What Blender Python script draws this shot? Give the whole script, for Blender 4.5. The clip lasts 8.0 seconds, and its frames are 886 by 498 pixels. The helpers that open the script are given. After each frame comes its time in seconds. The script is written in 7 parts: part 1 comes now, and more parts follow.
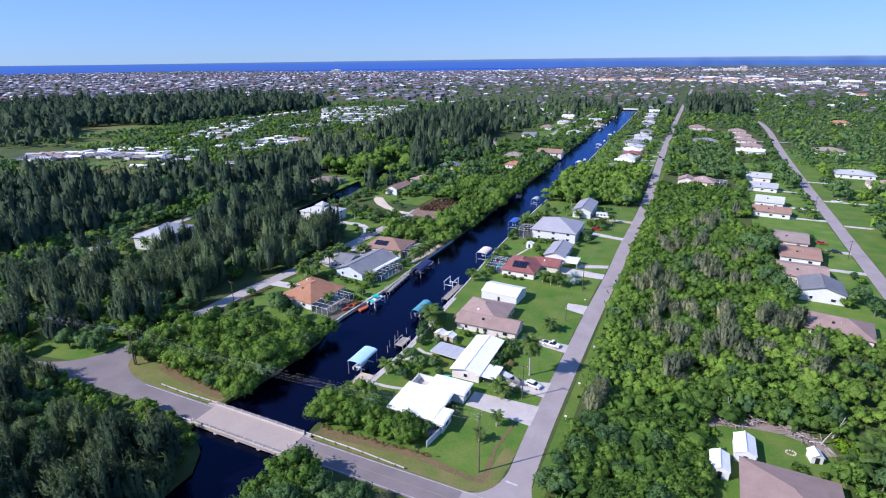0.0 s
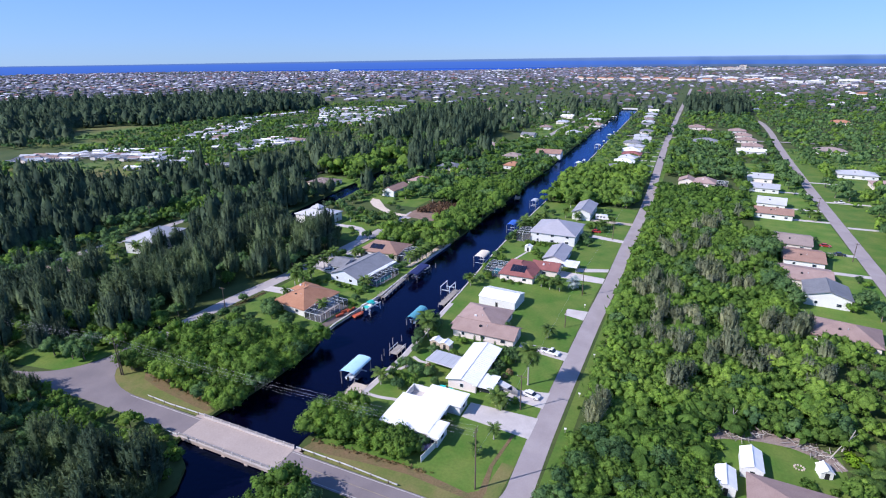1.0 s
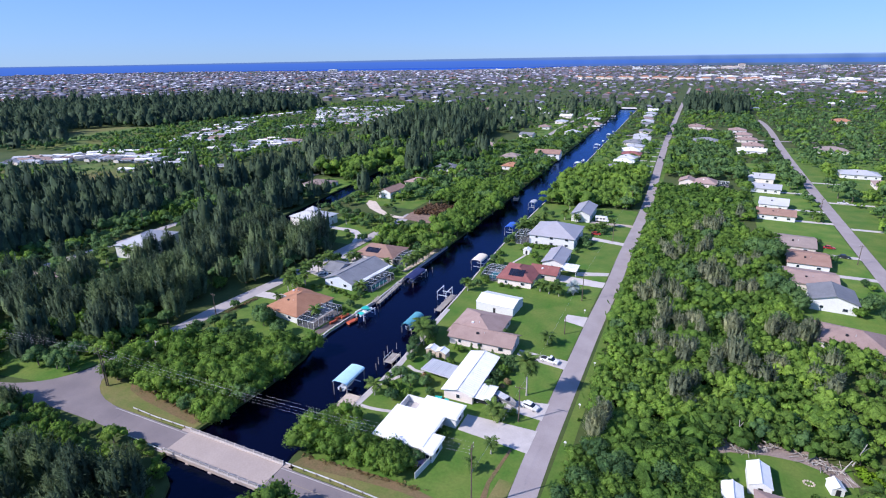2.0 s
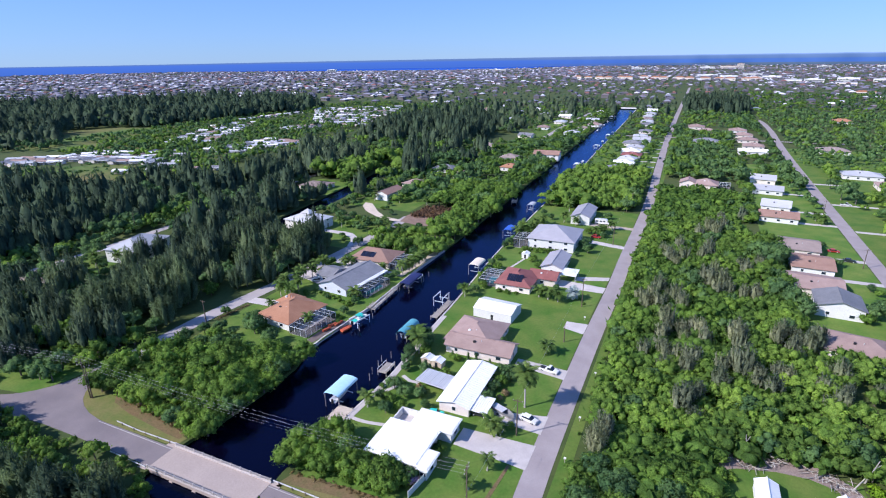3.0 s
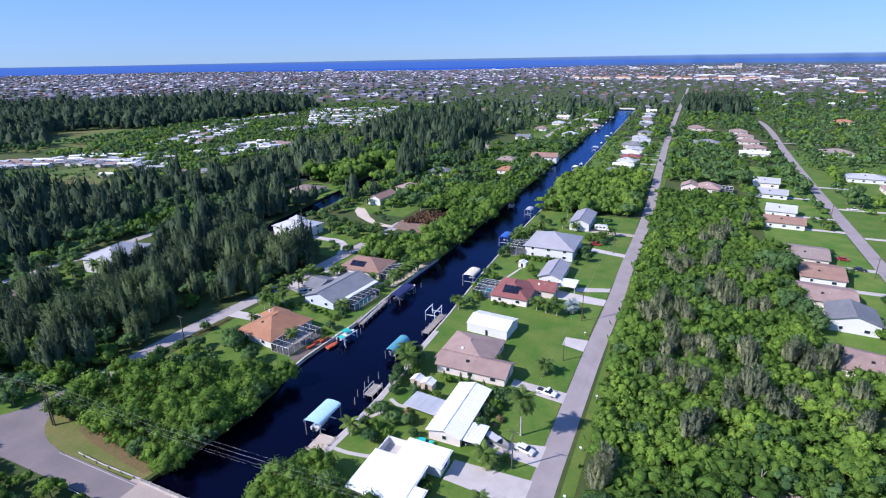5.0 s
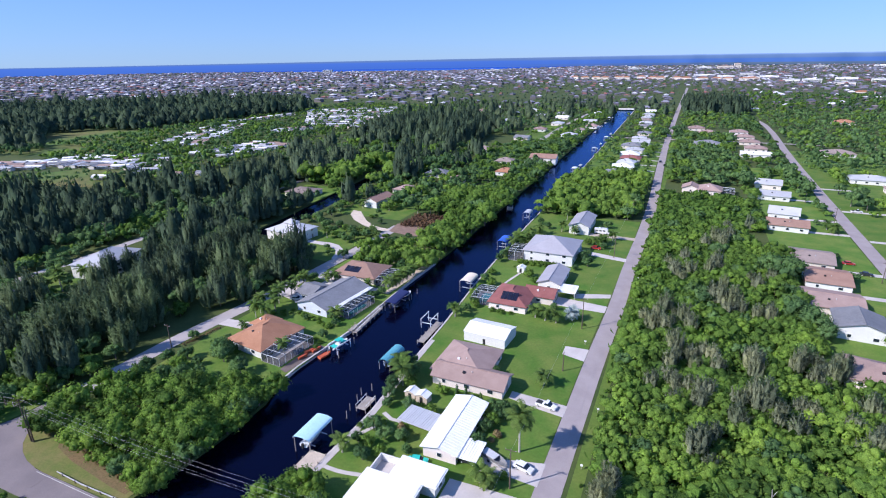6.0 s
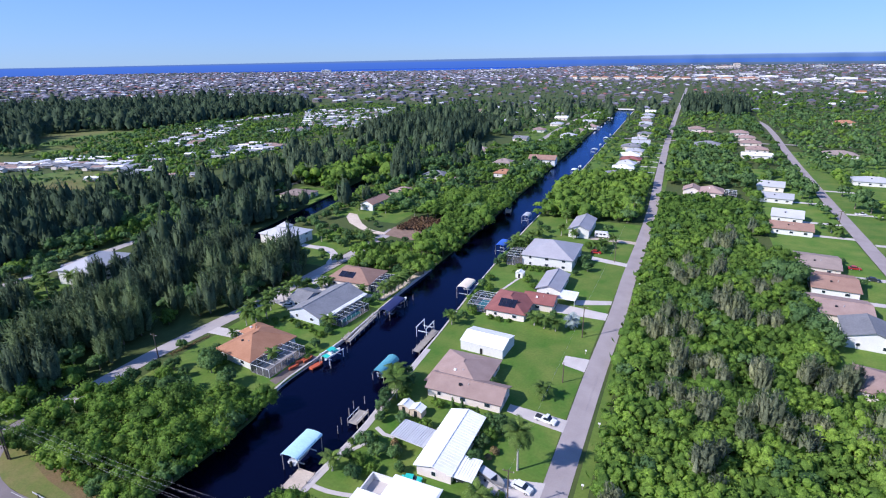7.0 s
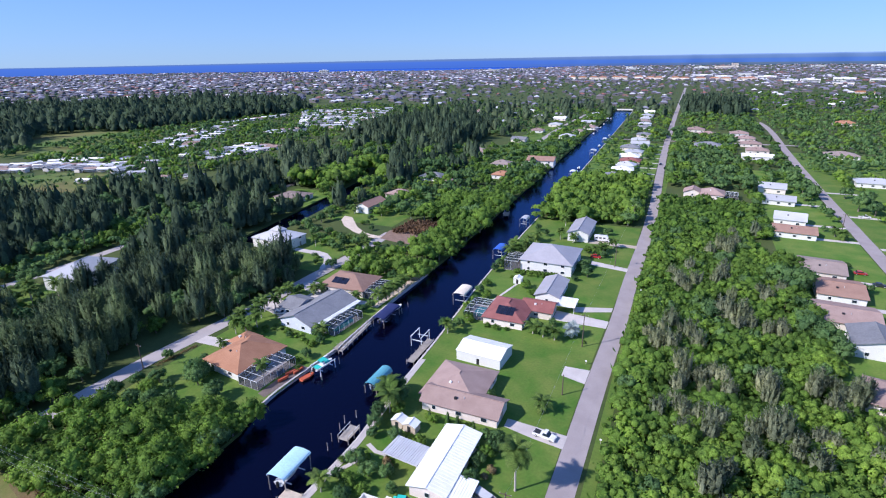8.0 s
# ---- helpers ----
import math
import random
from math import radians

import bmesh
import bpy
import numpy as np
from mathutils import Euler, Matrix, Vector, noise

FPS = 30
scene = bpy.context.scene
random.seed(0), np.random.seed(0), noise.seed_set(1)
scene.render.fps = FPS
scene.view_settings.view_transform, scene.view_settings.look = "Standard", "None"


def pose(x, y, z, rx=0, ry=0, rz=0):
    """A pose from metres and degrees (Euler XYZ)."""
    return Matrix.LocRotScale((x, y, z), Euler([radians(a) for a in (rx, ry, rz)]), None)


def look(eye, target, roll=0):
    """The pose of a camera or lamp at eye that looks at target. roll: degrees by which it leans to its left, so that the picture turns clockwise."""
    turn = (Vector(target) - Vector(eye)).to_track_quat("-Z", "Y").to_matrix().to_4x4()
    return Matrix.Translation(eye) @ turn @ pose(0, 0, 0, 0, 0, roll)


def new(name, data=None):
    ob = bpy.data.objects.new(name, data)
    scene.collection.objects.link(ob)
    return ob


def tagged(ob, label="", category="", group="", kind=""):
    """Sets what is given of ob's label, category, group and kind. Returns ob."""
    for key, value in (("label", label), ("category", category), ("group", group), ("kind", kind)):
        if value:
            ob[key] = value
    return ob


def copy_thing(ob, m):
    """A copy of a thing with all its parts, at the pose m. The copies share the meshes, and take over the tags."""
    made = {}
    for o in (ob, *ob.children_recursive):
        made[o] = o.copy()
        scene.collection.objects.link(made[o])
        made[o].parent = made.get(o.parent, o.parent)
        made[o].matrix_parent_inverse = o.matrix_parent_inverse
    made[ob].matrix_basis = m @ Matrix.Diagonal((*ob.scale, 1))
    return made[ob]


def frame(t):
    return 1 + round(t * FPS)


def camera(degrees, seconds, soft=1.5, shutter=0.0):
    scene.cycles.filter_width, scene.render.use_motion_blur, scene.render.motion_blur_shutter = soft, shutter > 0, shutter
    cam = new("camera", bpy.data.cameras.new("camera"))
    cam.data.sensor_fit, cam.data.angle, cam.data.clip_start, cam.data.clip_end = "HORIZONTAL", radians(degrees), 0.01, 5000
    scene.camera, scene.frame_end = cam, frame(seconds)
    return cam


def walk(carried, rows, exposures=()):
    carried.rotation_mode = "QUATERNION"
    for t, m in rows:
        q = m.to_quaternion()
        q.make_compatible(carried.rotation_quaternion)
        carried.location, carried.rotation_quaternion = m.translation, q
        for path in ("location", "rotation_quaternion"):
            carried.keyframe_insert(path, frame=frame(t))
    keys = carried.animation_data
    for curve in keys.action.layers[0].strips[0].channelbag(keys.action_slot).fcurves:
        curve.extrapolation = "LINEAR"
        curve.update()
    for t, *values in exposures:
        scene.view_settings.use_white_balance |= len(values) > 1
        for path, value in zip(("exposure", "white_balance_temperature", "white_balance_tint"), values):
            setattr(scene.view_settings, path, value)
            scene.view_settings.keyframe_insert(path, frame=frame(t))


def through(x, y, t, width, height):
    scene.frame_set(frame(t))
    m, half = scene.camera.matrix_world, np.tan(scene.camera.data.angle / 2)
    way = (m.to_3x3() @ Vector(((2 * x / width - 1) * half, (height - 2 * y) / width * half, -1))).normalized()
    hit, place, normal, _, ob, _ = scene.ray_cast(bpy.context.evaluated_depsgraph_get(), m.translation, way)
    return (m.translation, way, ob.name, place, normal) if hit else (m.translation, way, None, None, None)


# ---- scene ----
cam = camera(79.5, 8.0, 1.1)
PATH = [
    (0, (24.225, -3.206, 86.762), (23.432, -1.498, 86.089), -0.5),
    (0.5, (23.683, -0.692, 86.781), (22.891, 1.016, 86.107), -0.6),
    (1, (23.127, 1.851, 86.799), (22.336, 3.56, 86.125), -0.6),
    (1.5, (22.557, 4.424, 86.818), (21.767, 6.133, 86.143), -0.7),
    (3, (20.762, 12.319, 86.873), (19.976, 14.03, 86.197), -0.8),
    (3.5, (20.135, 15.01, 86.891), (19.351, 16.721, 86.216), -0.8),
    (4, (19.495, 17.73, 86.91), (18.712, 19.441, 86.234), -0.8),
    (4.5, (18.84, 20.479, 86.928), (18.059, 22.191, 86.252), -0.8),
    (6, (16.792, 28.903, 86.983), (16.015, 30.618, 86.308), -0.9),
    (6.5, (16.081, 31.77, 87.002), (15.306, 33.486, 86.326), -0.9),
    (7, (15.356, 34.667, 87.02), (14.582, 36.383, 86.345), -0.9),
    (7.5, (14.616, 37.593, 87.039), (13.845, 39.31, 86.364), -0.9),
    (8, (13.863, 40.548, 87.057), (13.094, 42.266, 86.382), -0.9),
]
walk(cam, [(t, look(eye, target, roll)) for t, eye, target, roll in PATH], [(0.0, 0.25, 5950, 18), (8.0, 0.25, 5950, 18)])

# ---- world, sun, exposure ----
SUN_AZ, SUN_EL = radians(226), radians(38)
world = bpy.data.worlds.new("sky")
scene.world = world
world.use_nodes = True
wn = world.node_tree
wn.nodes.clear()
sky = wn.nodes.new("ShaderNodeTexSky")
sky.sky_type, sky.sun_disc = "NISHITA", False
sky.sun_elevation, sky.sun_rotation = SUN_EL, SUN_AZ
sky.air_density, sky.dust_density, sky.ozone_density = 1.0, 0.0, 2.0
bg = wn.nodes.new("ShaderNodeBackground")
bg.inputs["Strength"].default_value = 0.185
wo = wn.nodes.new("ShaderNodeOutputWorld")
even = wn.nodes.new("ShaderNodeGamma")
even.inputs["Gamma"].default_value = 0.55
tint = wn.nodes.new("ShaderNodeMix")
tint.data_type, tint.blend_type = "RGBA", "MULTIPLY"
tint.inputs[0].default_value = 1.0
tint.inputs[7].default_value = (0.57, 0.905, 1.54, 1)
wn.links.new(sky.outputs[0], even.inputs[0])
wn.links.new(even.outputs[0], tint.inputs[6])
wn.links.new(tint.outputs[2], bg.inputs[0])
wn.links.new(bg.outputs[0], wo.inputs[0])
sun_data = bpy.data.lights.new("sun", "SUN")
sun_data.energy, sun_data.angle, sun_data.color = 5.0, radians(0.5), (1.0, 0.94, 0.84)
sun = new("sun", sun_data)
sun.matrix_world = look((math.sin(SUN_AZ) * math.cos(SUN_EL), math.cos(SUN_AZ) * math.cos(SUN_EL), math.sin(SUN_EL)), (0, 0, 0))
scene.view_settings.exposure = 0.0


# ---- materials ----
def nodes_of(name):
    m = bpy.data.materials.new(name)
    m.use_nodes = True
    t = m.node_tree
    return m, t, t.nodes["Principled BSDF"]


def add(t, kind, **inputs):
    n = t.nodes.new(kind)
    for k, v in inputs.items():
        n.inputs[k.replace("_", " ")].default_value = v
    return n


def ramp(t, fac, stops):
    r = t.nodes.new("ShaderNodeValToRGB")
    while len(r.color_ramp.elements) < len(stops):
        r.color_ramp.elements.new(0.5)
    for e, (p, c) in zip(r.color_ramp.elements, stops):
        e.position, e.color = p, (*c, 1)
    t.links.new(fac, r.inputs[0])
    return r.outputs[0]


def world_noise(t, scale, detail=3.0, rough=0.55):
    pos = t.nodes.new("ShaderNodeNewGeometry")
    n = add(t, "ShaderNodeTexNoise", Scale=scale, Detail=detail, Roughness=rough)
    t.links.new(pos.outputs["Position"], n.inputs["Vector"])
    return n.outputs["Fac"]


def mixed(t, fac, a, b, mode="MIX"):
    m = t.nodes.new("ShaderNodeMix")
    m.data_type, m.blend_type = "RGBA", mode
    for socket, v in ((m.inputs[0], fac), (m.inputs[6], a), (m.inputs[7], b)):
        if isinstance(v, (int, float)):
            socket.default_value = v
        elif isinstance(v, tuple):
            socket.default_value = (*v, 1)
        else:
            t.links.new(v, socket)
    return m.outputs[2]


def scaled(t, value, low, high):
    m = t.nodes.new("ShaderNodeMapRange")
    m.inputs["To Min"].default_value, m.inputs["To Max"].default_value = low, high
    t.links.new(value, m.inputs["Value"])
    return m.outputs[0]


def surface(name, a, b, rough=0.8, coarse=0.25, fine=3.0, metal=0.0, bump=0.1, vary=0.15, spec=0.3, grain=1.0):
    """Two tones mixed by coarse patches and fine grain, with relief, and a slight change from object to object."""
    m, t, p = nodes_of(name)
    n1, n2 = world_noise(t, coarse), world_noise(t, fine, 4.0, 0.65)
    c = mixed(t, scaled(t, n1, -0.6, 1.6), a, b)
    c = mixed(t, 1.0, c, ramp(t, n2, [(0.25, (1 - 0.22 * grain,) * 3), (0.75, (1 + 0.12 * grain,) * 3)]), "MULTIPLY")
    info = t.nodes.new("ShaderNodeObjectInfo")
    c = mixed(t, 1.0, c, ramp(t, info.outputs["Random"], [(0.0, (1 - vary,) * 3), (1.0, (1 + vary,) * 3)]), "MULTIPLY")
    t.links.new(c, p.inputs["Base Color"])
    p.inputs["Roughness"].default_value, p.inputs["Metallic"].default_value = rough, metal
    p.inputs["Specular IOR Level"].default_value = spec
    if bump:
        bn = add(t, "ShaderNodeBump", Strength=bump, Distance=0.1)
        t.links.new(n2, bn.inputs["Height"])
        t.links.new(bn.outputs[0], p.inputs["Normal"])
    return m


def foliage(name, dark, mid, light, spread=0.12, through=0.25):
    """Leaves: tone by clump, by plant, by leaf and by tree; some light comes through them."""
    m, t, p = nodes_of(name)
    n1, n2, n3 = world_noise(t, spread, 2.0), world_noise(t, 0.8, 2.0), world_noise(t, 3.2, 2.0, 0.7)
    c = ramp(t, n1, [(0.32, dark), (0.5, mid), (0.68, light)])
    geo = t.nodes.new("ShaderNodeNewGeometry")
    c = mixed(t, 1.0, c, ramp(t, geo.outputs["Random Per Island"], [(0.0, (0.84, 0.84, 0.83)), (1.0, (1.18, 1.17, 1.16))]), "MULTIPLY")
    c = mixed(t, 1.0, c, ramp(t, n2, [(0.3, (0.8, 0.82, 0.8)), (0.7, (1.2, 1.18, 1.17))]), "MULTIPLY")
    c = mixed(t, 1.0, c, ramp(t, n3, [(0.34, (0.7, 0.71, 0.72)), (0.66, (1.24, 1.22, 1.2))]), "MULTIPLY")
    flat = t.nodes.new("ShaderNodeVectorMath")
    flat.operation = "MULTIPLY"
    flat.inputs[1].default_value = (1, 1, 0.25)
    t.links.new(geo.outputs["Position"], flat.inputs[0])
    cell = add(t, "ShaderNodeTexVoronoi", Scale=0.24)
    t.links.new(flat.outputs[0], cell.inputs["Vector"])
    split = t.nodes.new("ShaderNodeSeparateColor")
    t.links.new(cell.outputs["Color"], split.inputs[0])
    c = mixed(t, 1.0, c, ramp(t, split.outputs[0], [(0.0, (0.74, 0.77, 0.82)), (0.5, (0.98, 0.98, 1.0)), (1.0, (1.17, 1.16, 1.05))]), "MULTIPLY")
    info = t.nodes.new("ShaderNodeObjectInfo")
    c = mixed(t, 1.0, c, ramp(t, info.outputs["Random"], [(0.0, (0.76, 0.82, 0.8)), (1.0, (1.22, 1.17, 1.08))]), "MULTIPLY")
    t.links.new(c, p.inputs["Base Color"])
    p.inputs["Roughness"].default_value, p.inputs["Specular IOR Level"].default_value = 0.7, 0.08
    tr = t.nodes.new("ShaderNodeBsdfTranslucent")
    t.links.new(c, tr.inputs[0])
    mx = add(t, "ShaderNodeMixShader", Fac=through)
    t.links.new(p.outputs[0], mx.inputs[1])
    t.links.new(tr.outputs[0], mx.inputs[2])
    t.links.new(mx.outputs[0], t.nodes["Material Output"].inputs[0])
    return m


def water_like(name, deep, rough, ripple, scale):
    m, t, p = nodes_of(name)
    p.inputs["Base Color"].default_value = (*deep, 1)
    p.inputs["Roughness"].default_value, p.inputs["Specular IOR Level"].default_value = 0.9, 0.0
    gloss = add(t, "ShaderNodeBsdfGlossy", Roughness=rough)
    gloss.inputs["Color"].default_value = (0.30, 0.52, 1.0, 1)
    edge = add(t, "ShaderNodeFresnel", IOR=1.3)
    mx = t.nodes.new("ShaderNodeMixShader")
    t.links.new(edge.outputs[0], mx.inputs[0])
    t.links.new(p.outputs[0], mx.inputs[1])
    t.links.new(gloss.outputs[0], mx.inputs[2])
    t.links.new(mx.outputs[0], t.nodes["Material Output"].inputs[0])
    n = world_noise(t, scale, 3.0)
    bn = add(t, "ShaderNodeBump", Strength=ripple, Distance=0.2)
    t.links.new(n, bn.inputs["Height"])
    for socket in (p.inputs["Normal"], gloss.inputs["Normal"], edge.inputs["Normal"]):
        t.links.new(bn.outputs[0], socket)
    return m


GROUND = surface("scrub_ground", (0.045, 0.08, 0.02), (0.09, 0.11, 0.03), 0.95, 0.035, 0.5, bump=0.3, vary=0)
LAWN = surface("lawn_grass", (0.06, 0.158, 0.016), (0.16, 0.212, 0.042), 0.9, 0.11, 1.3, bump=0.25, vary=0.1)
FIELD = surface("marsh_grass", (0.065, 0.175, 0.024), (0.20, 0.155, 0.06), 0.95, 0.016, 0.35, bump=0.2, vary=0)
VERGE = surface("dry_verge_grass", (0.12, 0.165, 0.035), (0.23, 0.19, 0.075), 0.95, 0.2, 2.0, bump=0.3, vary=0)
BROWN = surface("brown_dry_brush", (0.14, 0.13, 0.05), (0.22, 0.14, 0.075), 0.95, 0.35, 2.2, bump=0.4, vary=0, grain=1.6)
ASPHALT = surface("weathered_asphalt", (0.31, 0.265, 0.265), (0.385, 0.335, 0.333), 0.9, 0.15, 4.0, vary=0.03, grain=0.5)
ASPHALT_DARK = surface("greyish_pink_asphalt", (0.20, 0.17, 0.175), (0.265, 0.225, 0.225), 0.9, 0.12, 4.0, vary=0.03, grain=0.5)
ASPHALT_OLD = surface("pale_worn_asphalt", (0.36, 0.32, 0.315), (0.45, 0.405, 0.395), 0.9, 0.1, 4.0, vary=0.03, grain=0.5)
CONCRETE = surface("concrete", (0.50, 0.45, 0.43), (0.60, 0.55, 0.525), 0.85, 0.3, 3.0, vary=0.06, grain=0.45)
DECK = surface("bridge_concrete", (0.41, 0.335, 0.295), (0.475, 0.39, 0.345), 0.85, 0.12, 3.0, bump=0.03, vary=0.03, grain=0.6)
DIRT = surface("pinkish_grey_earth", (0.27, 0.2, 0.175), (0.38, 0.3, 0.265), 0.95, 0.4, 2.5, bump=0.4, grain=1.5)
EARTH = surface("reddish_brown_earth", (0.22, 0.145, 0.11), (0.31, 0.21, 0.16), 0.95, 0.35, 2.4, bump=0.4, vary=0, grain=1.5)
PAVER = surface("dark_brown_pavers", (0.13, 0.1, 0.09), (0.2, 0.155, 0.14), 0.85, 0.5, 3.5, grain=1.4)
SAND = surface("sand_paving", (0.52, 0.42, 0.33), (0.65, 0.55, 0.45), 0.9, 0.3, 3.0)
YELLOW = surface("faded_yellow_paint", (0.30, 0.25, 0.20), (0.36, 0.30, 0.22), 0.8, 0.5, 3.0)
LINE = surface("worn_white_road_paint", (0.42, 0.40, 0.39), (0.62, 0.6, 0.58), 0.8, 0.5, 3.0)
WHITE_ROOF = surface("white_metal_roof", (0.86, 0.85, 0.83), (0.92, 0.91, 0.90), 0.5, 0.15, 0.6, vary=0.04, grain=0.35)
GREY_ROOF = surface("grey_shingle_roof", (0.20, 0.20, 0.215), (0.265, 0.265, 0.28), 0.6, 0.25, 2.0, vary=0.12)
LILAC_ROOF = surface("lilac_grey_metal_roof", (0.35, 0.335, 0.365), (0.42, 0.405, 0.435), 0.5, 0.15, 1.2, vary=0.08, grain=0.4)
PALE_ROOF = surface("pale_grey_roof", (0.47, 0.47, 0.49), (0.55, 0.55, 0.57), 0.5, 0.12, 2.0, vary=0.12, grain=0.35)
TAN_ROOF = surface("tan_shingle_roof", (0.325, 0.225, 0.198), (0.40, 0.287, 0.252), 0.85, 0.3, 5.0, vary=0.13)
RUSSET_ROOF = surface("russet_brown_tile_roof", (0.31, 0.185, 0.14), (0.385, 0.24, 0.185), 0.8, 0.3, 5.0, vary=0.08)
BROWN_ROOF = surface("grey_brown_shingle_roof", (0.27, 0.21, 0.19), (0.34, 0.27, 0.24), 0.85, 0.3, 5.0, vary=0.15)
ORANGE_ROOF = surface("orange_tile_roof", (0.37, 0.175, 0.10), (0.46, 0.235, 0.14), 0.8, 0.3, 5.0, vary=0.1)
RED_ROOF = surface("red_tile_roof", (0.24, 0.088, 0.08), (0.31, 0.12, 0.108), 0.75, 0.3, 5.0, vary=0.1)
WHITE_WALL = surface("white_stucco", (0.74, 0.73, 0.71), (0.82, 0.81, 0.79), 0.85, 0.4, 6.0, vary=0.05)
CREAM_WALL = surface("cream_stucco", (0.77, 0.68, 0.61), (0.83, 0.75, 0.69), 0.85, 0.4, 6.0, vary=0.12)
PINK_WALL = surface("pinkish_white_stucco", (0.80, 0.70, 0.66), (0.86, 0.77, 0.73), 0.85, 0.4, 6.0, vary=0.04)
BLUE_WALL = surface("pale_blue_siding", (0.56, 0.60, 0.68), (0.64, 0.68, 0.75), 0.8, 0.4, 6.0, vary=0.08)
TRIM = surface("white_trim", (0.76, 0.76, 0.76), (0.82, 0.82, 0.82), 0.6)
DARK = surface("dark_opening", (0.02, 0.02, 0.025), (0.035, 0.035, 0.04), 0.6)
# tone lowered so that windows and shaded porches are averaged into the walls
FAR_WALL = surface("distant_walls_shaded_openings", (0.11, 0.10, 0.11), (0.22, 0.20, 0.21), 0.9, 0.01, 0.05, bump=0)
WOOD = surface("grey_weathered_timber", (0.30, 0.26, 0.22), (0.42, 0.37, 0.32), 0.85, 0.6, 6.0)
POLE = surface("dark_timber_pole", (0.10, 0.075, 0.055), (0.16, 0.12, 0.09), 0.85, 0.6, 6.0)
BARK = surface("tree_bark", (0.16, 0.13, 0.10), (0.26, 0.22, 0.18), 0.9, 0.6, 4.0)
PALE_BARK = surface("pale_palm_trunk", (0.38, 0.35, 0.31), (0.5, 0.46, 0.42), 0.85, 0.6, 4.0)
METAL = surface("galvanised_metal", (0.58, 0.58, 0.58), (0.68, 0.68, 0.68), 0.5, 0.5, 4.0)
RAIL = surface("dull_grey_rail", (0.30, 0.28, 0.29), (0.38, 0.36, 0.36), 0.7, 0.5, 4.0)
WIRE = surface("weathered_aluminium_wire", (0.45, 0.45, 0.46), (0.52, 0.52, 0.53), 0.6, bump=0)
CAR_WHITE = surface("white_car_paint", (0.78, 0.78, 0.79), (0.8, 0.8, 0.81), 0.25, bump=0, spec=0.5)
CAR_DARK = surface("dark_car_paint", (0.03, 0.035, 0.045), (0.045, 0.05, 0.06), 0.25, bump=0, spec=0.5)
CAR_RED = surface("red_car_paint", (0.4, 0.03, 0.03), (0.45, 0.04, 0.04), 0.3, bump=0, spec=0.5)
RUBBER = surface("black_rubber", (0.02, 0.02, 0.02), (0.03, 0.03, 0.03), 0.8, bump=0)
TEAL = surface("teal_canvas", (0.08, 0.28, 0.36), (0.12, 0.35, 0.42), 0.6)
SKYBLUE = surface("light_blue_canopy", (0.42, 0.66, 0.80), (0.5, 0.74, 0.86), 0.5)
NAVY = surface("dark_blue_canvas", (0.025, 0.03, 0.10), (0.035, 0.045, 0.14), 0.6)
ROYAL = surface("royal_blue_canvas", (0.04, 0.12, 0.5), (0.06, 0.16, 0.58), 0.6)
TURQ = surface("turquoise_hull", (0.03, 0.55, 0.45), (0.06, 0.62, 0.52), 0.4)
BEIGE = surface("beige_canvas", (0.72, 0.62, 0.48), (0.8, 0.7, 0.56), 0.7)
RUST = surface("orange_red_plastic", (0.5, 0.1, 0.05), (0.58, 0.15, 0.07), 0.5)
SOLAR = surface("solar_panel", (0.012, 0.014, 0.03), (0.02, 0.022, 0.04), 0.2, spec=0.5, bump=0)
POOL = surface("pool_water", (0.06, 0.32, 0.38), (0.1, 0.4, 0.45), 0.08, bump=0.05, spec=0.5)
WATER = water_like("canal_water", (0.0015, 0.0015, 0.008), 0.1, 0.42, 1.1)
BAY = water_like("bay_water", (0.01, 0.04, 0.16), 0.25, 0.3, 0.05)
LEAF_BRIGHT = foliage("bright_broad_leaves", (0.12, 0.213, 0.05), (0.172, 0.298, 0.062), (0.235, 0.372, 0.074), 0.09, 0.5)
# blue raised in green_leaves and dark_pine_needles, standing in for distant haze
LEAF_MID = foliage("green_leaves", (0.084, 0.168, 0.07), (0.121, 0.222, 0.089), (0.167, 0.286, 0.11), 0.13, 0.45)
LEAF_PINE = foliage("dark_pine_needles", (0.066, 0.105, 0.075), (0.093, 0.142, 0.092), (0.131, 0.187, 0.11), 0.1, 0.4)
LEAF_FEATHER = foliage("olive_feathery_needles", (0.106, 0.16, 0.088), (0.15, 0.216, 0.114), (0.197, 0.263, 0.142), 0.1, 0.45)
LEAF_GREY = foliage("grey_olive_feathery_foliage", (0.208, 0.25, 0.158), (0.278, 0.313, 0.207), (0.345, 0.377, 0.262), 0.12, 0.5)
LEAF_PALM = foliage("palm_fronds", (0.07, 0.13, 0.03), (0.11, 0.18, 0.045), (0.15, 0.22, 0.06))
LEAF_MAUVE = foliage("mauve_blossom", (0.25, 0.2, 0.36), (0.32, 0.26, 0.45), (0.4, 0.34, 0.5))
LEAF_BLUE = foliage("silver_blue_fronds", (0.26, 0.32, 0.34), (0.34, 0.4, 0.43), (0.42, 0.48, 0.5))
LEAF_LIME = foliage("lime_green_leaves", (0.11, 0.22, 0.015), (0.16, 0.29, 0.02), (0.21, 0.34, 0.03))
DEAD_BRUSH = foliage("dark_reddish_dead_brush", (0.085, 0.055, 0.04), (0.125, 0.08, 0.055), (0.17, 0.115, 0.075))
HEDGE = foliage("brown_dry_brush_leaves", (0.2, 0.15, 0.085), (0.27, 0.2, 0.11), (0.33, 0.26, 0.14))

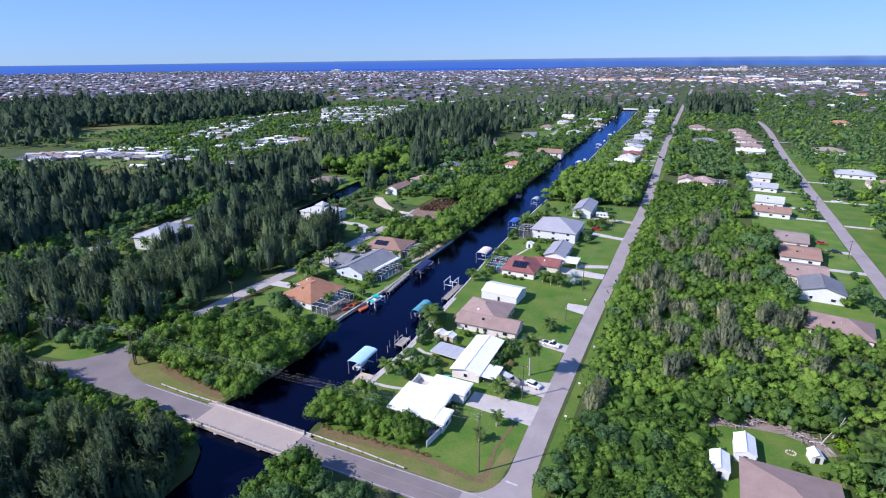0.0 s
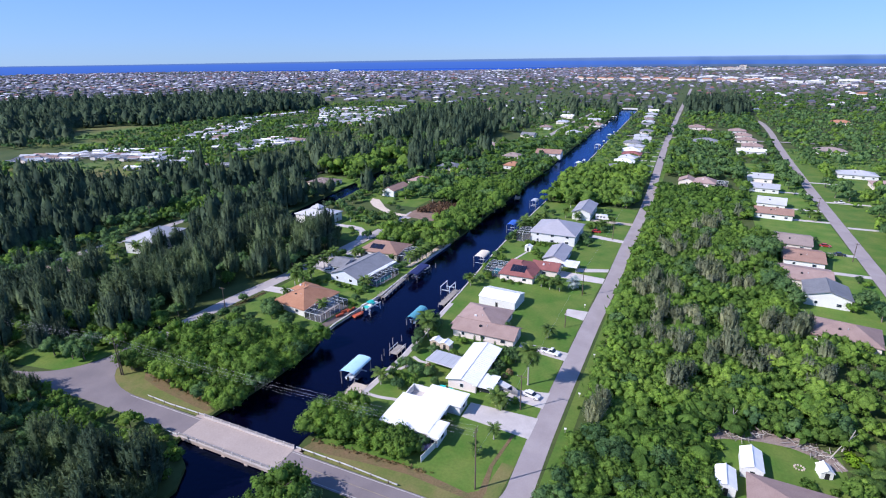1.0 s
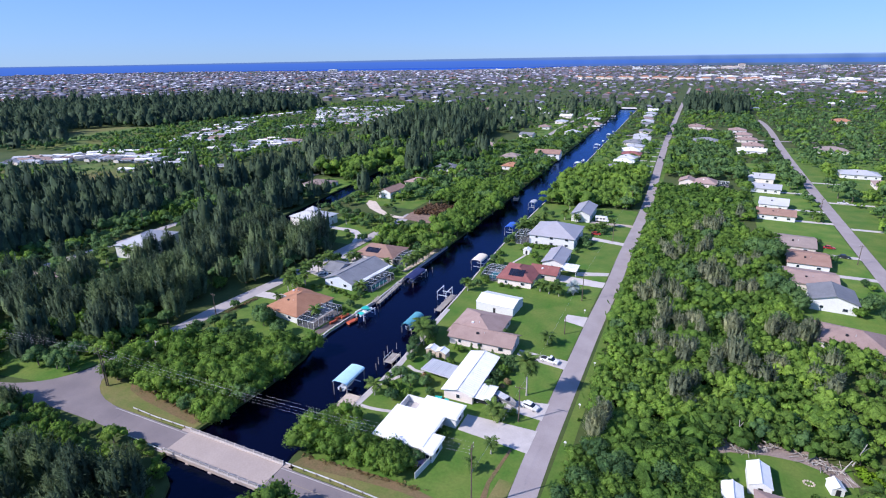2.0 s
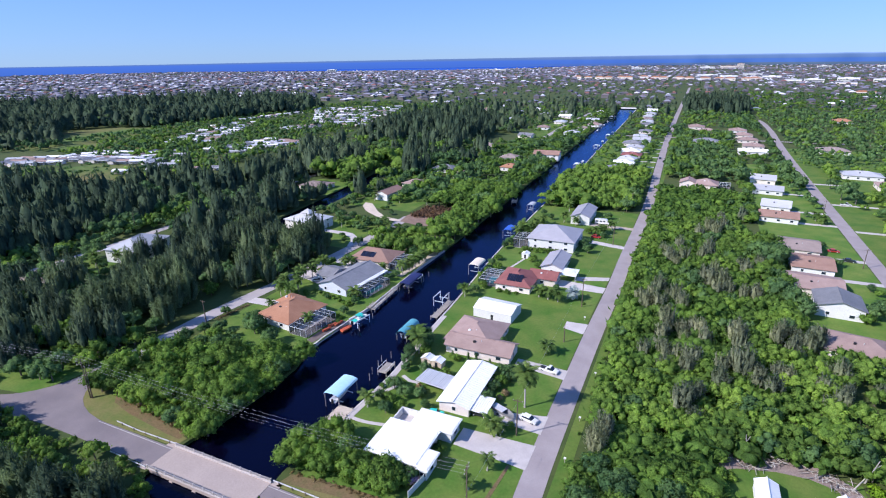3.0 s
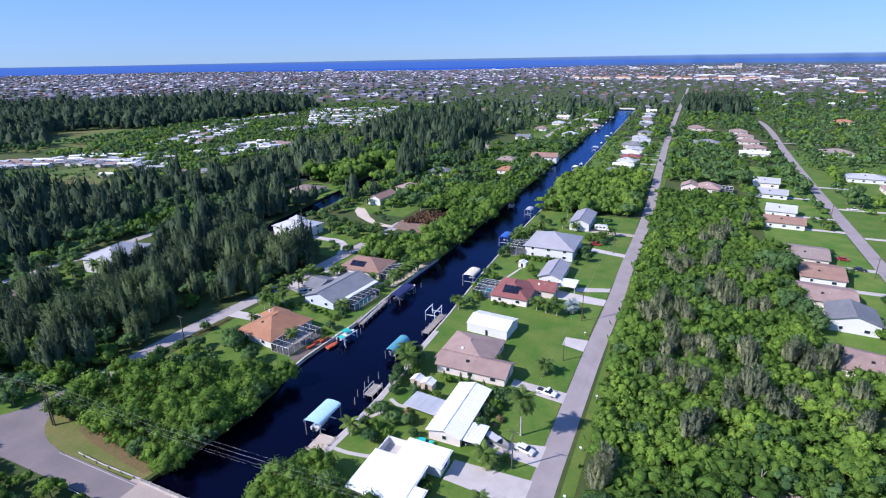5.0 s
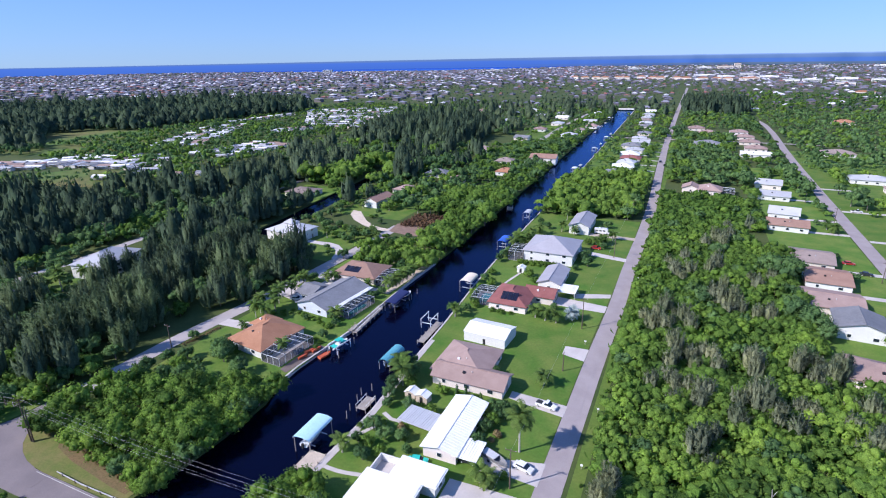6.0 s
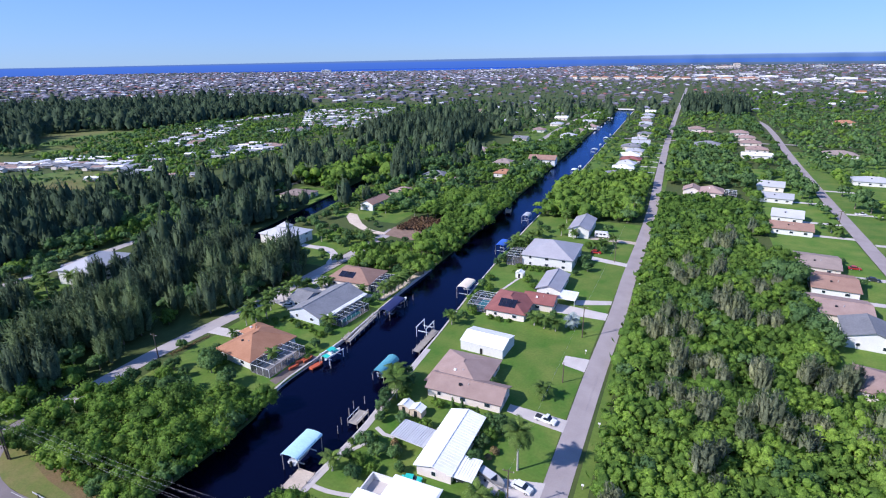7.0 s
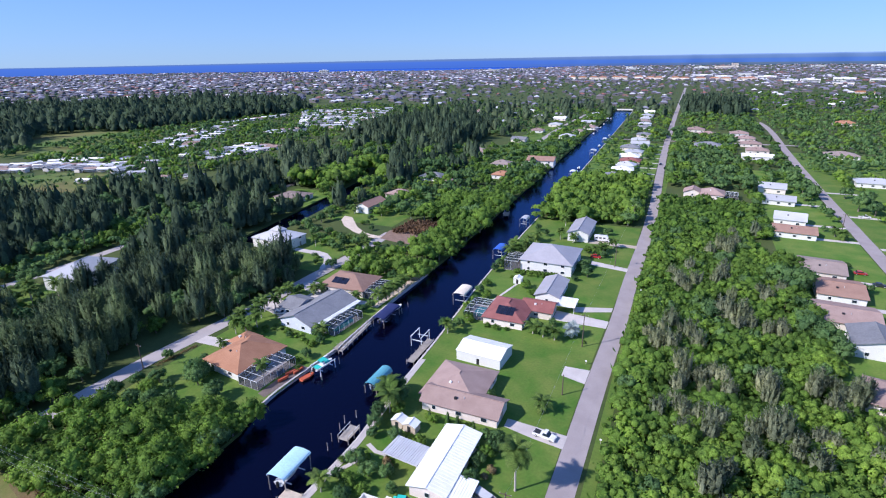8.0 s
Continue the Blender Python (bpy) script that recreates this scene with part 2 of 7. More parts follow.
glass, gt, gp = nodes_of("window_glass")
gp.inputs["Base Color"].default_value = (0.02, 0.03, 0.045, 1)
gp.inputs["Roughness"].default_value = 0.08
screen, st, sp = nodes_of("insect_screen")
sp.inputs["Base Color"].default_value = (0.05, 0.06, 0.07, 1)
clear = st.nodes.new("ShaderNodeBsdfTransparent")
smix = add(st, "ShaderNodeMixShader", Fac=0.4)
st.links.new(clear.outputs[0], smix.inputs[1])
st.links.new(sp.outputs[0], smix.inputs[2])
st.links.new(smix.outputs[0], st.nodes["Material Output"].inputs[0])


# ---- mesh helpers ----
class Geo:
    """Vertices and faces of one mesh."""
    def __init__(self):
        self.v, self.f = [], []

    def put(self, verts, faces):
        n = len(self.v)
        self.v += [tuple(p) for p in verts]
        self.f += [tuple(n + i for i in f) for f in faces]
        return self

    def box(self, x0, x1, y0, y1, z0, z1):
        return self.put([(x0, y0, z0), (x1, y0, z0), (x1, y1, z0), (x0, y1, z0), (x0, y0, z1), (x1, y0, z1), (x1, y1, z1), (x0, y1, z1)],
                        [(3, 2, 1, 0), (4, 5, 6, 7), (0, 1, 5, 4), (1, 2, 6, 5), (2, 3, 7, 6), (3, 0, 4, 7)])

    def prism(self, outline, z0, z1):
        n = len(outline)
        return self.put([(x, y, z0) for x, y in outline] + [(x, y, z1) for x, y in outline],
                        [tuple(range(n - 1, -1, -1)), tuple(range(n, 2 * n))] + [(i, (i + 1) % n, n + (i + 1) % n, n + i) for i in range(n)])

    def tube(self, a, b, ra, rb, n=6):
        a, b = Vector(a), Vector(b)
        q = (b - a).to_track_quat("Z", "Y")
        ring = [q @ Vector((math.cos(k * math.tau / n), math.sin(k * math.tau / n), 0)) for k in range(n)]
        return self.put([a + ra * r for r in ring] + [b + rb * r for r in ring],
                        [(k, (k + 1) % n, n + (k + 1) % n, n + k) for k in range(n)] + [tuple(range(n - 1, -1, -1)), tuple(range(n, 2 * n))])

    def mesh(self, name, mat):
        me = bpy.data.meshes.new(name)
        me.from_pydata(self.v, [], self.f)
        me.materials.append(mat)
        me.update()
        return me


def part(name, geo, mat, parent=None, label="", at=None):
    ob = new(name, geo.mesh(name, mat))
    if parent:
        ob.parent = parent
    if at is not None:
        ob.matrix_basis = at
    return tagged(ob, label)


def empty(name, m, label, category, group="", kind=""):
    ob = new(name)
    ob.empty_display_size = 0.5
    ob.matrix_basis = m
    return tagged(ob, label, category, group, kind)


def structure(name, geo, mat, label="", category=""):
    return tagged(part(name, geo, mat), label, category, kind="structure")


def array_mesh(name, v, faces, mats, slots=None, normals=None):
    """A mesh from numpy arrays: v (n, 3); faces (m, 4)."""
    me = bpy.data.meshes.new(name)
    m = len(faces)
    me.vertices.add(len(v))
    me.vertices.foreach_set("co", np.ascontiguousarray(v, np.float32).ravel())
    me.loops.add(4 * m)
    me.loops.foreach_set("vertex_index", np.ascontiguousarray(faces, np.int32).ravel())
    me.polygons.add(m)
    me.polygons.foreach_set("loop_start", np.arange(0, 4 * m, 4, dtype=np.int32))
    for mat in mats:
        me.materials.append(mat)
    if slots is not None:
        me.polygons.foreach_set("material_index", np.ascontiguousarray(slots, np.int32))
    me.update(calc_edges=True)
    if normals is not None:
        me.normals_split_custom_set_from_vertices(normals)
    return me


def ribbon(points, widths, z0, z1):
    """A road along a centre line, as a thin slab."""
    g = Geo()
    p = [Vector(q) for q in points]
    w = widths if isinstance(widths, (list, tuple)) else [widths] * len(p)
    left, right = [], []
    for i, q in enumerate(p):
        d = (p[min(i + 1, len(p) - 1)] - p[max(i - 1, 0)]).normalized()
        n = Vector((-d.y, d.x))
        left.append(q + n * w[i] / 2)
        right.append(q - n * w[i] / 2)
    for i in range(len(p) - 1):
        quad = [right[i], right[i + 1], left[i + 1], left[i]]
        g.put([(*q, z1) for q in quad] + [(*q, z0) for q in quad], [(0, 1, 2, 3), (0, 4, 5, 1), (2, 6, 7, 3)])
    return g


def smooth_line(points, step=6.0):
    """A rounder line through the given ones (Catmull-Rom)."""
    p = [Vector(q) for q in points]
    p = [2 * p[0] - p[1]] + p + [2 * p[-1] - p[-2]]
    out = []
    for i in range(1, len(p) - 2):
        n = max(1, int((p[i + 1] - p[i]).length / step))
        for k in range(n):
            u = k / n
            a, b, c, d = p[i - 1], p[i], p[i + 1], p[i + 2]
            out.append(0.5 * (2 * b + (c - a) * u + (2 * a - 5 * b + 4 * c - d) * u * u + (3 * b - a - 3 * c + d) * u ** 3))
    return out + [p[-2]]


# ---- ground, canals, bay ----
WEST_BANK = [(-800, -68), (60, -68), (66, -72), (71, -81), (84, -80.5), (92, -79), (105, -78), (120, -78), (128, -80.5), (135, -81.5), (165, -79), (205, -80), (245, -79), (330, -80), (450, -82), (620, -86), (900, -90), (1010, -93)]
EAST_BANK = [(-800, -48), (60, -50), (84, -52.5), (96, -51), (108, -50.3), (126, -49.3), (150, -50.6), (180, -51.6), (220, -54), (250, -55), (300, -56), (450, -56.5), (620, -59), (900, -64), (1010, -66)]
CANAL2 = (235, 430)


def along(line, y):
    return float(np.interp(y, [a for a, b in line], [b for a, b in line]))


def west_bank(y):
    return along(WEST_BANK, y)


def east_bank(y):
    return along(EAST_BANK, y)


def canal2(y):
    c = -185 - 0.12 * (y - 250)
    return c - 7, c + 7


BED = -2.6
ys = sorted({-800, -300, 0, 60, 1010, 1011, 1400, 2200, 3200, 4200, 5600, 6600, CANAL2[0], CANAL2[1], *[a for a, b in WEST_BANK + EAST_BANK], *range(70, 1000, 30)})
g = Geo()
for a, b in zip(ys, ys[1:]):
    cut1, cut2 = b <= 1010, CANAL2[0] <= a and b <= CANAL2[1]
    rows = []
    for y in (a, b):
        c2 = canal2(min(max(y, CANAL2[0]), CANAL2[1]))
        rows.append([-9000, *c2, west_bank(min(y, 1010)), east_bank(min(y, 1010)), 9000])
    for k in range(5):
        hole = (k == 1 and cut2) or (k == 3 and cut1)
        z = BED if hole else 0.0
        x0, x1, X0, X1 = rows[0][k], rows[0][k + 1], rows[1][k], rows[1][k + 1]
        g.put([(x0, a, z), (x1, a, z), (X1, b, z), (X0, b, z)], [(0, 1, 2, 3)])
        if hole:
            g.put([(x0, a, 0), (X0, b, 0), (X0, b, z), (x0, a, z)], [(0, 1, 2, 3)])
            g.put([(x1, a, 0), (X1, b, 0), (X1, b, z), (x1, a, z)], [(3, 2, 1, 0)])
for y, x0, x1 in ((1010, -93, -66), (CANAL2[0], *canal2(CANAL2[0])), (CANAL2[1], *canal2(CANAL2[1]))):
    g.put([(x0, y, BED), (x1, y, BED), (x1, y, 0), (x0, y, 0)], [(0, 1, 2, 3)])
structure("ground", g, GROUND, "flat scrubby green ground of the neighbourhood", "ground")

g = Geo()
cy = [a for a in ys if a <= 1010]
for a, b in zip(cy, cy[1:]):
    g.put([(west_bank(a) - 0.3, a, -1.0), (east_bank(a) + 0.3, a, -1.0), (east_bank(b) + 0.3, b, -1.0), (west_bank(b) - 0.3, b, -1.0)], [(0, 1, 2, 3)])
structure("water_1", g, WATER, "dark blue still canal water", "water")
g = Geo()
(a0, a1), (b0, b1) = canal2(CANAL2[0]), canal2(CANAL2[1])
g.put([(a0, CANAL2[0], -1.0), (a1, CANAL2[0], -1.0), (b1, CANAL2[1], -1.0), (b0, CANAL2[1], -1.0)], [(0, 1, 2, 3)])
structure("water_2", g, WATER, "dark water of a side canal", "water")

SHORE = [(-9000, 2500), (-5530, 2880), (-4560, 3240), (-3580, 3510), (-2450, 3570), (-1650, 3710), (-1150, 4420), (-900, 5000), (-260, 5120), (330, 5130), (950, 5040), (1380, 4940), (9000, 4940)]
g = Geo()
g.put([(x, y, 0.4) for x, y in SHORE] + [(x, 6600, 0.4) for x, y in SHORE],
      [(k, k + 1, len(SHORE) + k + 1, len(SHORE) + k) for k in range(len(SHORE) - 1)])
structure("water_3", g, BAY, "wide blue bay beyond the town", "water")

# far side of the bay: glowing strip of painted hazy distance closes the view
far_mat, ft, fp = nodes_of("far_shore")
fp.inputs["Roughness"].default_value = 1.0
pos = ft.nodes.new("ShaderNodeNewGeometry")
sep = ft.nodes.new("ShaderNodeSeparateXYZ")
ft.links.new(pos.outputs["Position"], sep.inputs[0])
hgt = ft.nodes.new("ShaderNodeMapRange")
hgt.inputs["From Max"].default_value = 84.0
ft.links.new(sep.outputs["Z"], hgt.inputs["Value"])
# water, then land paling into haze towards the top, all as emitted colour
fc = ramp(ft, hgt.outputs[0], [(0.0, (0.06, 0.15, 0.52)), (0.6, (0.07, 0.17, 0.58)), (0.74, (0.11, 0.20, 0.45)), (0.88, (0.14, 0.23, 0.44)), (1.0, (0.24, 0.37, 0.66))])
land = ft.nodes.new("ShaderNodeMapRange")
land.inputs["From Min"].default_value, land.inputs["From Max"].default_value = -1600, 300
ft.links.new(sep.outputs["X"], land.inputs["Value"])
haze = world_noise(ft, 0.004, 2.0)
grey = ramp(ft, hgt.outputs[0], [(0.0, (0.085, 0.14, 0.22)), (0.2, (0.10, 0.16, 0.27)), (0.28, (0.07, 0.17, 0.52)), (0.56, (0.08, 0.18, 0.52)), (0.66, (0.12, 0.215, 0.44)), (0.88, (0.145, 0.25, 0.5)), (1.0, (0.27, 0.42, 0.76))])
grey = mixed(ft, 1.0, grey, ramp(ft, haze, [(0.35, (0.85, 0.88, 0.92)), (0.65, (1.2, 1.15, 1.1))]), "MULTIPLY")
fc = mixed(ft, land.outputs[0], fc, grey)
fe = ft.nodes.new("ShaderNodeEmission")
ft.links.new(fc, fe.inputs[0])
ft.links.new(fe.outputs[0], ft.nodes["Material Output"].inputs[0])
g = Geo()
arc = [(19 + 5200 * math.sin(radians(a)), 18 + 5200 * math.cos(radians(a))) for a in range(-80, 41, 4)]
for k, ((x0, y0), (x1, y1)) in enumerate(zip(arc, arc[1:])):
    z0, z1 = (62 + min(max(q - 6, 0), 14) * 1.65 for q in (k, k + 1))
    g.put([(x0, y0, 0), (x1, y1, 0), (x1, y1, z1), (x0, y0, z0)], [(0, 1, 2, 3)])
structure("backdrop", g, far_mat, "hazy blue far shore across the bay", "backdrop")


# ---- roads, lawns, paving ----
def slab(name, outline, mat, z, label, category, kind="structure"):
    return tagged(part(name, Geo().prism(outline, z - 0.25, z), mat), label, category, kind=kind)


def rect(x0, x1, y0, y1):
    return [(x0, y0), (x1, y0), (x1, y1), (x0, y1)]


STREET = [(0.2, 78), (-0.3, 100), (-0.4, 115), (0, 150), (0.4, 175), (1.6, 216), (1.9, 256), (3.0, 300), (3.6, 340), (3.4, 390), (1.5, 500), (0.3, 640), (0.5, 900), (4, 1400), (6, 1700)]
WEST_ROAD = [(-127, 78), (-129.5, 97), (-129.6, 120), (-129, 138), (-126.5, 160), (-124.2, 185), (-122.5, 215), (-121.5, 240), (-121.5, 275)]
BRIDGE_ROAD = [(-330, 22), (-200, 54), (-153, 69.6), (-128, 75.2), (-105, 76.2), (-66, 76.4), (-20, 76.4), (60, 76.6), (200, 76.6)]
STREET2 = [(101.2, 60), (101.4, 300), (101.7, 430), (102.3, 490), (103.1, 555), (105.1, 647), (108.2, 745), (108, 834), (104, 880)]
structure("road_1", ribbon(smooth_line(STREET), 5.7, -0.2, 0.05), ASPHALT, "grey straight residential street beside the lots", "road")
structure("road_2", ribbon(smooth_line(BRIDGE_ROAD), 6.6, -0.2, 0.06), ASPHALT_DARK, "grey two-lane road running to a bridge", "road")
structure("road_3", ribbon(smooth_line(WEST_ROAD), 6.2, -0.2, 0.04), ASPHALT_OLD, "pale worn lane along the wooded side", "road")
structure("road_4", ribbon(smooth_line(STREET2), 6.2, -0.2, 0.05), ASPHALT, "grey residential street with driveways", "road")
structure("road_5", ribbon(smooth_line([(-262, 40), (-240, 100), (-237, 150), (-236.5, 186), (-237.5, 210), (-240, 230), (-246, 300), (-250, 420)]), 5.4, -0.2, 0.05), ASPHALT_OLD, "pale lane beyond the side canal", "road")
structure("road_6", ribbon([(-60, 662), (200, 668)], 5.5, -0.2, 0.07), ASPHALT, "cross street between the blocks", "road")
structure("road_7", ribbon(smooth_line([(-127, 590), (-129, 640), (-131, 758), (-128, 914), (-124, 1000)]), 5.5, -0.2, 0.07), ASPHALT_OLD, "pale street among far houses", "road")
def curve(a, c, b, n=7):
    """Points of a curved kerb from a to b, drawn towards c."""
    return [tuple(Vector(a) * (1 - u) ** 2 + Vector(c) * (2 * u * (1 - u)) + Vector(b) * u * u) for u in (k / n for k in range(n + 1))]


structure("road_8", Geo().prism(curve((-150, 73.8), (-136.5, 77.5), (-133.2, 90)) + [(-133.4, 97), (-126.8, 97)] + curve((-127.2, 92.5), (-124, 79.4), (-104, 79.3)) + [(-104, 75.4), (-142, 71.5)], -0.2, 0.075), ASPHALT_DARK, "grey worn mouth of the lane", "road")
structure("road_9", Geo().prism(curve((-10, 79.5), (-3.6, 79.8), (-2.75, 90)) + [(2.6, 90)] + curve((2.75, 89), (3.4, 79.8), (10, 79.6)) + [(10, 74), (-10, 74)], -0.2, 0.07), ASPHALT, "flared mouth of the street", "road")
structure("trim_3", ribbon([(-108, 79.05), (-4, 79.4)], 0.14, 0.0, 0.09), LINE, "white edge line", "road marking")
structure("trim_4", ribbon([(-2.6, 85.9), (0.1, 85.7)], 0.5, 0.0, 0.09), LINE, "white stop line", "road marking")
structure("trim_5", ribbon([(-50, 73.5), (60, 73.6)], 0.14, 0.0, 0.09), LINE, "white edge line", "road marking")
structure("trim_6", ribbon([(-51.5, 76.4), (-20, 76.4), (60, 76.6)], 0.16, 0.0, 0.085), YELLOW, "faded yellow centre line", "road marking")

LAWNS = [
    ("south corner lawn", [(-48, 81), (-6, 81), (-3.2, 90), (-3.2, 145), (-50, 145), (-49.6, 118), (-50, 100)]),
    ("lawn behind the tan house", [(-51, 145), (-3.2, 145), (-2.6, 190), (-52, 190)]),
    ("wide open lawn", [(-52, 190), (-2.6, 190), (-1.4, 230), (-54.6, 240)]),
    ("far bright lawn", [(-54.6, 240), (-1.4, 230), (-0.2, 290), (0.2, 330), (-56, 330)]),
    ("lawn of the orange house", [(-122, 112), (-82, 112), (-79.5, 160), (-80, 180), (-120.5, 180)]),
    ("lawn of the grey house", [(-120.5, 180), (-80, 180), (-80, 225), (-118, 225)]),
    ("street verge", [(3.2, 82), (6.2, 82), (6.6, 220), (7.6, 300), (8.6, 360), (8, 640), (3.4, 640), (6.4, 380), (6, 300), (4.5, 220)]),
    ("yard of the brown-roofed house", [(37.5, 92), (64, 92), (64, 130), (37.5, 130)]),
    ("lawns of the second street", [(60, 180), (98, 180), (97.5, 520), (62, 520)]),
    ("lawns past the second street", [(105, 180), (170, 180), (170, 620), (104, 620)]),
    ("corner grass by the lane", [(-165, 74), (-138, 79), (-134.5, 88), (-133, 104), (-150, 100), (-172, 92)]),
    ("lawns along the far street", [(-55, 440), (-1.5, 440), (-3, 640), (-58, 640)]),
    ("grass by the red-roofed house", [(-170, 285), (-126, 285), (-126, 350), (-170, 350)]),
    ("grass by the side canal", [(-234, 300), (-198, 300), (-202, 342), (-235, 342)]),
    ("grass by the far houses", [(-150, 425), (-88, 425), (-92, 760), (-160, 760)]),
    ("clearing of the raised house", [(-232, 140), (-214, 136), (-204, 148), (-212, 160), (-232, 160)]),
    ("driveside grass of the white house", [(-158, 215), (-126, 215), (-126, 262), (-158, 262)]),
]
for k, (label, outline) in enumerate(LAWNS):
    slab(f"lawn_{k + 1}", outline, LAWN, 0.02 + 0.002 * (k % 2), "mown green " + label, "lawn")
slab("field_1", [(-650, 335), (-545, 366), (-500, 400), (-575, 510), (-650, 595), (-670, 530), (-720, 518), (-750, 466), (-690, 400)], FIELD, 0.05, "yellow-green marsh meadow", "field")
slab("field_2", [(-530, 250), (-490, 280), (-462, 320), (-415, 330), (-350, 290), (-345, 266), (-430, 238)], FIELD, 0.05, "green and brown marsh meadow", "field")
slab("field_3", [(-51, 80.0), (-24, 79.9), (-10, 79.7), (-5, 81.2), (-3.6, 86), (-3.1, 96), (-6.2, 96), (-7.0, 86.4), (-10, 83.2), (-24, 84.2), (-34, 83.4), (-50, 81.6)], VERGE, 0.055, "dry yellow-green roadside verge grass", "verge")
slab("field_6", [(-51, 81.2), (-34, 83.2), (-24, 84.0), (-10, 82.8), (-6.9, 83.2), (-6.4, 86), (-7.6, 94), (-6.4, 106), (-7.1, 106), (-8.5, 94), (-8.0, 86), (-10, 84.4), (-24, 86.2), (-36, 86.0), (-50, 84.2)], BROWN, 0.065, "reddish brown dead grass along a shallow ditch", "ditch")
slab("field_4", [(-127, 96)] + curve((-127.0, 92.5), (-124, 79.6), (-106, 79.5)) + [(-82, 80.2), (-81.5, 83.4), (-100, 86), (-114, 91), (-118, 98)], VERGE, 0.05, "dry roadside verge grass", "verge")
slab("field_7", [(-83, 82.4), (-88, 82.6), (-104, 84.4), (-112, 86.2), (-117, 91), (-115, 94), (-104, 88.5), (-90, 86.5), (-83, 85.5)], BROWN, 0.062, "brown dead grass below the mangroves", "verge")
slab("field_5", [(-122, 265), (-108, 262), (-97, 264), (-97, 298), (-116, 298), (-124, 278)], EARTH, 0.05, "bare pinkish brown cleared lot", "cleared lot")

for k, (label, mat, outline) in enumerate([
    ("wide pale concrete driveway of the white house", CONCRETE, [(-21, 107.5), (-21, 114), (-2.8, 114.6), (-2.9, 106), (-9, 106.6)]),
    ("concrete driveway with parked cars", CONCRETE, [(-17, 118.3), (-17, 123), (-2.7, 126.6), (-2.8, 119.0), (-9, 119.5)]),
    ("concrete driveway with a pickup", CONCRETE, [(-18, 147.3), (-18, 150.6), (-2.6, 149.6), (-2.8, 144.6), (-10, 145.6)]),
    ("short concrete driveway stub", CONCRETE, [(-9.6, 175.4), (-9.6, 180.6), (-2.4, 181), (-2.6, 173.5)]),
    ("concrete driveway of the red-roofed house", CONCRETE, [(-20, 209), (-20, 216.5), (-1.5, 214.6), (-1.7, 209)]),
    ("narrow driveway of the grey house", CONCRETE, [(-14, 217.5), (-14, 222), (-1.5, 226), (-1.5, 222.5)]),
    ("pale driveway of the big house", CONCRETE, [(-21, 268), (-21, 273), (-0.5, 268), (-0.5, 264)]),
    ("sandy driveway of the far house", SAND, [(-22, 296), (-22, 301), (0.5, 300), (0.5, 296)]),
    ("driveway of the orange house", CONCRETE, [(-125, 149), (-104, 150), (-104, 156), (-124.5, 153.5)]),
    ("paved forecourt of the grey house", CONCRETE, [(-124, 178), (-110, 174), (-107, 186), (-122, 186)]),
    ("pale paved forecourt", CONCRETE, [(-122, 200), (-117, 197), (-104, 195), (-108, 205), (-121, 206)]),
    ("looping sandy driveway", SAND, [(-160, 286), (-152, 277), (-140, 269), (-130, 265), (-123, 264), (-122.5, 268), (-130, 269), (-136, 271.5), (-144, 278), (-151, 286), (-157, 293), (-163, 294)]),
    ("curving drive of the white two-storey house", CONCRETE, [(-153, 237.5), (-146, 237), (-140, 237.5), (-134, 236), (-128.5, 231.5), (-125, 225), (-123.8, 217), (-126.4, 219), (-128.4, 225), (-131.5, 229.5), (-136.5, 232.5), (-142, 233), (-153, 233.5)]),
    ("walk to the small shed", CONCRETE, [(-45, 214), (-44, 214), (-39.4, 236), (-40.4, 236)]),
]):
    slab(f"pavement_{k + 1}", outline, mat, 0.075 + 0.004 * (k % 3), label, "driveway")
for k, y in enumerate([257, 284, 341, 366, 412, 470]):
    slab(f"pavement_{k + 20}", rect(80, 98.3, y, y + 3.4), CONCRETE, 0.07, "concrete driveway of the second street", "driveway")
for k, y in enumerate([334, 392, 452]):
    slab(f"pavement_{k + 40}", rect(105.0, 128, y, y + 3.2), CONCRETE, 0.07, "concrete driveway past the second street", "driveway")
for k in range(8):
    slab(f"pavement_{k + 50}", rect(-18, -2, 452 + 24 * k, 455 + 24 * k), CONCRETE, 0.07, "concrete driveway on the far street", "driveway")

slab("pavement_62", [(-113, 191.5), (-104, 192.8), (-87, 193.8), (-86.5, 197), (-103, 197), (-113, 198.6)], CONCRETE, 0.088, "pale paving between two canal houses", "paving")
slab("pavement_61", [(-85.2, 134.4), (-82.3, 133.6), (-81.4, 140), (-80.4, 150.5), (-84.4, 151.2)], PAVER, 0.068, "dark paved terrace along the seawall", "terrace")
slab("pavement_60", [(-84.4, 194), (-82, 194), (-80.6, 212), (-80, 228), (-82.6, 228)], SAND, 0.06, "sandy strip along the seawall", "path")

# seawalls, with caps
def seawall(name, side, y0, y1, label):
    g = Geo()
    n = max(2, int((y1 - y0) / 6))
    for k in range(n):
        a, b = y0 + (y1 - y0) * k / n, y0 + (y1 - y0) * (k + 1) / n
        xa, xb = side(a), side(b)
        quad = [(xa - 0.28, a), (xa + 0.28, a), (xb + 0.28, b), (xb - 0.28, b)]
        g.prism(quad, -2.4, 0.16)
    structure(name, g, CONCRETE, label, "seawall")


seawall("seawall_1", east_bank, 104, 330, "pale concrete canal seawall")
seawall("seawall_2", west_bank, 131, 232, "pale concrete canal seawall")
seawall("seawall_3", east_bank, 430, 990, "far concrete canal seawall")

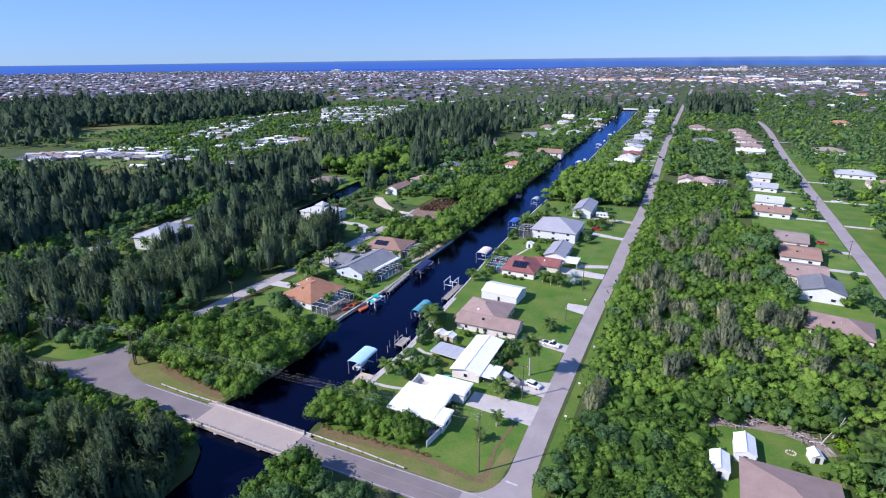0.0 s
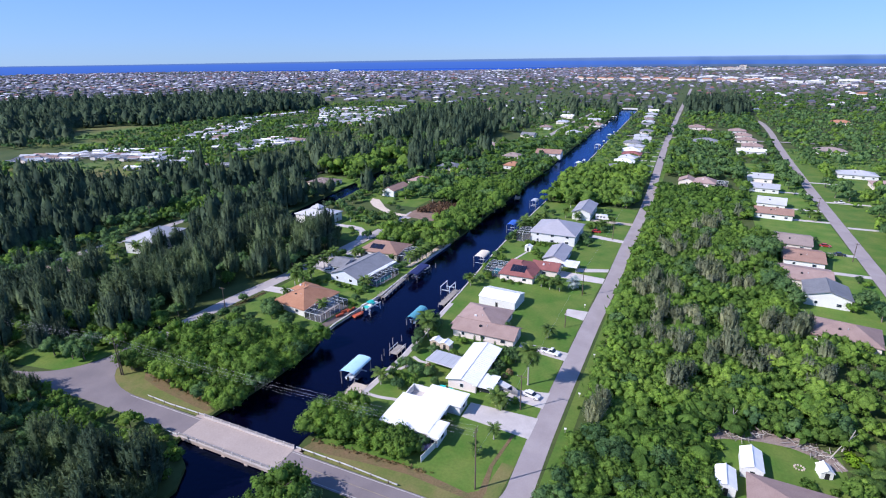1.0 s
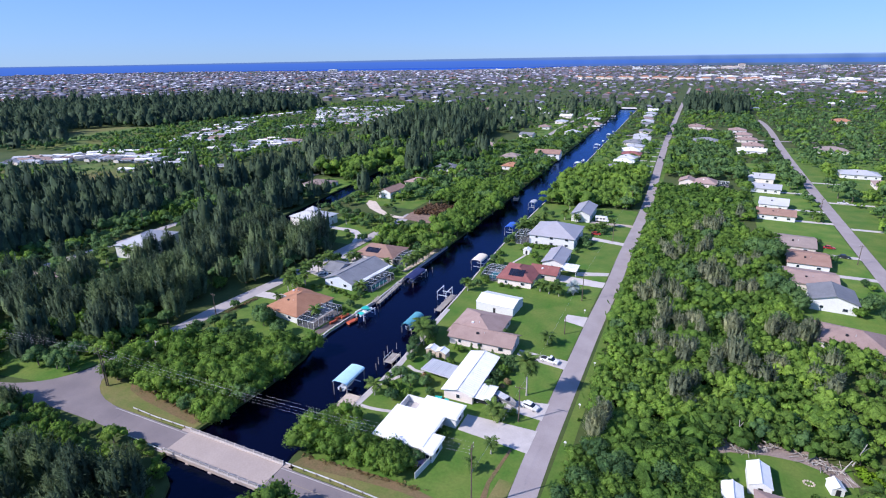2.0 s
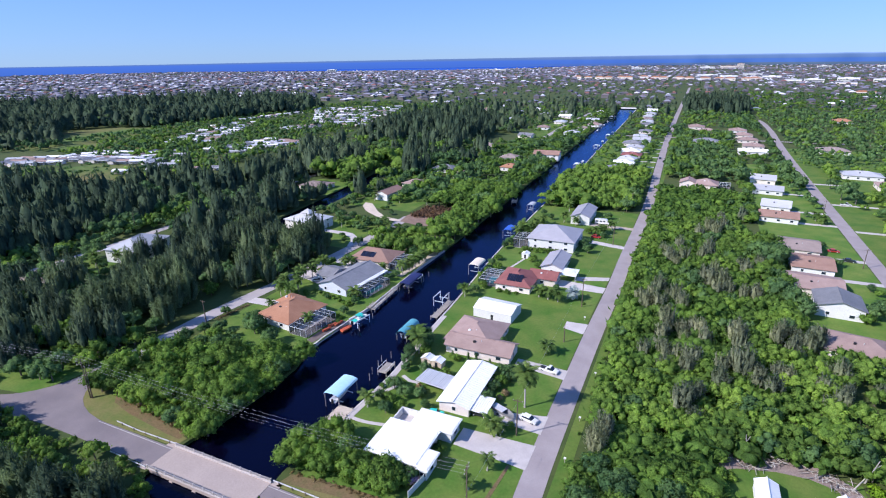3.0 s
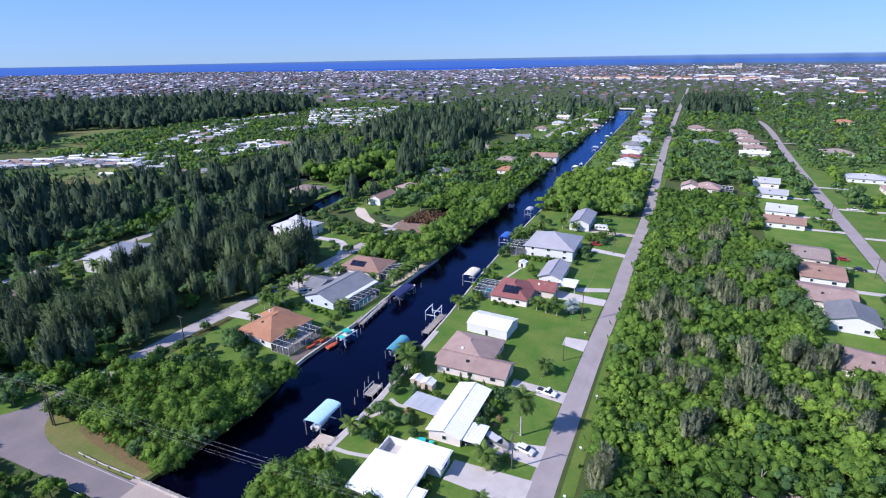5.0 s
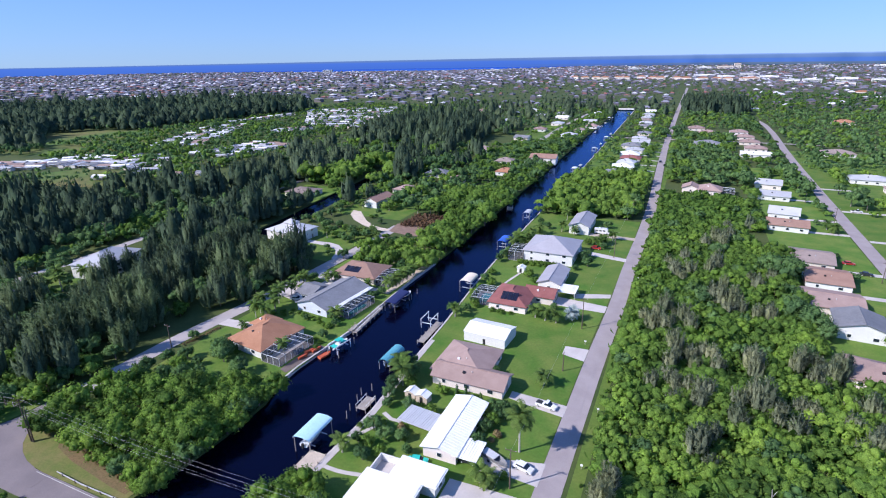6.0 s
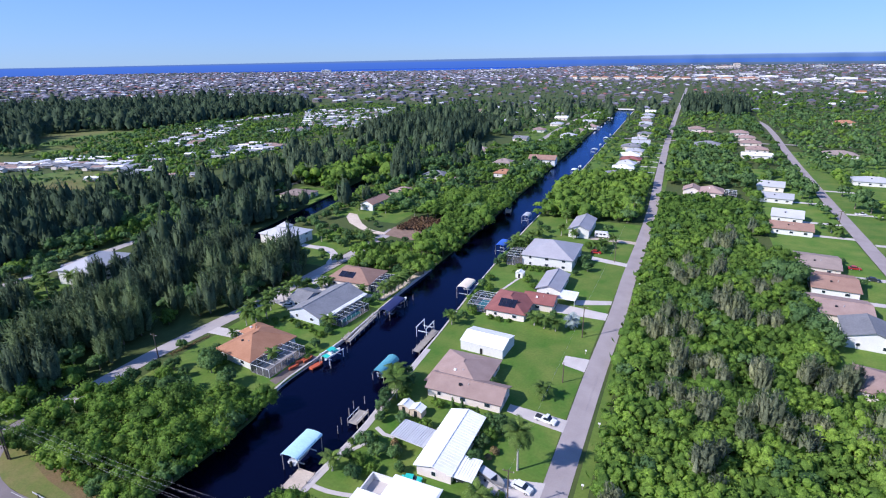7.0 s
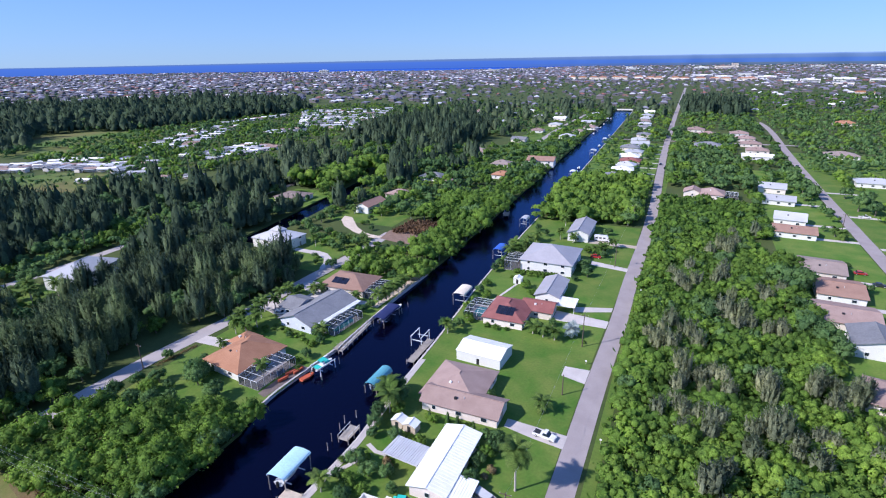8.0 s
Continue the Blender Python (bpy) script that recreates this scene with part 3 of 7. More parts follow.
# ---- bridge ----
bridge = empty("road_bridge", pose(-67, 76.4, 0), "low concrete road bridge over the dark canal", "bridge")
part("deck", Geo().box(-14.6, 14.6, -4.1, 4.1, -0.75, 0.14), DECK, bridge, "pale concrete deck")
for s in (-1, 1):
    part("curb", Geo().box(-14.6, 14.6, s * 3.9 - 0.25, s * 3.9 + 0.25, 0.14, 0.42), CONCRETE, bridge)
    rail = part("railing", Geo().box(-14.6, 14.6, s * 3.95 - 0.09, s * 3.95 + 0.09, 0.85, 1.12).box(-14.6, 14.6, s * 3.95 - 0.07, s * 3.95 + 0.07, 0.56, 0.72), RAIL, bridge, "dull grey metal bridge rail")
    for k in range(11):
        part("post", Geo().box(-14.4 + k * 2.88 - 0.12, -14.4 + k * 2.88 + 0.12, s * 3.95 - 0.16, s * 3.95 + 0.16, 0.42, 1.18), CONCRETE, rail)
for x in (-7, 0, 7):
    part("cap_beam", Geo().box(x - 0.5, x + 0.5, -4.3, 4.3, -1.3, -0.75), DECK, bridge)
    for y in (-3.8, -1.3, 1.3, 3.8):
        part("support_post", Geo().tube((x, y, -2.6), (x, y, -1.3), 0.35, 0.35, 8), DECK, bridge)
part("abutment", Geo().box(-17.2, -14.6, -4.5, 4.5, -2.6, 0.055), DECK, bridge)
part("abutment", Geo().box(14.6, 17.2, -4.5, 4.5, -2.6, 0.055), DECK, bridge)


def guardrail(points, label):
    rail = empty("guardrail", pose(*points[0], 0), label, "guardrail", "guardrails by the bridge")
    o = Vector(points[0])
    p = [Vector(q) - o for q in points]
    for a, b in zip(p, p[1:]):
        n = Vector((-(b - a).y, (b - a).x)).normalized() * 0.05
        quad = [a + n, b + n, b - n, a - n]
        part("beam", Geo().prism([(q.x, q.y) for q in quad], 0.42, 0.74), METAL, rail)
        m = max(1, round((b - a).length / 4))
        for k in range(m):
            q = a + (b - a) * (k + 0.5) / m
            part("post", Geo().box(q.x - 0.09, q.x + 0.09, q.y - 0.2, q.y - 0.05, 0.0, 0.78), POLE, rail)


guardrail([(-103, 80.6), (-94, 80.3), (-81.8, 80.6)], "long pale metal guardrail on timber posts")
guardrail([(-52.2, 80.6), (-38, 80.5), (-24.4, 79.9)], "long pale metal guardrail on timber posts")
guardrail([(-94, 72.4), (-81.8, 72.2)], "short metal guardrail on timber posts")
far_bridge = empty("far_bridge", pose(-72, 1004, 0), "far low white bridge across the canal", "bridge")
part("deck", Geo().box(-30, 42, -4, 4, 0.3, 1.6), WHITE_WALL, far_bridge)
part("parapet", Geo().box(-30, 42, -4.3, -4, 0.3, 2.6), WHITE_WALL, far_bridge)


# ---- houses ----
def wall_geo(x0, x1, y0, y1, h, kind, rise):
    """Wall block of a wing; gable ends carry their triangle."""
    g = Geo().box(x0, x1, y0, y1, 0, h)
    cx, cy = (x0 + x1) / 2, (y0 + y1) / 2
    if kind == "gable_x":
        for x, s in ((x0, 1), (x1, -1)):
            g.put([(x, y0, h), (x, y1, h), (x, cy, h + rise), (x + s * 0.25, y0, h), (x + s * 0.25, y1, h), (x + s * 0.25, cy, h + rise)],
                  [(0, 1, 2), (5, 4, 3), (0, 2, 5, 3), (1, 4, 5, 2)])
    if kind == "gable_y":
        for y, s in ((y0, 1), (y1, -1)):
            g.put([(x0, y, h), (x1, y, h), (cx, y, h + rise), (x0, y + s * 0.25, h), (x1, y + s * 0.25, h), (cx, y + s * 0.25, h + rise)],
                  [(0, 1, 2), (5, 4, 3), (0, 2, 5, 3), (1, 4, 5, 2)])
    return g


def roof_geo(x0, x1, y0, y1, h, kind, rise, over=0.6, thick=0.22):
    cx, cy = (x0 + x1) / 2, (y0 + y1) / 2
    w, d = x1 - x0, y1 - y0
    drop = rise * over / (min(w, d) / 2) if kind != "flat" else 0
    if kind == "gable_x":
        drop = rise * over / (d / 2)
    if kind == "gable_y":
        drop = rise * over / (w / 2)
    X0, X1, Y0, Y1, e = x0 - over, x1 + over, y0 - over, y1 + over, h - drop
    if kind == "flat":
        g = Geo().box(X0, X1, Y0, Y1, h, h + 0.3)
        g.box(X0 + 0.3, X1 - 0.3, Y0 + 0.3, Y1 - 0.3, h + 0.3, h + 0.42)
        return g
    if kind == "gable_x":
        top = [(X0, Y0, e), (X1, Y0, e), (X1, Y1, e), (X0, Y1, e), (X0, cy, h + rise), (X1, cy, h + rise)]
        faces = [(0, 1, 5, 4), (2, 3, 4, 5)]
        rim = [(0, 1), (1, 5), (5, 2), (2, 3), (3, 4), (4, 0)]
    elif kind == "gable_y":
        top = [(X0, Y0, e), (X1, Y0, e), (X1, Y1, e), (X0, Y1, e), (cx, Y0, h + rise), (cx, Y1, h + rise)]
        faces = [(1, 2, 5, 4), (3, 0, 4, 5)]
        rim = [(0, 4), (4, 1), (1, 2), (2, 5), (5, 3), (3, 0)]
    else:
        k = min(w, d) / 2 + over
        a, b = ((X0 + k, cy), (X1 - k, cy)) if w >= d else ((cx, Y0 + k), (cx, Y1 - k))
        top = [(X0, Y0, e), (X1, Y0, e), (X1, Y1, e), (X0, Y1, e), (*a, h + rise), (*b, h + rise)]
        faces = [(0, 1, 5, 4), (1, 2, 5), (2, 3, 4, 5), (3, 0, 4)] if w >= d else [(0, 1, 4), (1, 2, 5, 4), (2, 3, 5), (3, 0, 4, 5)]
        rim = [(0, 1), (1, 2), (2, 3), (3, 0)]
    g = Geo()
    n = 6
    up = [(x, y, z + 0.06 + thick) for x, y, z in top]
    low = [(x, y, z + 0.06) for x, y, z in top]
    g.put(up + low, faces + [tuple(n + i for i in reversed(f)) for f in faces] + [(a + n, b + n, b, a) for a, b in rim])
    r0, r1 = up[4], up[5]
    if (Vector(r0) - Vector(r1)).length > 0.5:
        g.tube(r0, r1, 0.16, 0.16, 5)
    return g


def ribs(parent, along_x, a0, a1, b, z_eave, z_ridge, mat, step=0.9):
    """Raised seams on both slopes of a metal gable roof; b is the distance from ridge to eave."""
    m = int((a1 - a0) / step)
    for k in range(1, m):
        a = a0 + (a1 - a0) * k / m
        for side in (-1, 1):
            p = [(a - 0.03, side * b, z_eave), (a + 0.03, side * b, z_eave), (a + 0.03, 0, z_ridge), (a - 0.03, 0, z_ridge)]
            p += [(u, v, z + 0.05) for u, v, z in p]
            if not along_x:
                p = [(v, u, z) for u, v, z in p]
            part("rib", Geo().put(p, [(4, 5, 6, 7), (0, 1, 5, 4), (1, 2, 6, 5), (3, 0, 4, 7)]), mat, parent)


def window(parent, x, y, z, w, h, face):
    """A framed window proud of a wall; face: S, E or W."""
    if face == "S":
        fr, pn = (x - w / 2, x + w / 2, y - 0.08, y + 0.02, z, z + h), (x - w / 2 + 0.12, x + w / 2 - 0.12, y - 0.1, y - 0.02, z + 0.12, z + h - 0.12)
    elif face == "E":
        fr, pn = (x - 0.02, x + 0.08, y - w / 2, y + w / 2, z, z + h), (x + 0.02, x + 0.1, y - w / 2 + 0.12, y + w / 2 - 0.12, z + 0.12, z + h - 0.12)
    else:
        fr, pn = (x - 0.08, x + 0.02, y - w / 2, y + w / 2, z, z + h), (x - 0.1, x - 0.02, y - w / 2 + 0.12, y + w / 2 - 0.12, z + 0.12, z + h - 0.12)
    f = part("window", Geo().box(*fr), TRIM, parent)
    part("pane", Geo().box(*pn), glass, f)


def house(label, x, y, rot, wings, wall_mat, roof_mat, openings="SEW", storeys=1, group="", door=True):
    """wings: x0, x1, y0, y1, eave height, kind of roof, rise. Walls are set in under the eaves."""
    hs = empty("house", pose(x, y, 0, 0, 0, rot), label, "house", group)
    for k, (x0, x1, y0, y1, h, kind, rise) in enumerate(wings):
        part("wall", wall_geo(x0, x1, y0, y1, h, kind, rise), wall_mat, hs)
        part("roof", roof_geo(x0, x1, y0, y1, h, kind, rise), roof_mat, hs)
        if kind in ("hip", "gable_x") and storeys == 1 and x1 - x0 >= (y1 - y0) * 0.8:
            vx, vy, vz = x0 + (x1 - x0) * 0.42, y0 + (y1 - y0) * 0.27, h + rise * 0.54
            part("roof_vent", Geo().box(vx - 0.35, vx + 0.35, vy - 0.3, vy + 0.3, vz, vz + 0.75), TRIM if k else DARK, hs)
            part("vent_pipe", Geo().tube((vx + 2.2, vy + 0.5, vz), (vx + 2.2, vy + 0.5, vz + 1.0), 0.09, 0.09, 6), METAL, hs)
        for st in range(storeys):
            z = 0.9 + st * 2.8
            if z + 1.3 > h:
                continue
            for face in openings:
                lo, hi = (x0, x1) if face == "S" else (y0, y1)
                n = max(1, int((hi - lo) / 5.6))
                for i in range(n):
                    c = lo + (hi - lo) * (i + 0.5) / n
                    px, py = {"S": (c, y0), "E": (x1, c), "W": (x0, c)}[face]
                    inside = any(o != k and a - 0.1 < px < b + 0.1 and c0 - 0.1 < py < d0 + 0.1 for o, (a, b, c0, d0, *_) in enumerate(wings))
                    if inside:
                        continue
                    if door and face == "E" and st == 0 and i == n // 2 and k == 0:
                        dr = part("door", Geo().box(px - 0.02, px + 0.09, c - 0.55, c + 0.55, 0, 2.1), WOOD, hs, "plain front door")
                        part("handle", Geo().box(px + 0.09, px + 0.14, c + 0.36, c + 0.44, 0.98, 1.06), METAL, dr)
                    else:
                        window(hs, px, py, z, 1.7 if (i + k) % 3 else 1.2, 1.25, face)
    return hs


def cage(x, y, rot, w, d, h, label, pool=True):
    """A screened pool enclosure: white bars, dark screen panes and a pool inside."""
    c = empty("pool_enclosure", pose(x, y, 0, 0, 0, rot), label, "pool enclosure", "pool enclosures")
    part("patio", Geo().box(-w / 2, w / 2, -d / 2, d / 2, -0.1, 0.1), CONCRETE, c)
    if pool:
        part("pool", Geo().box(-w / 4, w / 4, -d / 3, d / 3, 0.1, 0.13), POOL, c, "turquoise pool water")
    nx, ny = max(2, round(w / 2.4)), max(2, round(d / 2.4))
    b = 0.045
    for i in range(nx + 1):
        u = -w / 2 + w * i / nx
        for v in (-d / 2, d / 2):
            part("post", Geo().box(u - b, u + b, v - b, v + b, 0.1, h), TRIM, c)
        part("rafter", Geo().tube((u, -d / 2, h), (u, 0, h + 0.8), b, b, 4).tube((u, 0, h + 0.8), (u, d / 2, h), b, b, 4), TRIM, c)
    for j in range(ny + 1):
        v = -d / 2 + d * j / ny
        zz = h + 0.8 * (1 - abs(v) / (d / 2))
        part("purlin", Geo().box(-w / 2, w / 2, v - b, v + b, zz - b, zz + b), TRIM, c)
        for u in (-w / 2, w / 2):
            part("post", Geo().box(u - b, u + b, v - b, v + b, 0.1, h), TRIM, c)
    for v in (-d / 2, d / 2):
        part("screen", Geo().box(-w / 2, w / 2, v - 0.01, v + 0.01, 0.1, h), screen, c)
    for u in (-w / 2, w / 2):
        part("screen", Geo().box(u - 0.01, u + 0.01, -d / 2, d / 2, 0.1, h), screen, c)
    for s in (-1, 1):
        part("screen", Geo().put([(-w / 2, s * d / 2, h), (w / 2, s * d / 2, h), (w / 2, 0, h + 0.8), (-w / 2, 0, h + 0.8)], [(0, 1, 2, 3)]), screen, c)
    return c


def panels(hs, x0, x1, y0, y1, z0, z1, n, m=2):
    """Solar panels lying on a slope that rises to the north."""
    for i in range(n):
        for j in range(m):
            a, b = x0 + (x1 - x0) * i / n + 0.05, x0 + (x1 - x0) * (i + 1) / n - 0.05
            u, v = j / m, (j + 1) / m - 0.02
            ya, yb, za, zb = y0 + (y1 - y0) * u, y0 + (y1 - y0) * v, z0 + (z1 - z0) * u, z0 + (z1 - z0) * v
            part("solar_panel", Geo().put([(a, ya, za), (b, ya, za), (b, yb, zb), (a, yb, zb), (a, ya, za - 0.3), (b, ya, za - 0.3), (b, yb, zb - 0.3), (a, yb, zb - 0.3)],
                                          [(0, 1, 2, 3), (0, 4, 5, 1), (1, 5, 6, 2), (2, 6, 7, 3), (3, 7, 4, 0)]), SOLAR, hs, "black solar panel")


def carport(x, y, rot, w, d, h, mat, label):
    c = empty("carport", pose(x, y, 0, 0, 0, rot), label, "carport", "carports")
    sheet = Geo().box(-w / 2, w / 2, -d / 2, d / 2, h, h + 0.18).box(-w / 2, w / 2, -d / 2 - 0.04, -d / 2, h - 0.1, h + 0.22)
    roof = part("roof", sheet, mat, c)
    for k in range(1, int(w / 0.6)):
        u = -w / 2 + 0.6 * k
        part("rib", Geo().put([(u - 0.12, -d / 2, h + 0.182), (u + 0.12, -d / 2, h + 0.182), (u + 0.12, d / 2, h + 0.182), (u - 0.12, d / 2, h + 0.182), (u, -d / 2, h + 0.28), (u, d / 2, h + 0.28)],
                              [(0, 4, 5, 3), (1, 2, 5, 4), (0, 1, 4), (2, 3, 5)]), mat, roof)
    for u in (-w / 2 + 0.3, w / 2 - 0.3):
        for v in (-d / 2 + 0.3, 0, d / 2 - 0.3):
            part("post", Geo().box(u - 0.07, u + 0.07, v - 0.07, v + 0.07, 0, h), TRIM, c)
    return c


def shed(x, y, rot, w, d, h, wall_mat, roof_mat, label, kind="gable_y", rise=0.7):
    s = empty("shed", pose(x, y, 0, 0, 0, rot), label, "shed", "garden sheds")
    part("wall", wall_geo(-w / 2, w / 2, -d / 2, d / 2, h, kind, rise), wall_mat, s)
    part("roof", roof_geo(-w / 2, w / 2, -d / 2, d / 2, h, kind, rise, 0.2, 0.08), roof_mat, s)
    part("door", Geo().box(-0.45, 0.45, -d / 2 - 0.05, -d / 2 + 0.02, 0, min(1.95, h - 0.1)), DARK, s)
    return s


# east side of the canal
house("sprawling white house with a bright flat roof", 0, 0, 0,
      [(-37.0, -24.6, 95.0, 106.4, 2.9, "flat", 0), (-31.6, -21.6, 107.6, 112.8, 2.88, "flat", 0), (-23.4, -21.7, 94.4, 99.8, 2.86, "flat", 0)], WHITE_WALL, WHITE_ROOF)
patio = empty("patio_wall", pose(-35, 109.9, 0), "white walled patio beside the flat-roofed house", "patio")
part("paving", Geo().box(-2.6, 2.8, -2.9, 3.4, -0.1, 0.09), CONCRETE, patio)
part("wall", Geo().box(-2.6, 2.8, 3.2, 3.5, 0, 1.9).box(-2.9, -2.6, -2.9, 3.5, 0, 1.9), WHITE_WALL, patio)
fence = empty("fence", pose(-22.2, 94.2, 0, 0, 0, -99), "white panel fence running from the house corner", "fence")
for k in range(3):
    part("panel", Geo().box(0.1 + 1.9 * k, 1.9 + 1.9 * k, -0.04, 0.04, 0.05, 1.75), WHITE_WALL, fence)
for k in range(4):
    part("post", Geo().box(1.9 * k - 0.07, 1.9 * k + 0.07, -0.07, 0.07, -0.1, 1.9), TRIM, fence)
long_house = house("long white house with a white metal gable roof", -25.5, 128.6, 0, [(-4.1, 4.1, -10.3, 10.2, 2.8, "gable_y", 0.9)], PINK_WALL, WHITE_ROOF)
ribs(long_house, False, -10.9, 10.8, 4.7, 2.95, 3.98, WHITE_ROOF)
carport(-19.4, 121.6, 0, 6.0, 7.0, 2.5, WHITE_ROOF, "ribbed white flat carport beside the long white house")
carport(-35.0, 127.8, -6, 9.4, 6.6, 2.3, PALE_ROOF, "ribbed pale grey metal patio roof behind the house")
shed(-42.3, 137.6, -4, 3.2, 2.6, 2.0, SAND, WHITE_ROOF, "small beige garden shed with pale roof")
shed(-38.7, 137.2, -4, 3.4, 2.6, 2.0, SAND, WHITE_ROOF, "small beige garden shed with pale roof")
house("cream house with a tan shingle hip roof", 0, 0, 0,
      [(-40.0, -19.4, 145.8, 154.2, 2.8, "gable_x", 1.9), (-41.6, -26.0, 148.8, 165.8, 2.8, "hip", 2.9)], PINK_WALL, TAN_ROOF)
workshop = shed(-33.6, 176.6, -4, 14.2, 10.0, 3.2, WHITE_WALL, WHITE_ROOF, "large white workshop with a white metal roof", "gable_x", 1.3)
ribs(workshop, True, -7.3, 7.3, 5.2, 3.29, 4.64, WHITE_ROOF)
red = house("cream house with a red hip roof and solar panels", 0, 0, 0,
            [(-41.4, -27.6, 197.2, 214.4, 2.9, "hip", 2.8), (-31, -20.2, 208, 216.8, 2.9, "gable_x", 1.7)], CREAM_WALL, RED_ROOF)
panels(red, -37.6, -31.4, 198.9, 202.6, 3.98, 5.5, 5)
cage(-45.6, 205, 0, 7, 12, 2.8, "white-framed pool enclosure beside the red roof")
house("pale house with a grey metal gable roof", -24.8, 229.6, 0, [(-4.3, 4.3, -9, 9, 3.2, "gable_y", 1.6)], WHITE_WALL, LILAC_ROOF)
carport(-17, 219.4, 0, 7, 8, 2.7, WHITE_ROOF, "white flat carport on thin posts")
shed(-40.2, 236, 0, 3.2, 2.8, 2.2, WHITE_WALL, WHITE_ROOF, "small white garden shed on the lawn")
house("large two-storey white house with a pale hip roof", 0, 0, 0, [(-43.2, -21.4, 249.5, 272, 5.2, "hip", 4.2)], WHITE_WALL, LILAC_ROOF, storeys=2)
cage(-47, 254, 0, 6, 12, 4.4, "tall white-framed screen porch", False)
house("grey-roofed two-storey house among trees", -27.3, 308, 0, [(-5, 5, -11.5, 11.5, 4.4, "gable_y", 2.0)], WHITE_WALL, LILAC_ROOF, storeys=2)

# west side of the canal
house("house with an orange tile hip roof", -100.6, 146.6, -8, [(-7.7, 7.7, -8.8, 8.8, 2.9, "hip", 3.2), (-10.5, -4, 2.5, 9.4, 2.85, "hip", 1.6)], WHITE_WALL, ORANGE_ROOF)
cage(-89.2, 143.2, -4, 7.4, 15.2, 2.8, "white-framed pool enclosure by the seawall", False)
house("pale blue house with a grey shingle gable roof", -98.0, 180.6, -6, [(-7.0, 7.0, -12, 12, 2.9, "gable_y", 2.5), (-14.4, -7.0, -5, 5.5, 2.8, "gable_x", 1.6)], BLUE_WALL, GREY_ROOF)
carport(-89.6, 181, -6, 2.4, 22, 2.75, WHITE_ROOF, "long white porch roof along the grey house")
cage(-85.9, 177.6, -6, 5.0, 15, 2.7, "white-framed screened porch by the grey house")
ora = house("house with a russet-brown hip roof and solar panels", -101.4, 206.6, 2, [(-9.6, 9.6, -7.6, 7.6, 2.9, "hip", 2.8)], CREAM_WALL, RUSSET_ROOF)
panels(ora, -5.4, 1.4, -5.9, -2.7, 3.96, 5.12, 5)
cage(-88.4, 206, 4, 5.6, 13, 2.8, "white-framed pool enclosure by the canal")
house("raised white house with a pale hip roof and cupola", -164, 238, -6, [(-10, 10, -8, 8, 5.0, "hip", 3.0), (-2.6, 2.6, -2.2, 2.2, 8.4, "hip", 1.4)], WHITE_WALL, PALE_ROOF, storeys=2)
house("low house with a grey roof beside the side canal", -217, 316, 0, [(-10, 9, -8, 8, 2.9, "hip", 1.6)], CREAM_WALL, BROWN_ROOF)
house("white gabled house with a red-brown roof", -155.5, 312, -4, [(-4.6, 4.6, -9.5, 9.5, 4.2, "gable_y", 2.0)], WHITE_WALL, RUSSET_ROOF, storeys=2)
house("house with a tan roof among trees", -153, 347, -8, [(-8, 8, -7, 7, 2.9, "hip", 2.2)], CREAM_WALL, TAN_ROOF)
house("raised white house with a blue-grey metal roof", -211, 170, 12, [(-8, 8, -11.5, 11.5, 6.2, "hip", 3.2)], WHITE_WALL, PALE_ROOF, storeys=2)
house("low grey-roofed house among dark trees", -219, 129, 10, [(-8, 8, -7.5, 7.5, 2.9, "hip", 2.4)], CREAM_WALL, BROWN_ROOF)
house("small pale house beyond the mangroves", -134, 389, 0, [(-6, 6, -6, 6, 3, "hip", 1.8)], CREAM_WALL, TAN_ROOF)

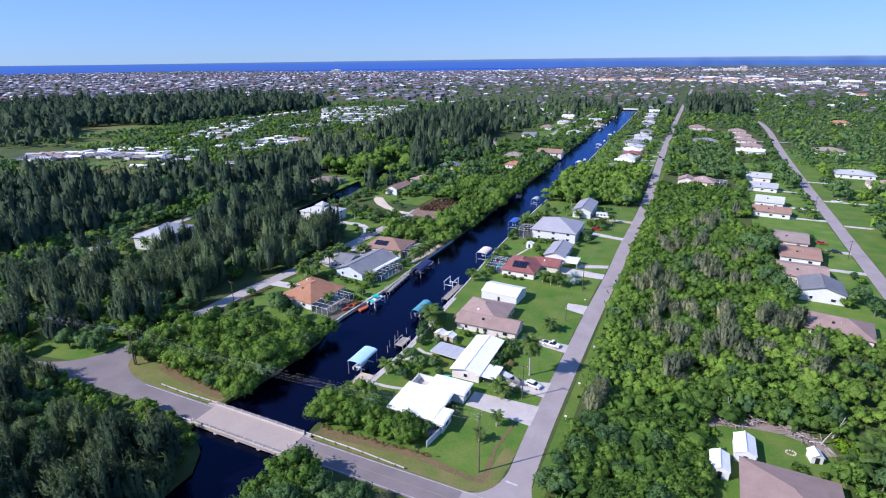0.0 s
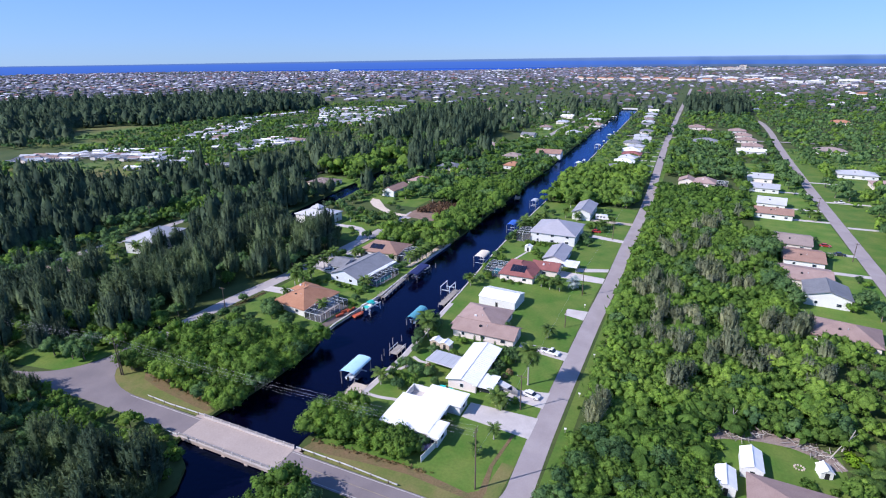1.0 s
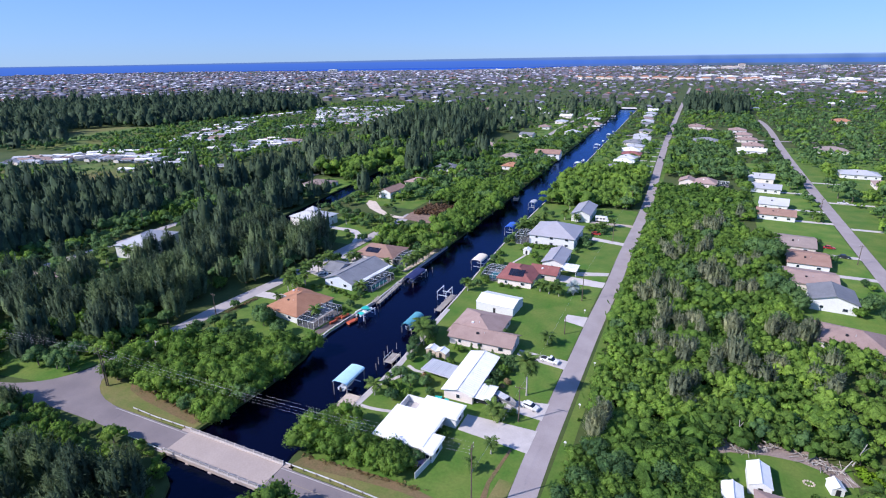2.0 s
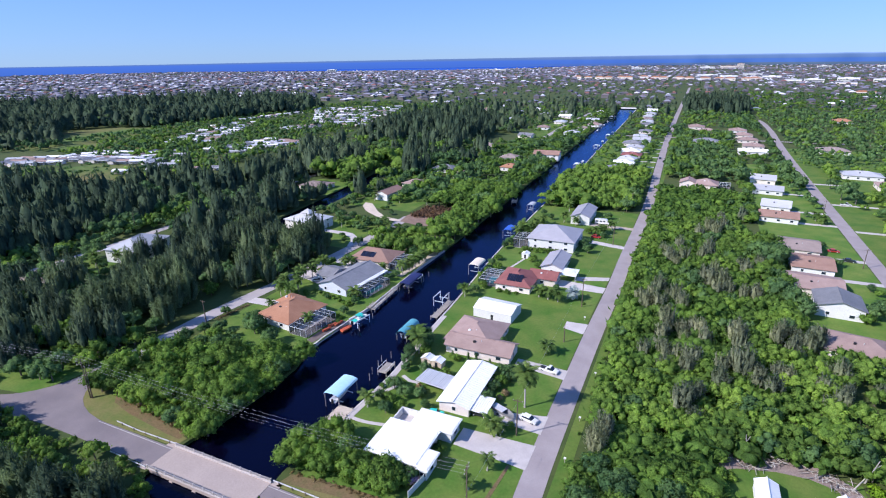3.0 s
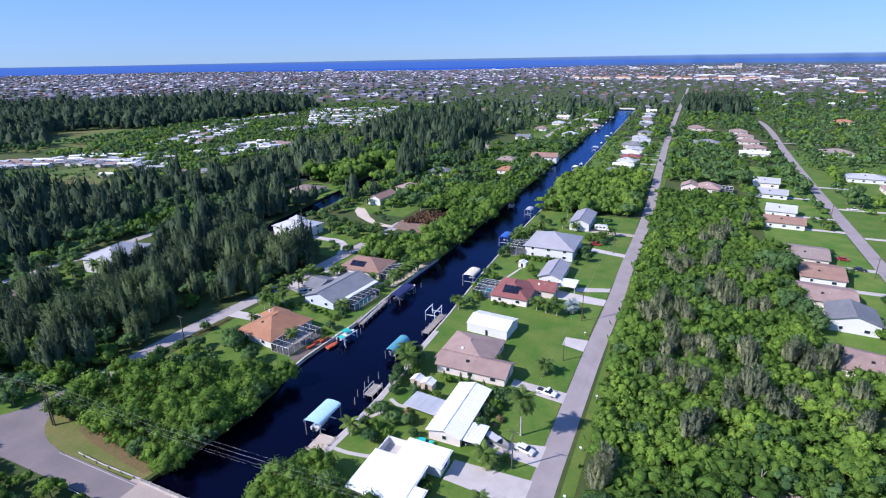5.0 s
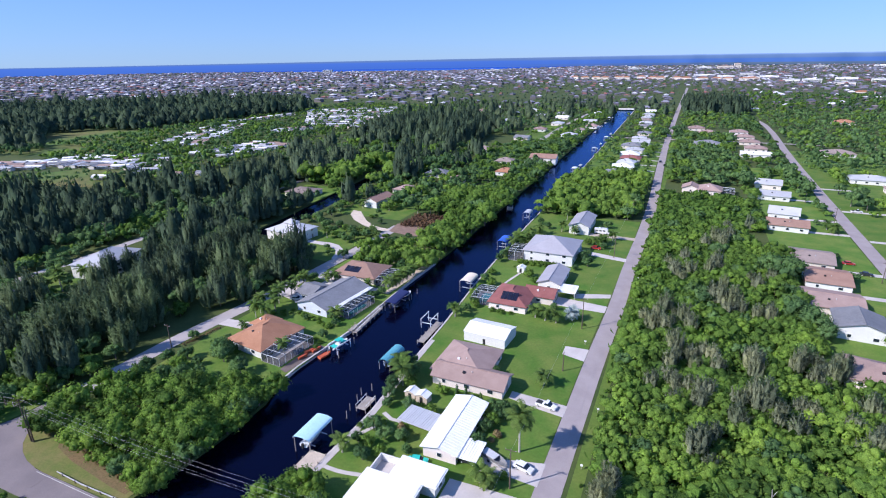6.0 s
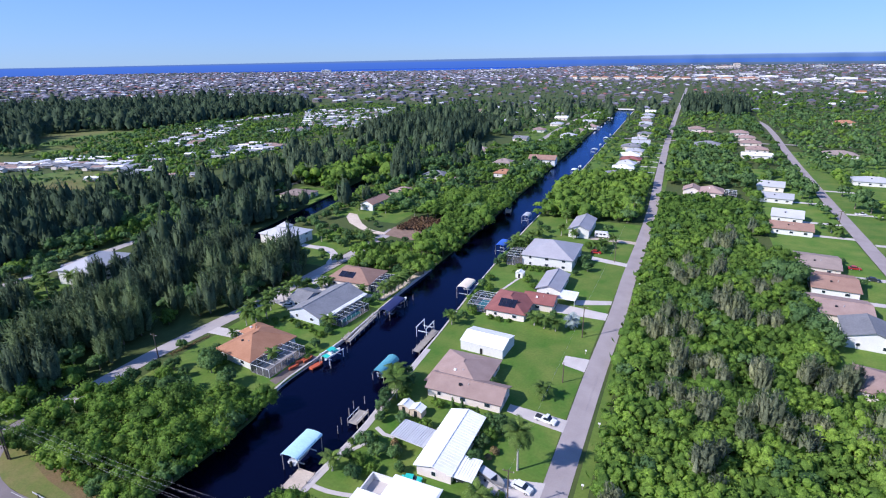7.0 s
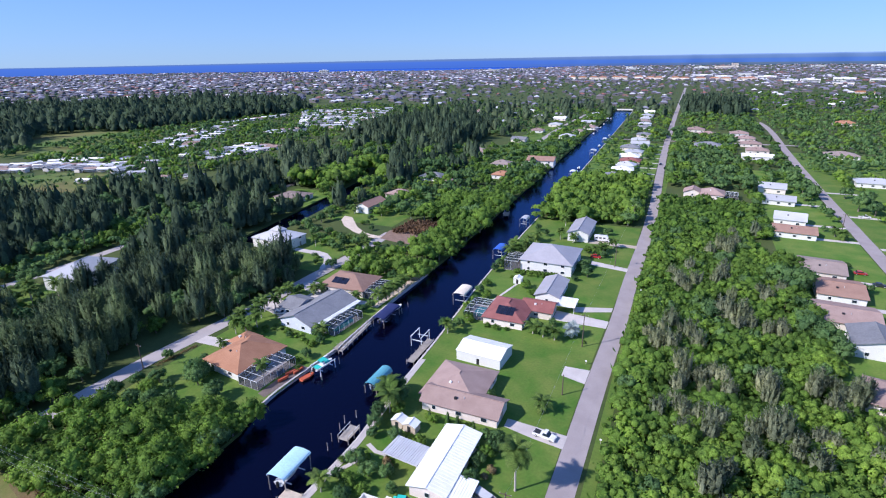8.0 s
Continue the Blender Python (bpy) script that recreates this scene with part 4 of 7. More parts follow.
# along the second street
for label, x, y, rot, w, d, h, kind, rise, wm, rm in [
    ("house with a pinkish-brown shingle roof", 52.3, 101.6, -2, 17.6, 18, 2.8, "hip", 2.6, CREAM_WALL, TAN_ROOF),
    ("pink house with a tan-brown shingle roof", 76.2, 194.0, -10, 19, 14, 2.8, "hip", 2.6, PINK_WALL, TAN_ROOF),
    ("white gabled house with a grey roof", 76.6, 226, -4, 14, 14, 4.0, "gable_y", 2.2, WHITE_WALL, GREY_ROOF),
    ("house with a long tan-brown gable roof", 72.5, 245.6, -4, 18, 17, 2.8, "gable_x", 1.8, CREAM_WALL, TAN_ROOF),
    ("house with a long orange-tan gable roof", 75.2, 270.2, -3, 15, 18, 2.9, "gable_x", 1.8, WHITE_WALL, RUSSET_ROOF),
    ("house with a long grey-brown gable roof", 74.0, 294.4, -5, 15.5, 18, 2.8, "gable_x", 1.8, CREAM_WALL, BROWN_ROOF),
    ("house with a terracotta gable roof", 71.3, 346, -4, 18.4, 13, 3.0, "gable_x", 1.9, WHITE_WALL, RUSSET_ROOF),
    ("white house with a pale blue-grey gable roof", 72.8, 370, -8, 14.5, 14, 3.2, "gable_x", 2.4, WHITE_WALL, PALE_ROOF),
    ("low house with a pale roof", 72.8, 414.5, -6, 17, 13, 2.9, "gable_x", 1.9, WHITE_WALL, PALE_ROOF),
    ("low house with a white roof", 72.8, 447, -6, 15.5, 14, 3.4, "gable_x", 2.2, CREAM_WALL, PALE_ROOF),
    ("white house with a pale metal roof", 139, 487, -3, 24, 16, 3.0, "hip", 2.2, WHITE_WALL, PALE_ROOF),
    ("pale house with a pinkish roof", 150, 452, -3, 20, 16, 3.0, "hip", 2.2, CREAM_WALL, TAN_ROOF),
    ("white house with a low pale brown roof", 142, 604, 3, 24, 18, 3.0, "hip", 2.4, WHITE_WALL, BROWN_ROOF),
    ("house with a red-orange roof", 197, 862, 3, 24, 14, 3.2, "hip", 3, CREAM_WALL, ORANGE_ROOF),
    ("cream house with a tan roof", 77, 652, 0, 18, 15, 3, "hip", 2.4, CREAM_WALL, TAN_ROOF),
    ("cream house with a tan roof", 79, 610, 0, 18, 14, 3, "hip", 2.4, CREAM_WALL, TAN_ROOF),
    ("cream house with a brown roof", 75, 690, 0, 18, 15, 3, "hip", 2.4, CREAM_WALL, TAN_ROOF),
    ("pale house with a pinkish roof", 72, 730, 0, 18, 15, 3, "hip", 2.4, WHITE_WALL, TAN_ROOF),
    ("low white house with a white metal roof", 76, 575, 0, 24, 12, 2.9, "gable_x", 1.6, WHITE_WALL, WHITE_ROOF),
    ("large house with a grey roof", 38, 625, 0, 24, 18, 3.2, "hip", 3, WHITE_WALL, GREY_ROOF),
    ("house with a beige roof", 28, 752, 0, 18, 16, 3.2, "hip", 2.6, CREAM_WALL, TAN_ROOF),
    ("cream house with a tan roof", 40, 712, 0, 18, 14, 3.2, "hip", 2.6, CREAM_WALL, TAN_ROOF),
]:
    house(label, x, y, rot, [(-w / 2, w / 2, -d / 2, d / 2, h, kind, rise)], wm, rm, "SW" if x > 10 else "SE", 1, "houses along the streets")
house("cream house with two tan gables facing south", 32.5, 417, -3, [(-13, -2.5, -5, 6, 3.0, "gable_y", 2.2), (-3.5, 10.5, -7, 7.5, 3.0, "hip", 3.0)], CREAM_WALL, TAN_ROOF, "SW", 1, "houses along the streets")
cage(47.4, 417, -3, 7, 10, 3.2, "dark screened pool enclosure beside the tan gables", False)
cage(61.2, 466, -2, 8, 11, 3.2, "dark screened pool enclosure among trees", False)
cage(61.6, 250.5, 0, 6.4, 8, 2.7, "dark screened pool enclosure behind the houses", False)
shed(44.8, 116.8, 0, 4.2, 7.2, 2.4, WHITE_WALL, WHITE_ROOF, "white gabled backyard shed", rise=1.0)
shed(39.4, 108.8, 0, 3.8, 6.2, 2.3, WHITE_WALL, WHITE_ROOF, "white gabled backyard shed", rise=0.8)
shed(59.3, 121, 12, 2.4, 2.8, 1.7, WHITE_WALL, WHITE_ROOF, "small white shed in the yard")
shed(24, 398, 0, 4, 3, 2.3, WHITE_WALL, WHITE_ROOF, "small white shed beside a carport")

# farther houses on both sides of the canal
FAR = [(-29, 452, GREY_ROOF), (-26, 478, WHITE_ROOF), (-25, 497, PALE_ROOF), (-24, 519, RED_ROOF), (-27, 540, WHITE_ROOF), (-25, 566, PALE_ROOF), (-31, 592, GREY_ROOF),
       (-24, 618, PALE_ROOF), (-28, 646, PALE_ROOF), (-26, 690, GREY_ROOF), (-30, 760, GREY_ROOF), (-33, 792, PALE_ROOF), (-35, 826, BROWN_ROOF), (-36, 860, PALE_ROOF), (-37, 905, PALE_ROOF), (-38, 950, WHITE_ROOF),
       (-108, 428, ORANGE_ROOF), (-122, 470, BROWN_ROOF), (-162, 524, BROWN_ROOF), (-211, 566, GREY_ROOF), (-148, 612, GREY_ROOF), (-104, 650, PALE_ROOF), (-148, 690, TAN_ROOF), (-99, 695, BROWN_ROOF),
       (-93, 738, TAN_ROOF), (-209, 770, PALE_ROOF), (-141, 756, PALE_ROOF), (-104, 790, PALE_ROOF), (-108, 850, PALE_ROOF), (-150, 830, WHITE_ROOF), (-160, 880, GREY_ROOF), (-110, 900, WHITE_ROOF), (-185, 845, PALE_ROOF),
       (-156, 404, GREY_ROOF), (-250, 800, BROWN_ROOF), (-240, 880, PALE_ROOF), (-300, 900, TAN_ROOF), (-222, 930, WHITE_ROOF), (-290, 960, PALE_ROOF)]
house("two-storey white house with a tan roof by the canal", -92, 483, 4, [(-11, 11, -7, 7, 5.6, "gable_x", 2.4), (-15, -9, -9, 2, 3.0, "hip", 1.6)], WHITE_WALL, RUSSET_ROOF, "SE", 2, "houses along the far canal")
rng = random.Random(4)
for x, y, rm in FAR:
    w, d = rng.uniform(13, 18), rng.uniform(12, 15)
    house("low suburban house beside the far canal", x, y, rng.uniform(-5, 5), [(-w / 2, w / 2, -d / 2, d / 2, 3.0, rng.choice(("hip", "hip", "gable_x")), rng.uniform(1.8, 2.6))],
          WHITE_WALL if rng.random() < 0.6 else CREAM_WALL, rm, "S", 1, "houses along the far canal")

# mobile homes
def mobile_home(roof_mat, label):
    m = empty("mobile_home", pose(0, 0, -50), label, "mobile home", "mobile homes")
    part("body", Geo().box(-7.5, 7.5, -2.6, 2.6, 0.5, 3.0).box(-7.2, 7.2, -2.3, 2.3, 0, 0.5), CREAM_WALL, m)
    part("roof", roof_geo(-7.5, 7.5, -2.6, 2.6, 3.0, "gable_x", 0.7, 0.3, 0.12), roof_mat, m)
    part("carport", Geo().box(-7, 2, -5.4, -2.6, 2.4, 2.55).box(-6.9, -6.75, -5.3, -5.15, 0, 2.4).box(1.75, 1.9, -5.3, -5.15, 0, 2.4), PALE_ROOF, m)
    for x in (-6, -2, 3, 6.5):
        part("window", Geo().box(x - 0.7, x + 0.7, -2.68, -2.58, 1.5, 2.5), glass, m)
    return m


kinds = [mobile_home(WHITE_ROOF, "cream mobile home with a white roof and carport"), mobile_home(PALE_ROOF, "cream mobile home with a pale grey roof"), mobile_home(TAN_ROOF, "cream mobile home with a tan roof"), mobile_home(GREY_ROOF, "cream mobile home with a dark grey roof")]
HOMES = []
HOME_ROWS = [((-540, 276), (-498, 312), 5, 3, -14, 20), ((-514, 320), (-414, 338), 9, 4, -13, 28), ((-474, 376), (-436, 386), 2, 1, 0, 25),
             ((-500, 420), (-596, 602), 12, 3, 20, 30), ((-604, 634), (-590, 775), 9, 1, 0, 22), ((-388, 316), (-392, 354), 3, 1, 0, 18), ((-386, 400), (-373, 490), 9, 3, -18, 20), ((-470, 575), (-450, 620), 4, 2, 18, 20)]
for k in range(11):
    u = k / 10
    HOME_ROWS.append(((-456 - 150 * u, 624 + 200 * u), (-376 - 95 * u, 648 + 270 * u), int(6 + 3 * u), 1, 0, 18 + 3 * (k % 3)))
for (x0, y0), (x1, y1), n, rows, gap, turn in HOME_ROWS:
    d = Vector((x1 - x0, y1 - y0)).normalized()
    side = Vector((d.y, -d.x))
    for r in range(rows):
        for k in range(n):
            p = Vector((x0, y0)) + (Vector((x1, y1)) - Vector((x0, y0))) * (k + 0.5) / n + side * (r * gap)
            HOMES.append((p.x, p.y))
            src = kinds[rng.choice((0, 0, 1, 1, 1, 2, 3, 3))]
            copy_thing(src, pose(p.x + rng.uniform(-2, 2), p.y + rng.uniform(-2, 2), 0, 0, 0, turn + rng.choice((0, 0, 0, 75)) + rng.uniform(-8, 8)))
for k, src in enumerate(kinds):
    src.matrix_basis = pose(-402 + 22 * k, 300 + 14 * k, 0, 0, 0, 25)


# ---- trees ----
def quads_from(c, nrm, size, aspect, gen, soft):
    """Leaf clumps: one rhombic, slightly folded quad at each place c facing nrm. soft: the way the crown faces there. Rows of place and normal."""
    n = len(c)
    nrm = nrm / np.maximum(np.linalg.norm(nrm, axis=1, keepdims=True), 1e-6)
    r = gen.normal(size=(n, 3))
    t = np.cross(nrm, r)
    t /= np.maximum(np.linalg.norm(t, axis=1, keepdims=True), 1e-6)
    b = np.cross(nrm, t)
    s = (size * gen.uniform(0.6, 1.3, n))[:, None]
    v = np.stack([c + t * s, c + b * s * aspect + nrm * s * 0.25, c - t * s, c - b * s * aspect + nrm * s * 0.1], 1)
    m = soft + 0.25 * nrm
    m /= np.maximum(np.linalg.norm(m, axis=1, keepdims=True), 1e-6)
    return np.concatenate([v.reshape(-1, 3), np.repeat(m, 4, 0)], 1)


# twelve rhombic sides of a lump, and a tapered four-sided spindle, as corner places
LUMP = np.array([[(sx, sy, sz) for sx in (-1, 1) for sy in (-1, 1) for sz in (-1, 1)]], float)[0] * 0.62
LUMP = np.concatenate([LUMP, np.array([(k * 1.1 if i == 0 else 0, k * 1.1 if i == 1 else 0, k * 1.1 if i == 2 else 0) for i in range(3) for k in (-1, 1)], float)])


def lump_faces():
    out = []
    for i in range(8):
        for j in range(i + 1, 8):
            d = np.abs(LUMP[i] - LUMP[j]) > 0.01
            if d.sum() == 1:
                tips = [8 + 2 * k + (1 if LUMP[i][k] > 0 else 0) for k in range(3) if not d[k]]
                q = [i, tips[0], j, tips[1]]
                n = np.cross(LUMP[q[1]] - LUMP[q[0]], LUMP[q[2]] - LUMP[q[0]])
                out.append(q if np.dot(n, LUMP[i] + LUMP[j]) > 0 else q[::-1])
    return np.array(out)


LUMP_FACES = lump_faces()
SPINDLE = np.array([(math.cos(math.tau * k / 4 + 0.6 * j) * w, math.sin(math.tau * k / 4 + 0.6 * j) * w, z) for j, (w, z) in enumerate(((0.55, 0.0), (1.0, 0.34), (0.62, 0.72), (0.06, 1.0))) for k in range(4)])
SPINDLE_FACES = np.array([(4 * j + k, 4 * j + (k + 1) % 4, 4 * j + 4 + (k + 1) % 4, 4 * j + 4 + k) for j in range(3) for k in range(4)])


def broad_crown(seed, r, h, lift, lobes, leaves, size, cores=None, aspect=0.62):
    """A lobed crown: dense lumps of foliage with leaf sprays standing off them; lift is the height of its underside."""
    gen = np.random.default_rng(seed)
    a = gen.uniform(0, math.tau, lobes)
    k = np.sqrt(gen.uniform(0, 1, lobes)) * 0.80
    lc = np.stack([np.cos(a) * k * r, np.sin(a) * k * r, lift + h * (0.28 + 0.42 * gen.uniform(0, 1, lobes) * (1.15 - k))], 1)
    lr = r * gen.uniform(0.17, 0.40, lobes) * (20 / lobes) ** 0.25
    stretch = np.array([1, 1, 0.75 * h / r if h < r * 1.6 else 1.15])
    pick = gen.choice(lobes, leaves, p=lr ** 2 / np.sum(lr ** 2))
    d = gen.normal(size=(leaves, 3))
    d[:, 2] = d[:, 2] * 0.8 + 0.35
    d /= np.linalg.norm(d, axis=1, keepdims=True)
    rad = lr[pick] * gen.uniform(0.78, 1.34, leaves)
    c = lc[pick] + d * rad[:, None] * stretch
    mid = np.array((0, 0, lift + 0.25 * h))
    rows = [quads_from(c, d + 0.7 * gen.normal(size=(leaves, 3)), size, aspect, gen, 0.6 * d + 0.55 * (c - mid) / (0.5 * (r + h)))]
    for i in np.argsort(-lr)[:lobes if cores is None else cores]:
        u = LUMP * gen.uniform(0.62, 1.05, (14, 1))
        v = lc[i] + u * lr[i] * stretch * (0.84 if cores is None else 1.0)
        m = 0.75 * LUMP + 0.5 * (v - mid) / (0.5 * (r + h))
        m /= np.linalg.norm(m, axis=1, keepdims=True)
        rows.append(np.concatenate([v[LUMP_FACES].reshape(-1, 3), m[LUMP_FACES].reshape(-1, 3)], 1))
    return np.concatenate(rows)


def pine_crown(seed, r, h, leaves, size, plumes=19, slim=0.17, broom=0.0, heart=0.62):
    """Feathery, ragged, upright crown: soft rising plumes round a leader, each a dense spindle with fine wisps on it."""
    gen = np.random.default_rng(seed)
    a = np.arange(plumes) * 2.4 + gen.uniform(-0.4, 0.4, plumes)
    k = np.sqrt((np.arange(plumes) + 0.2) / plumes) * 0.74 * r
    top = h * (1 - (0.45 - 0.25 * broom) * (k / r) ** 1.4) * gen.uniform(0.76, 1.06, plumes)
    wide = r * gen.uniform(0.20, 0.38, plumes) * (19 / plumes) ** 0.45
    pick = gen.choice(plumes, leaves, p=wide * top / np.sum(wide * top))
    u = gen.uniform(0, 1, leaves) ** 0.8
    z = 0.12 * h + u * (top[pick] - 0.12 * h)
    ring = wide[pick] * np.minimum(1, 0.5 + 1.6 * u) * np.maximum(1 - u ** (1.6 + 2 * broom), 0) ** 0.75 * gen.uniform(0.6, 1.35, leaves) + 0.06
    ang = gen.uniform(0, math.tau, leaves)
    flat = np.zeros(leaves)
    out = np.stack([np.cos(ang), np.sin(ang), flat], 1)
    root = np.stack([np.cos(a[pick]), np.sin(a[pick]), flat], 1) * (k[pick] * (0.65 + 0.35 * u))[:, None]
    c = root + out * ring[:, None] + np.stack([flat, flat, z], 1)
    up = out * 0.7 + np.array([0, 0, 1.0]) + 0.35 * gen.normal(size=(leaves, 3))
    up /= np.linalg.norm(up, axis=1, keepdims=True)
    side = np.cross(up, out + 0.5 * gen.normal(size=(leaves, 3)))
    side /= np.maximum(np.linalg.norm(side, axis=1, keepdims=True), 1e-6)
    s = (size * gen.uniform(0.6, 1.35, leaves))[:, None]
    v = np.stack([c - up * s * 0.8, c + side * s * slim, c + up * s * 1.3, c - side * s * slim], 1)
    m = out * 0.75 + root / r * 0.8 + np.array([0, 0, 1.0]) * (0.18 + 0.45 * u)[:, None] + 0.1 * gen.normal(size=(leaves, 3))
    m /= np.linalg.norm(m, axis=1, keepdims=True)
    back = np.sum(np.cross(v[:, 1] - v[:, 0], v[:, 2] - v[:, 0]) * m, 1) < 0
    v[back] = v[back][:, ::-1]
    rows = [np.concatenate([v.reshape(-1, 3), np.repeat(m, 4, 0)], 1)]
    for i in range(plumes):
        q = SPINDLE * gen.uniform(0.8, 1.1, (16, 1)) * (wide[i] * (heart if leaves > 300 else 0.85), wide[i] * (heart if leaves > 300 else 0.85), (top[i] - 0.12 * h) * 0.93)
        base = np.array((math.cos(a[i]) * k[i], math.sin(a[i]) * k[i], 0.0))
        v = q + base * (0.65 + 0.35 * SPINDLE[:, 2:3]) + (0, 0, 0.12 * h)
        m = SPINDLE * (0.75, 0.75, 0) + base / r * 0.8 + np.array([0, 0, 1.0]) * (0.18 + 0.45 * SPINDLE[:, 2:3])
        m /= np.linalg.norm(m, axis=1, keepdims=True)
        rows.append(np.concatenate([v[SPINDLE_FACES].reshape(-1, 3), m[SPINDLE_FACES].reshape(-1, 3)], 1))
    return np.concatenate(rows)


def trunk_geo(seed, h, r, limbs=4, spread=1.6):
    rnd = random.Random(seed)
    g = Geo()
    p, k = Vector((0, 0, -0.1)), r
    for i in range(3):
        q = Vector((rnd.uniform(-0.2, 0.2), rnd.uniform(-0.2, 0.2), h * (i + 1) / 3))
        g.tube(p, q, k, k * 0.75, 6)
        p, k = q, k * 0.75
    for i in range(limbs):
        a = math.tau * (i + rnd.random() * 0.6) / limbs
        z = h * rnd.uniform(0.5, 0.95)
        g.tube((0, 0, z), (math.cos(a) * spread, math.sin(a) * spread, z + h * 0.4), k * 0.7, k * 0.25, 5)
    return g


def protos(level):
    """Crowns of every kind at one of four levels of detail."""
    n, s, cores = ((950, 0.255, None), (390, 0.35, 12), (46, 0.8, 8), (8, 1.6, 3))[level]
    pn, ps, plumes = ((1600, 0.6, 17), (500, 0.74, 11), (110, 1.1, 7), (10, 2.4, 2))[level]
    return {
        "bright": [broad_crown(10 + k, 3.6 + 0.4 * k, 5.2 + 0.4 * k, 0.9, 30 + 3 * k if level < 2 else 12, n, s, cores) for k in range(3)],
        "mid": [broad_crown(20 + k, 3.2 + 0.3 * k, 5.6 + 0.5 * k, 1.2, 25 + 2 * k if level < 2 else 11, n, s, cores) for k in range(3)],
        "grey": [pine_crown(30 + k, 2.5 + 0.3 * k, 6.9 + 0.8 * k, pn, ps * 0.62, plumes + 1, 0.2, 0.55) for k in range(3)],
        "shrub": [broad_crown(40 + k, 1.9 + 0.2 * k, 2.4, 0.1, 9, n // 2, s * 0.85, cores and cores // 2 + 1) for k in range(3)],
        "feather": [pine_crown(70 + k, 4.9 + 0.4 * k, 12.5 + 1.2 * k, pn, ps, plumes + 2, 0.17, 0.35) for k in range(3)],
        "pine": [pine_crown(50 + k, 4.4 + 0.4 * k, 14.0 + 1.5 * k, pn, ps, plumes) for k in range(3)],
    }


LEAF = {"bright": LEAF_BRIGHT, "mid": LEAF_MID, "grey": LEAF_GREY, "shrub": LEAF_BRIGHT, "pine": LEAF_PINE, "feather": LEAF_FEATHER, "lime": LEAF_LIME}
WORDS = {"bright": "bright green broad-leaved tree with a spreading crown", "mid": "green broad-leaved tree with a dense crown",
         "grey": "grey-green feathery tree in the thicket", "shrub": "low green shrub", "pine": "tall dark feathery pine tree", "feather": "broad soft grey-green feathery pine"}
LEVELS = [protos(k) for k in range(4)]
TRUNKS = {k: (trunk_geo(3 + i, *v).mesh("trunk", BARK)) for i, (k, v) in enumerate({"bright": (3.4, 0.24), "mid": (3.8, 0.22), "grey": (3.6, 0.2), "shrub": (0.9, 0.08, 3, 0.8), "pine": (9.5, 0.26, 5, 1.5), "feather": (8.5, 0.26, 5, 1.8)}.items())}
CROWNS = {}


def leaf_mesh(name, rows, mat):
    return array_mesh(name, rows[:, :3], np.arange(len(rows)).reshape(-1, 4), [mat], None, rows[:, 3:])


for kind, shapes in LEVELS[0].items():
    for i, v in enumerate(shapes):
        CROWNS[kind, i] = leaf_mesh("crown", v, LEAF[kind])


def tree(kind, x, y, scale, spin, variant, label="", stretch=1.0, group="trees"):
    t = empty("shrub" if kind == "shrub" else "tree", Matrix.LocRotScale((x, y, 0), Euler((0, 0, spin)), (scale, scale, scale * stretch)), label or WORDS[kind],
              "shrub" if kind == "shrub" else "tree", group)
    for name, me in (("trunk", TRUNKS[kind]), ("crown", CROWNS[kind, variant])):
        o = new(name, me)
        o.parent = t
    return t


def wood(name, kind, spots, level, label, category="woodland"):
    """Many trees that nobody could count, as one mesh."""
    if not len(spots):
        return
    gen = np.random.default_rng(len(spots))
    shapes = LEVELS[level][kind]
    out = []
    for x, y, s in spots:
        w = shapes[gen.integers(0, len(shapes))]
        v = w[:, :3] * (s * gen.uniform(0.9, 1.1), s * gen.uniform(0.9, 1.1), s * gen.uniform(0.85, 1.15))
        a = gen.uniform(0, math.tau)
        turn = np.array([(math.cos(a), math.sin(a), 0), (-math.sin(a), math.cos(a), 0), (0, 0, 1)])
        out.append(np.concatenate([v @ turn + (x, y, 0), w[:, 3:] @ turn], 1))
    rows = np.concatenate(out)
    rows = rows.reshape(-1, 4, 6)
    rows = rows[rows[:, :, 5].mean(1) > -0.12].reshape(-1, 6)
    if level < 2:
        h = {"pine": 9.0, "feather": 8.0, "shrub": 0.8}.get(kind, 3.4)
        g = Geo()
        for x, y, s in spots:
            g.tube((x, y, -0.1), (x, y, h * s), 0.24 * s, 0.1 * s, 5)
        tagged(new("trunks", g.mesh("trunks", BARK)), "bare trunks below a dense canopy", "tree trunks", kind="stuff")
    tagged(new(name, leaf_mesh(name, rows, LEAF[kind])), label, category, kind="stuff")


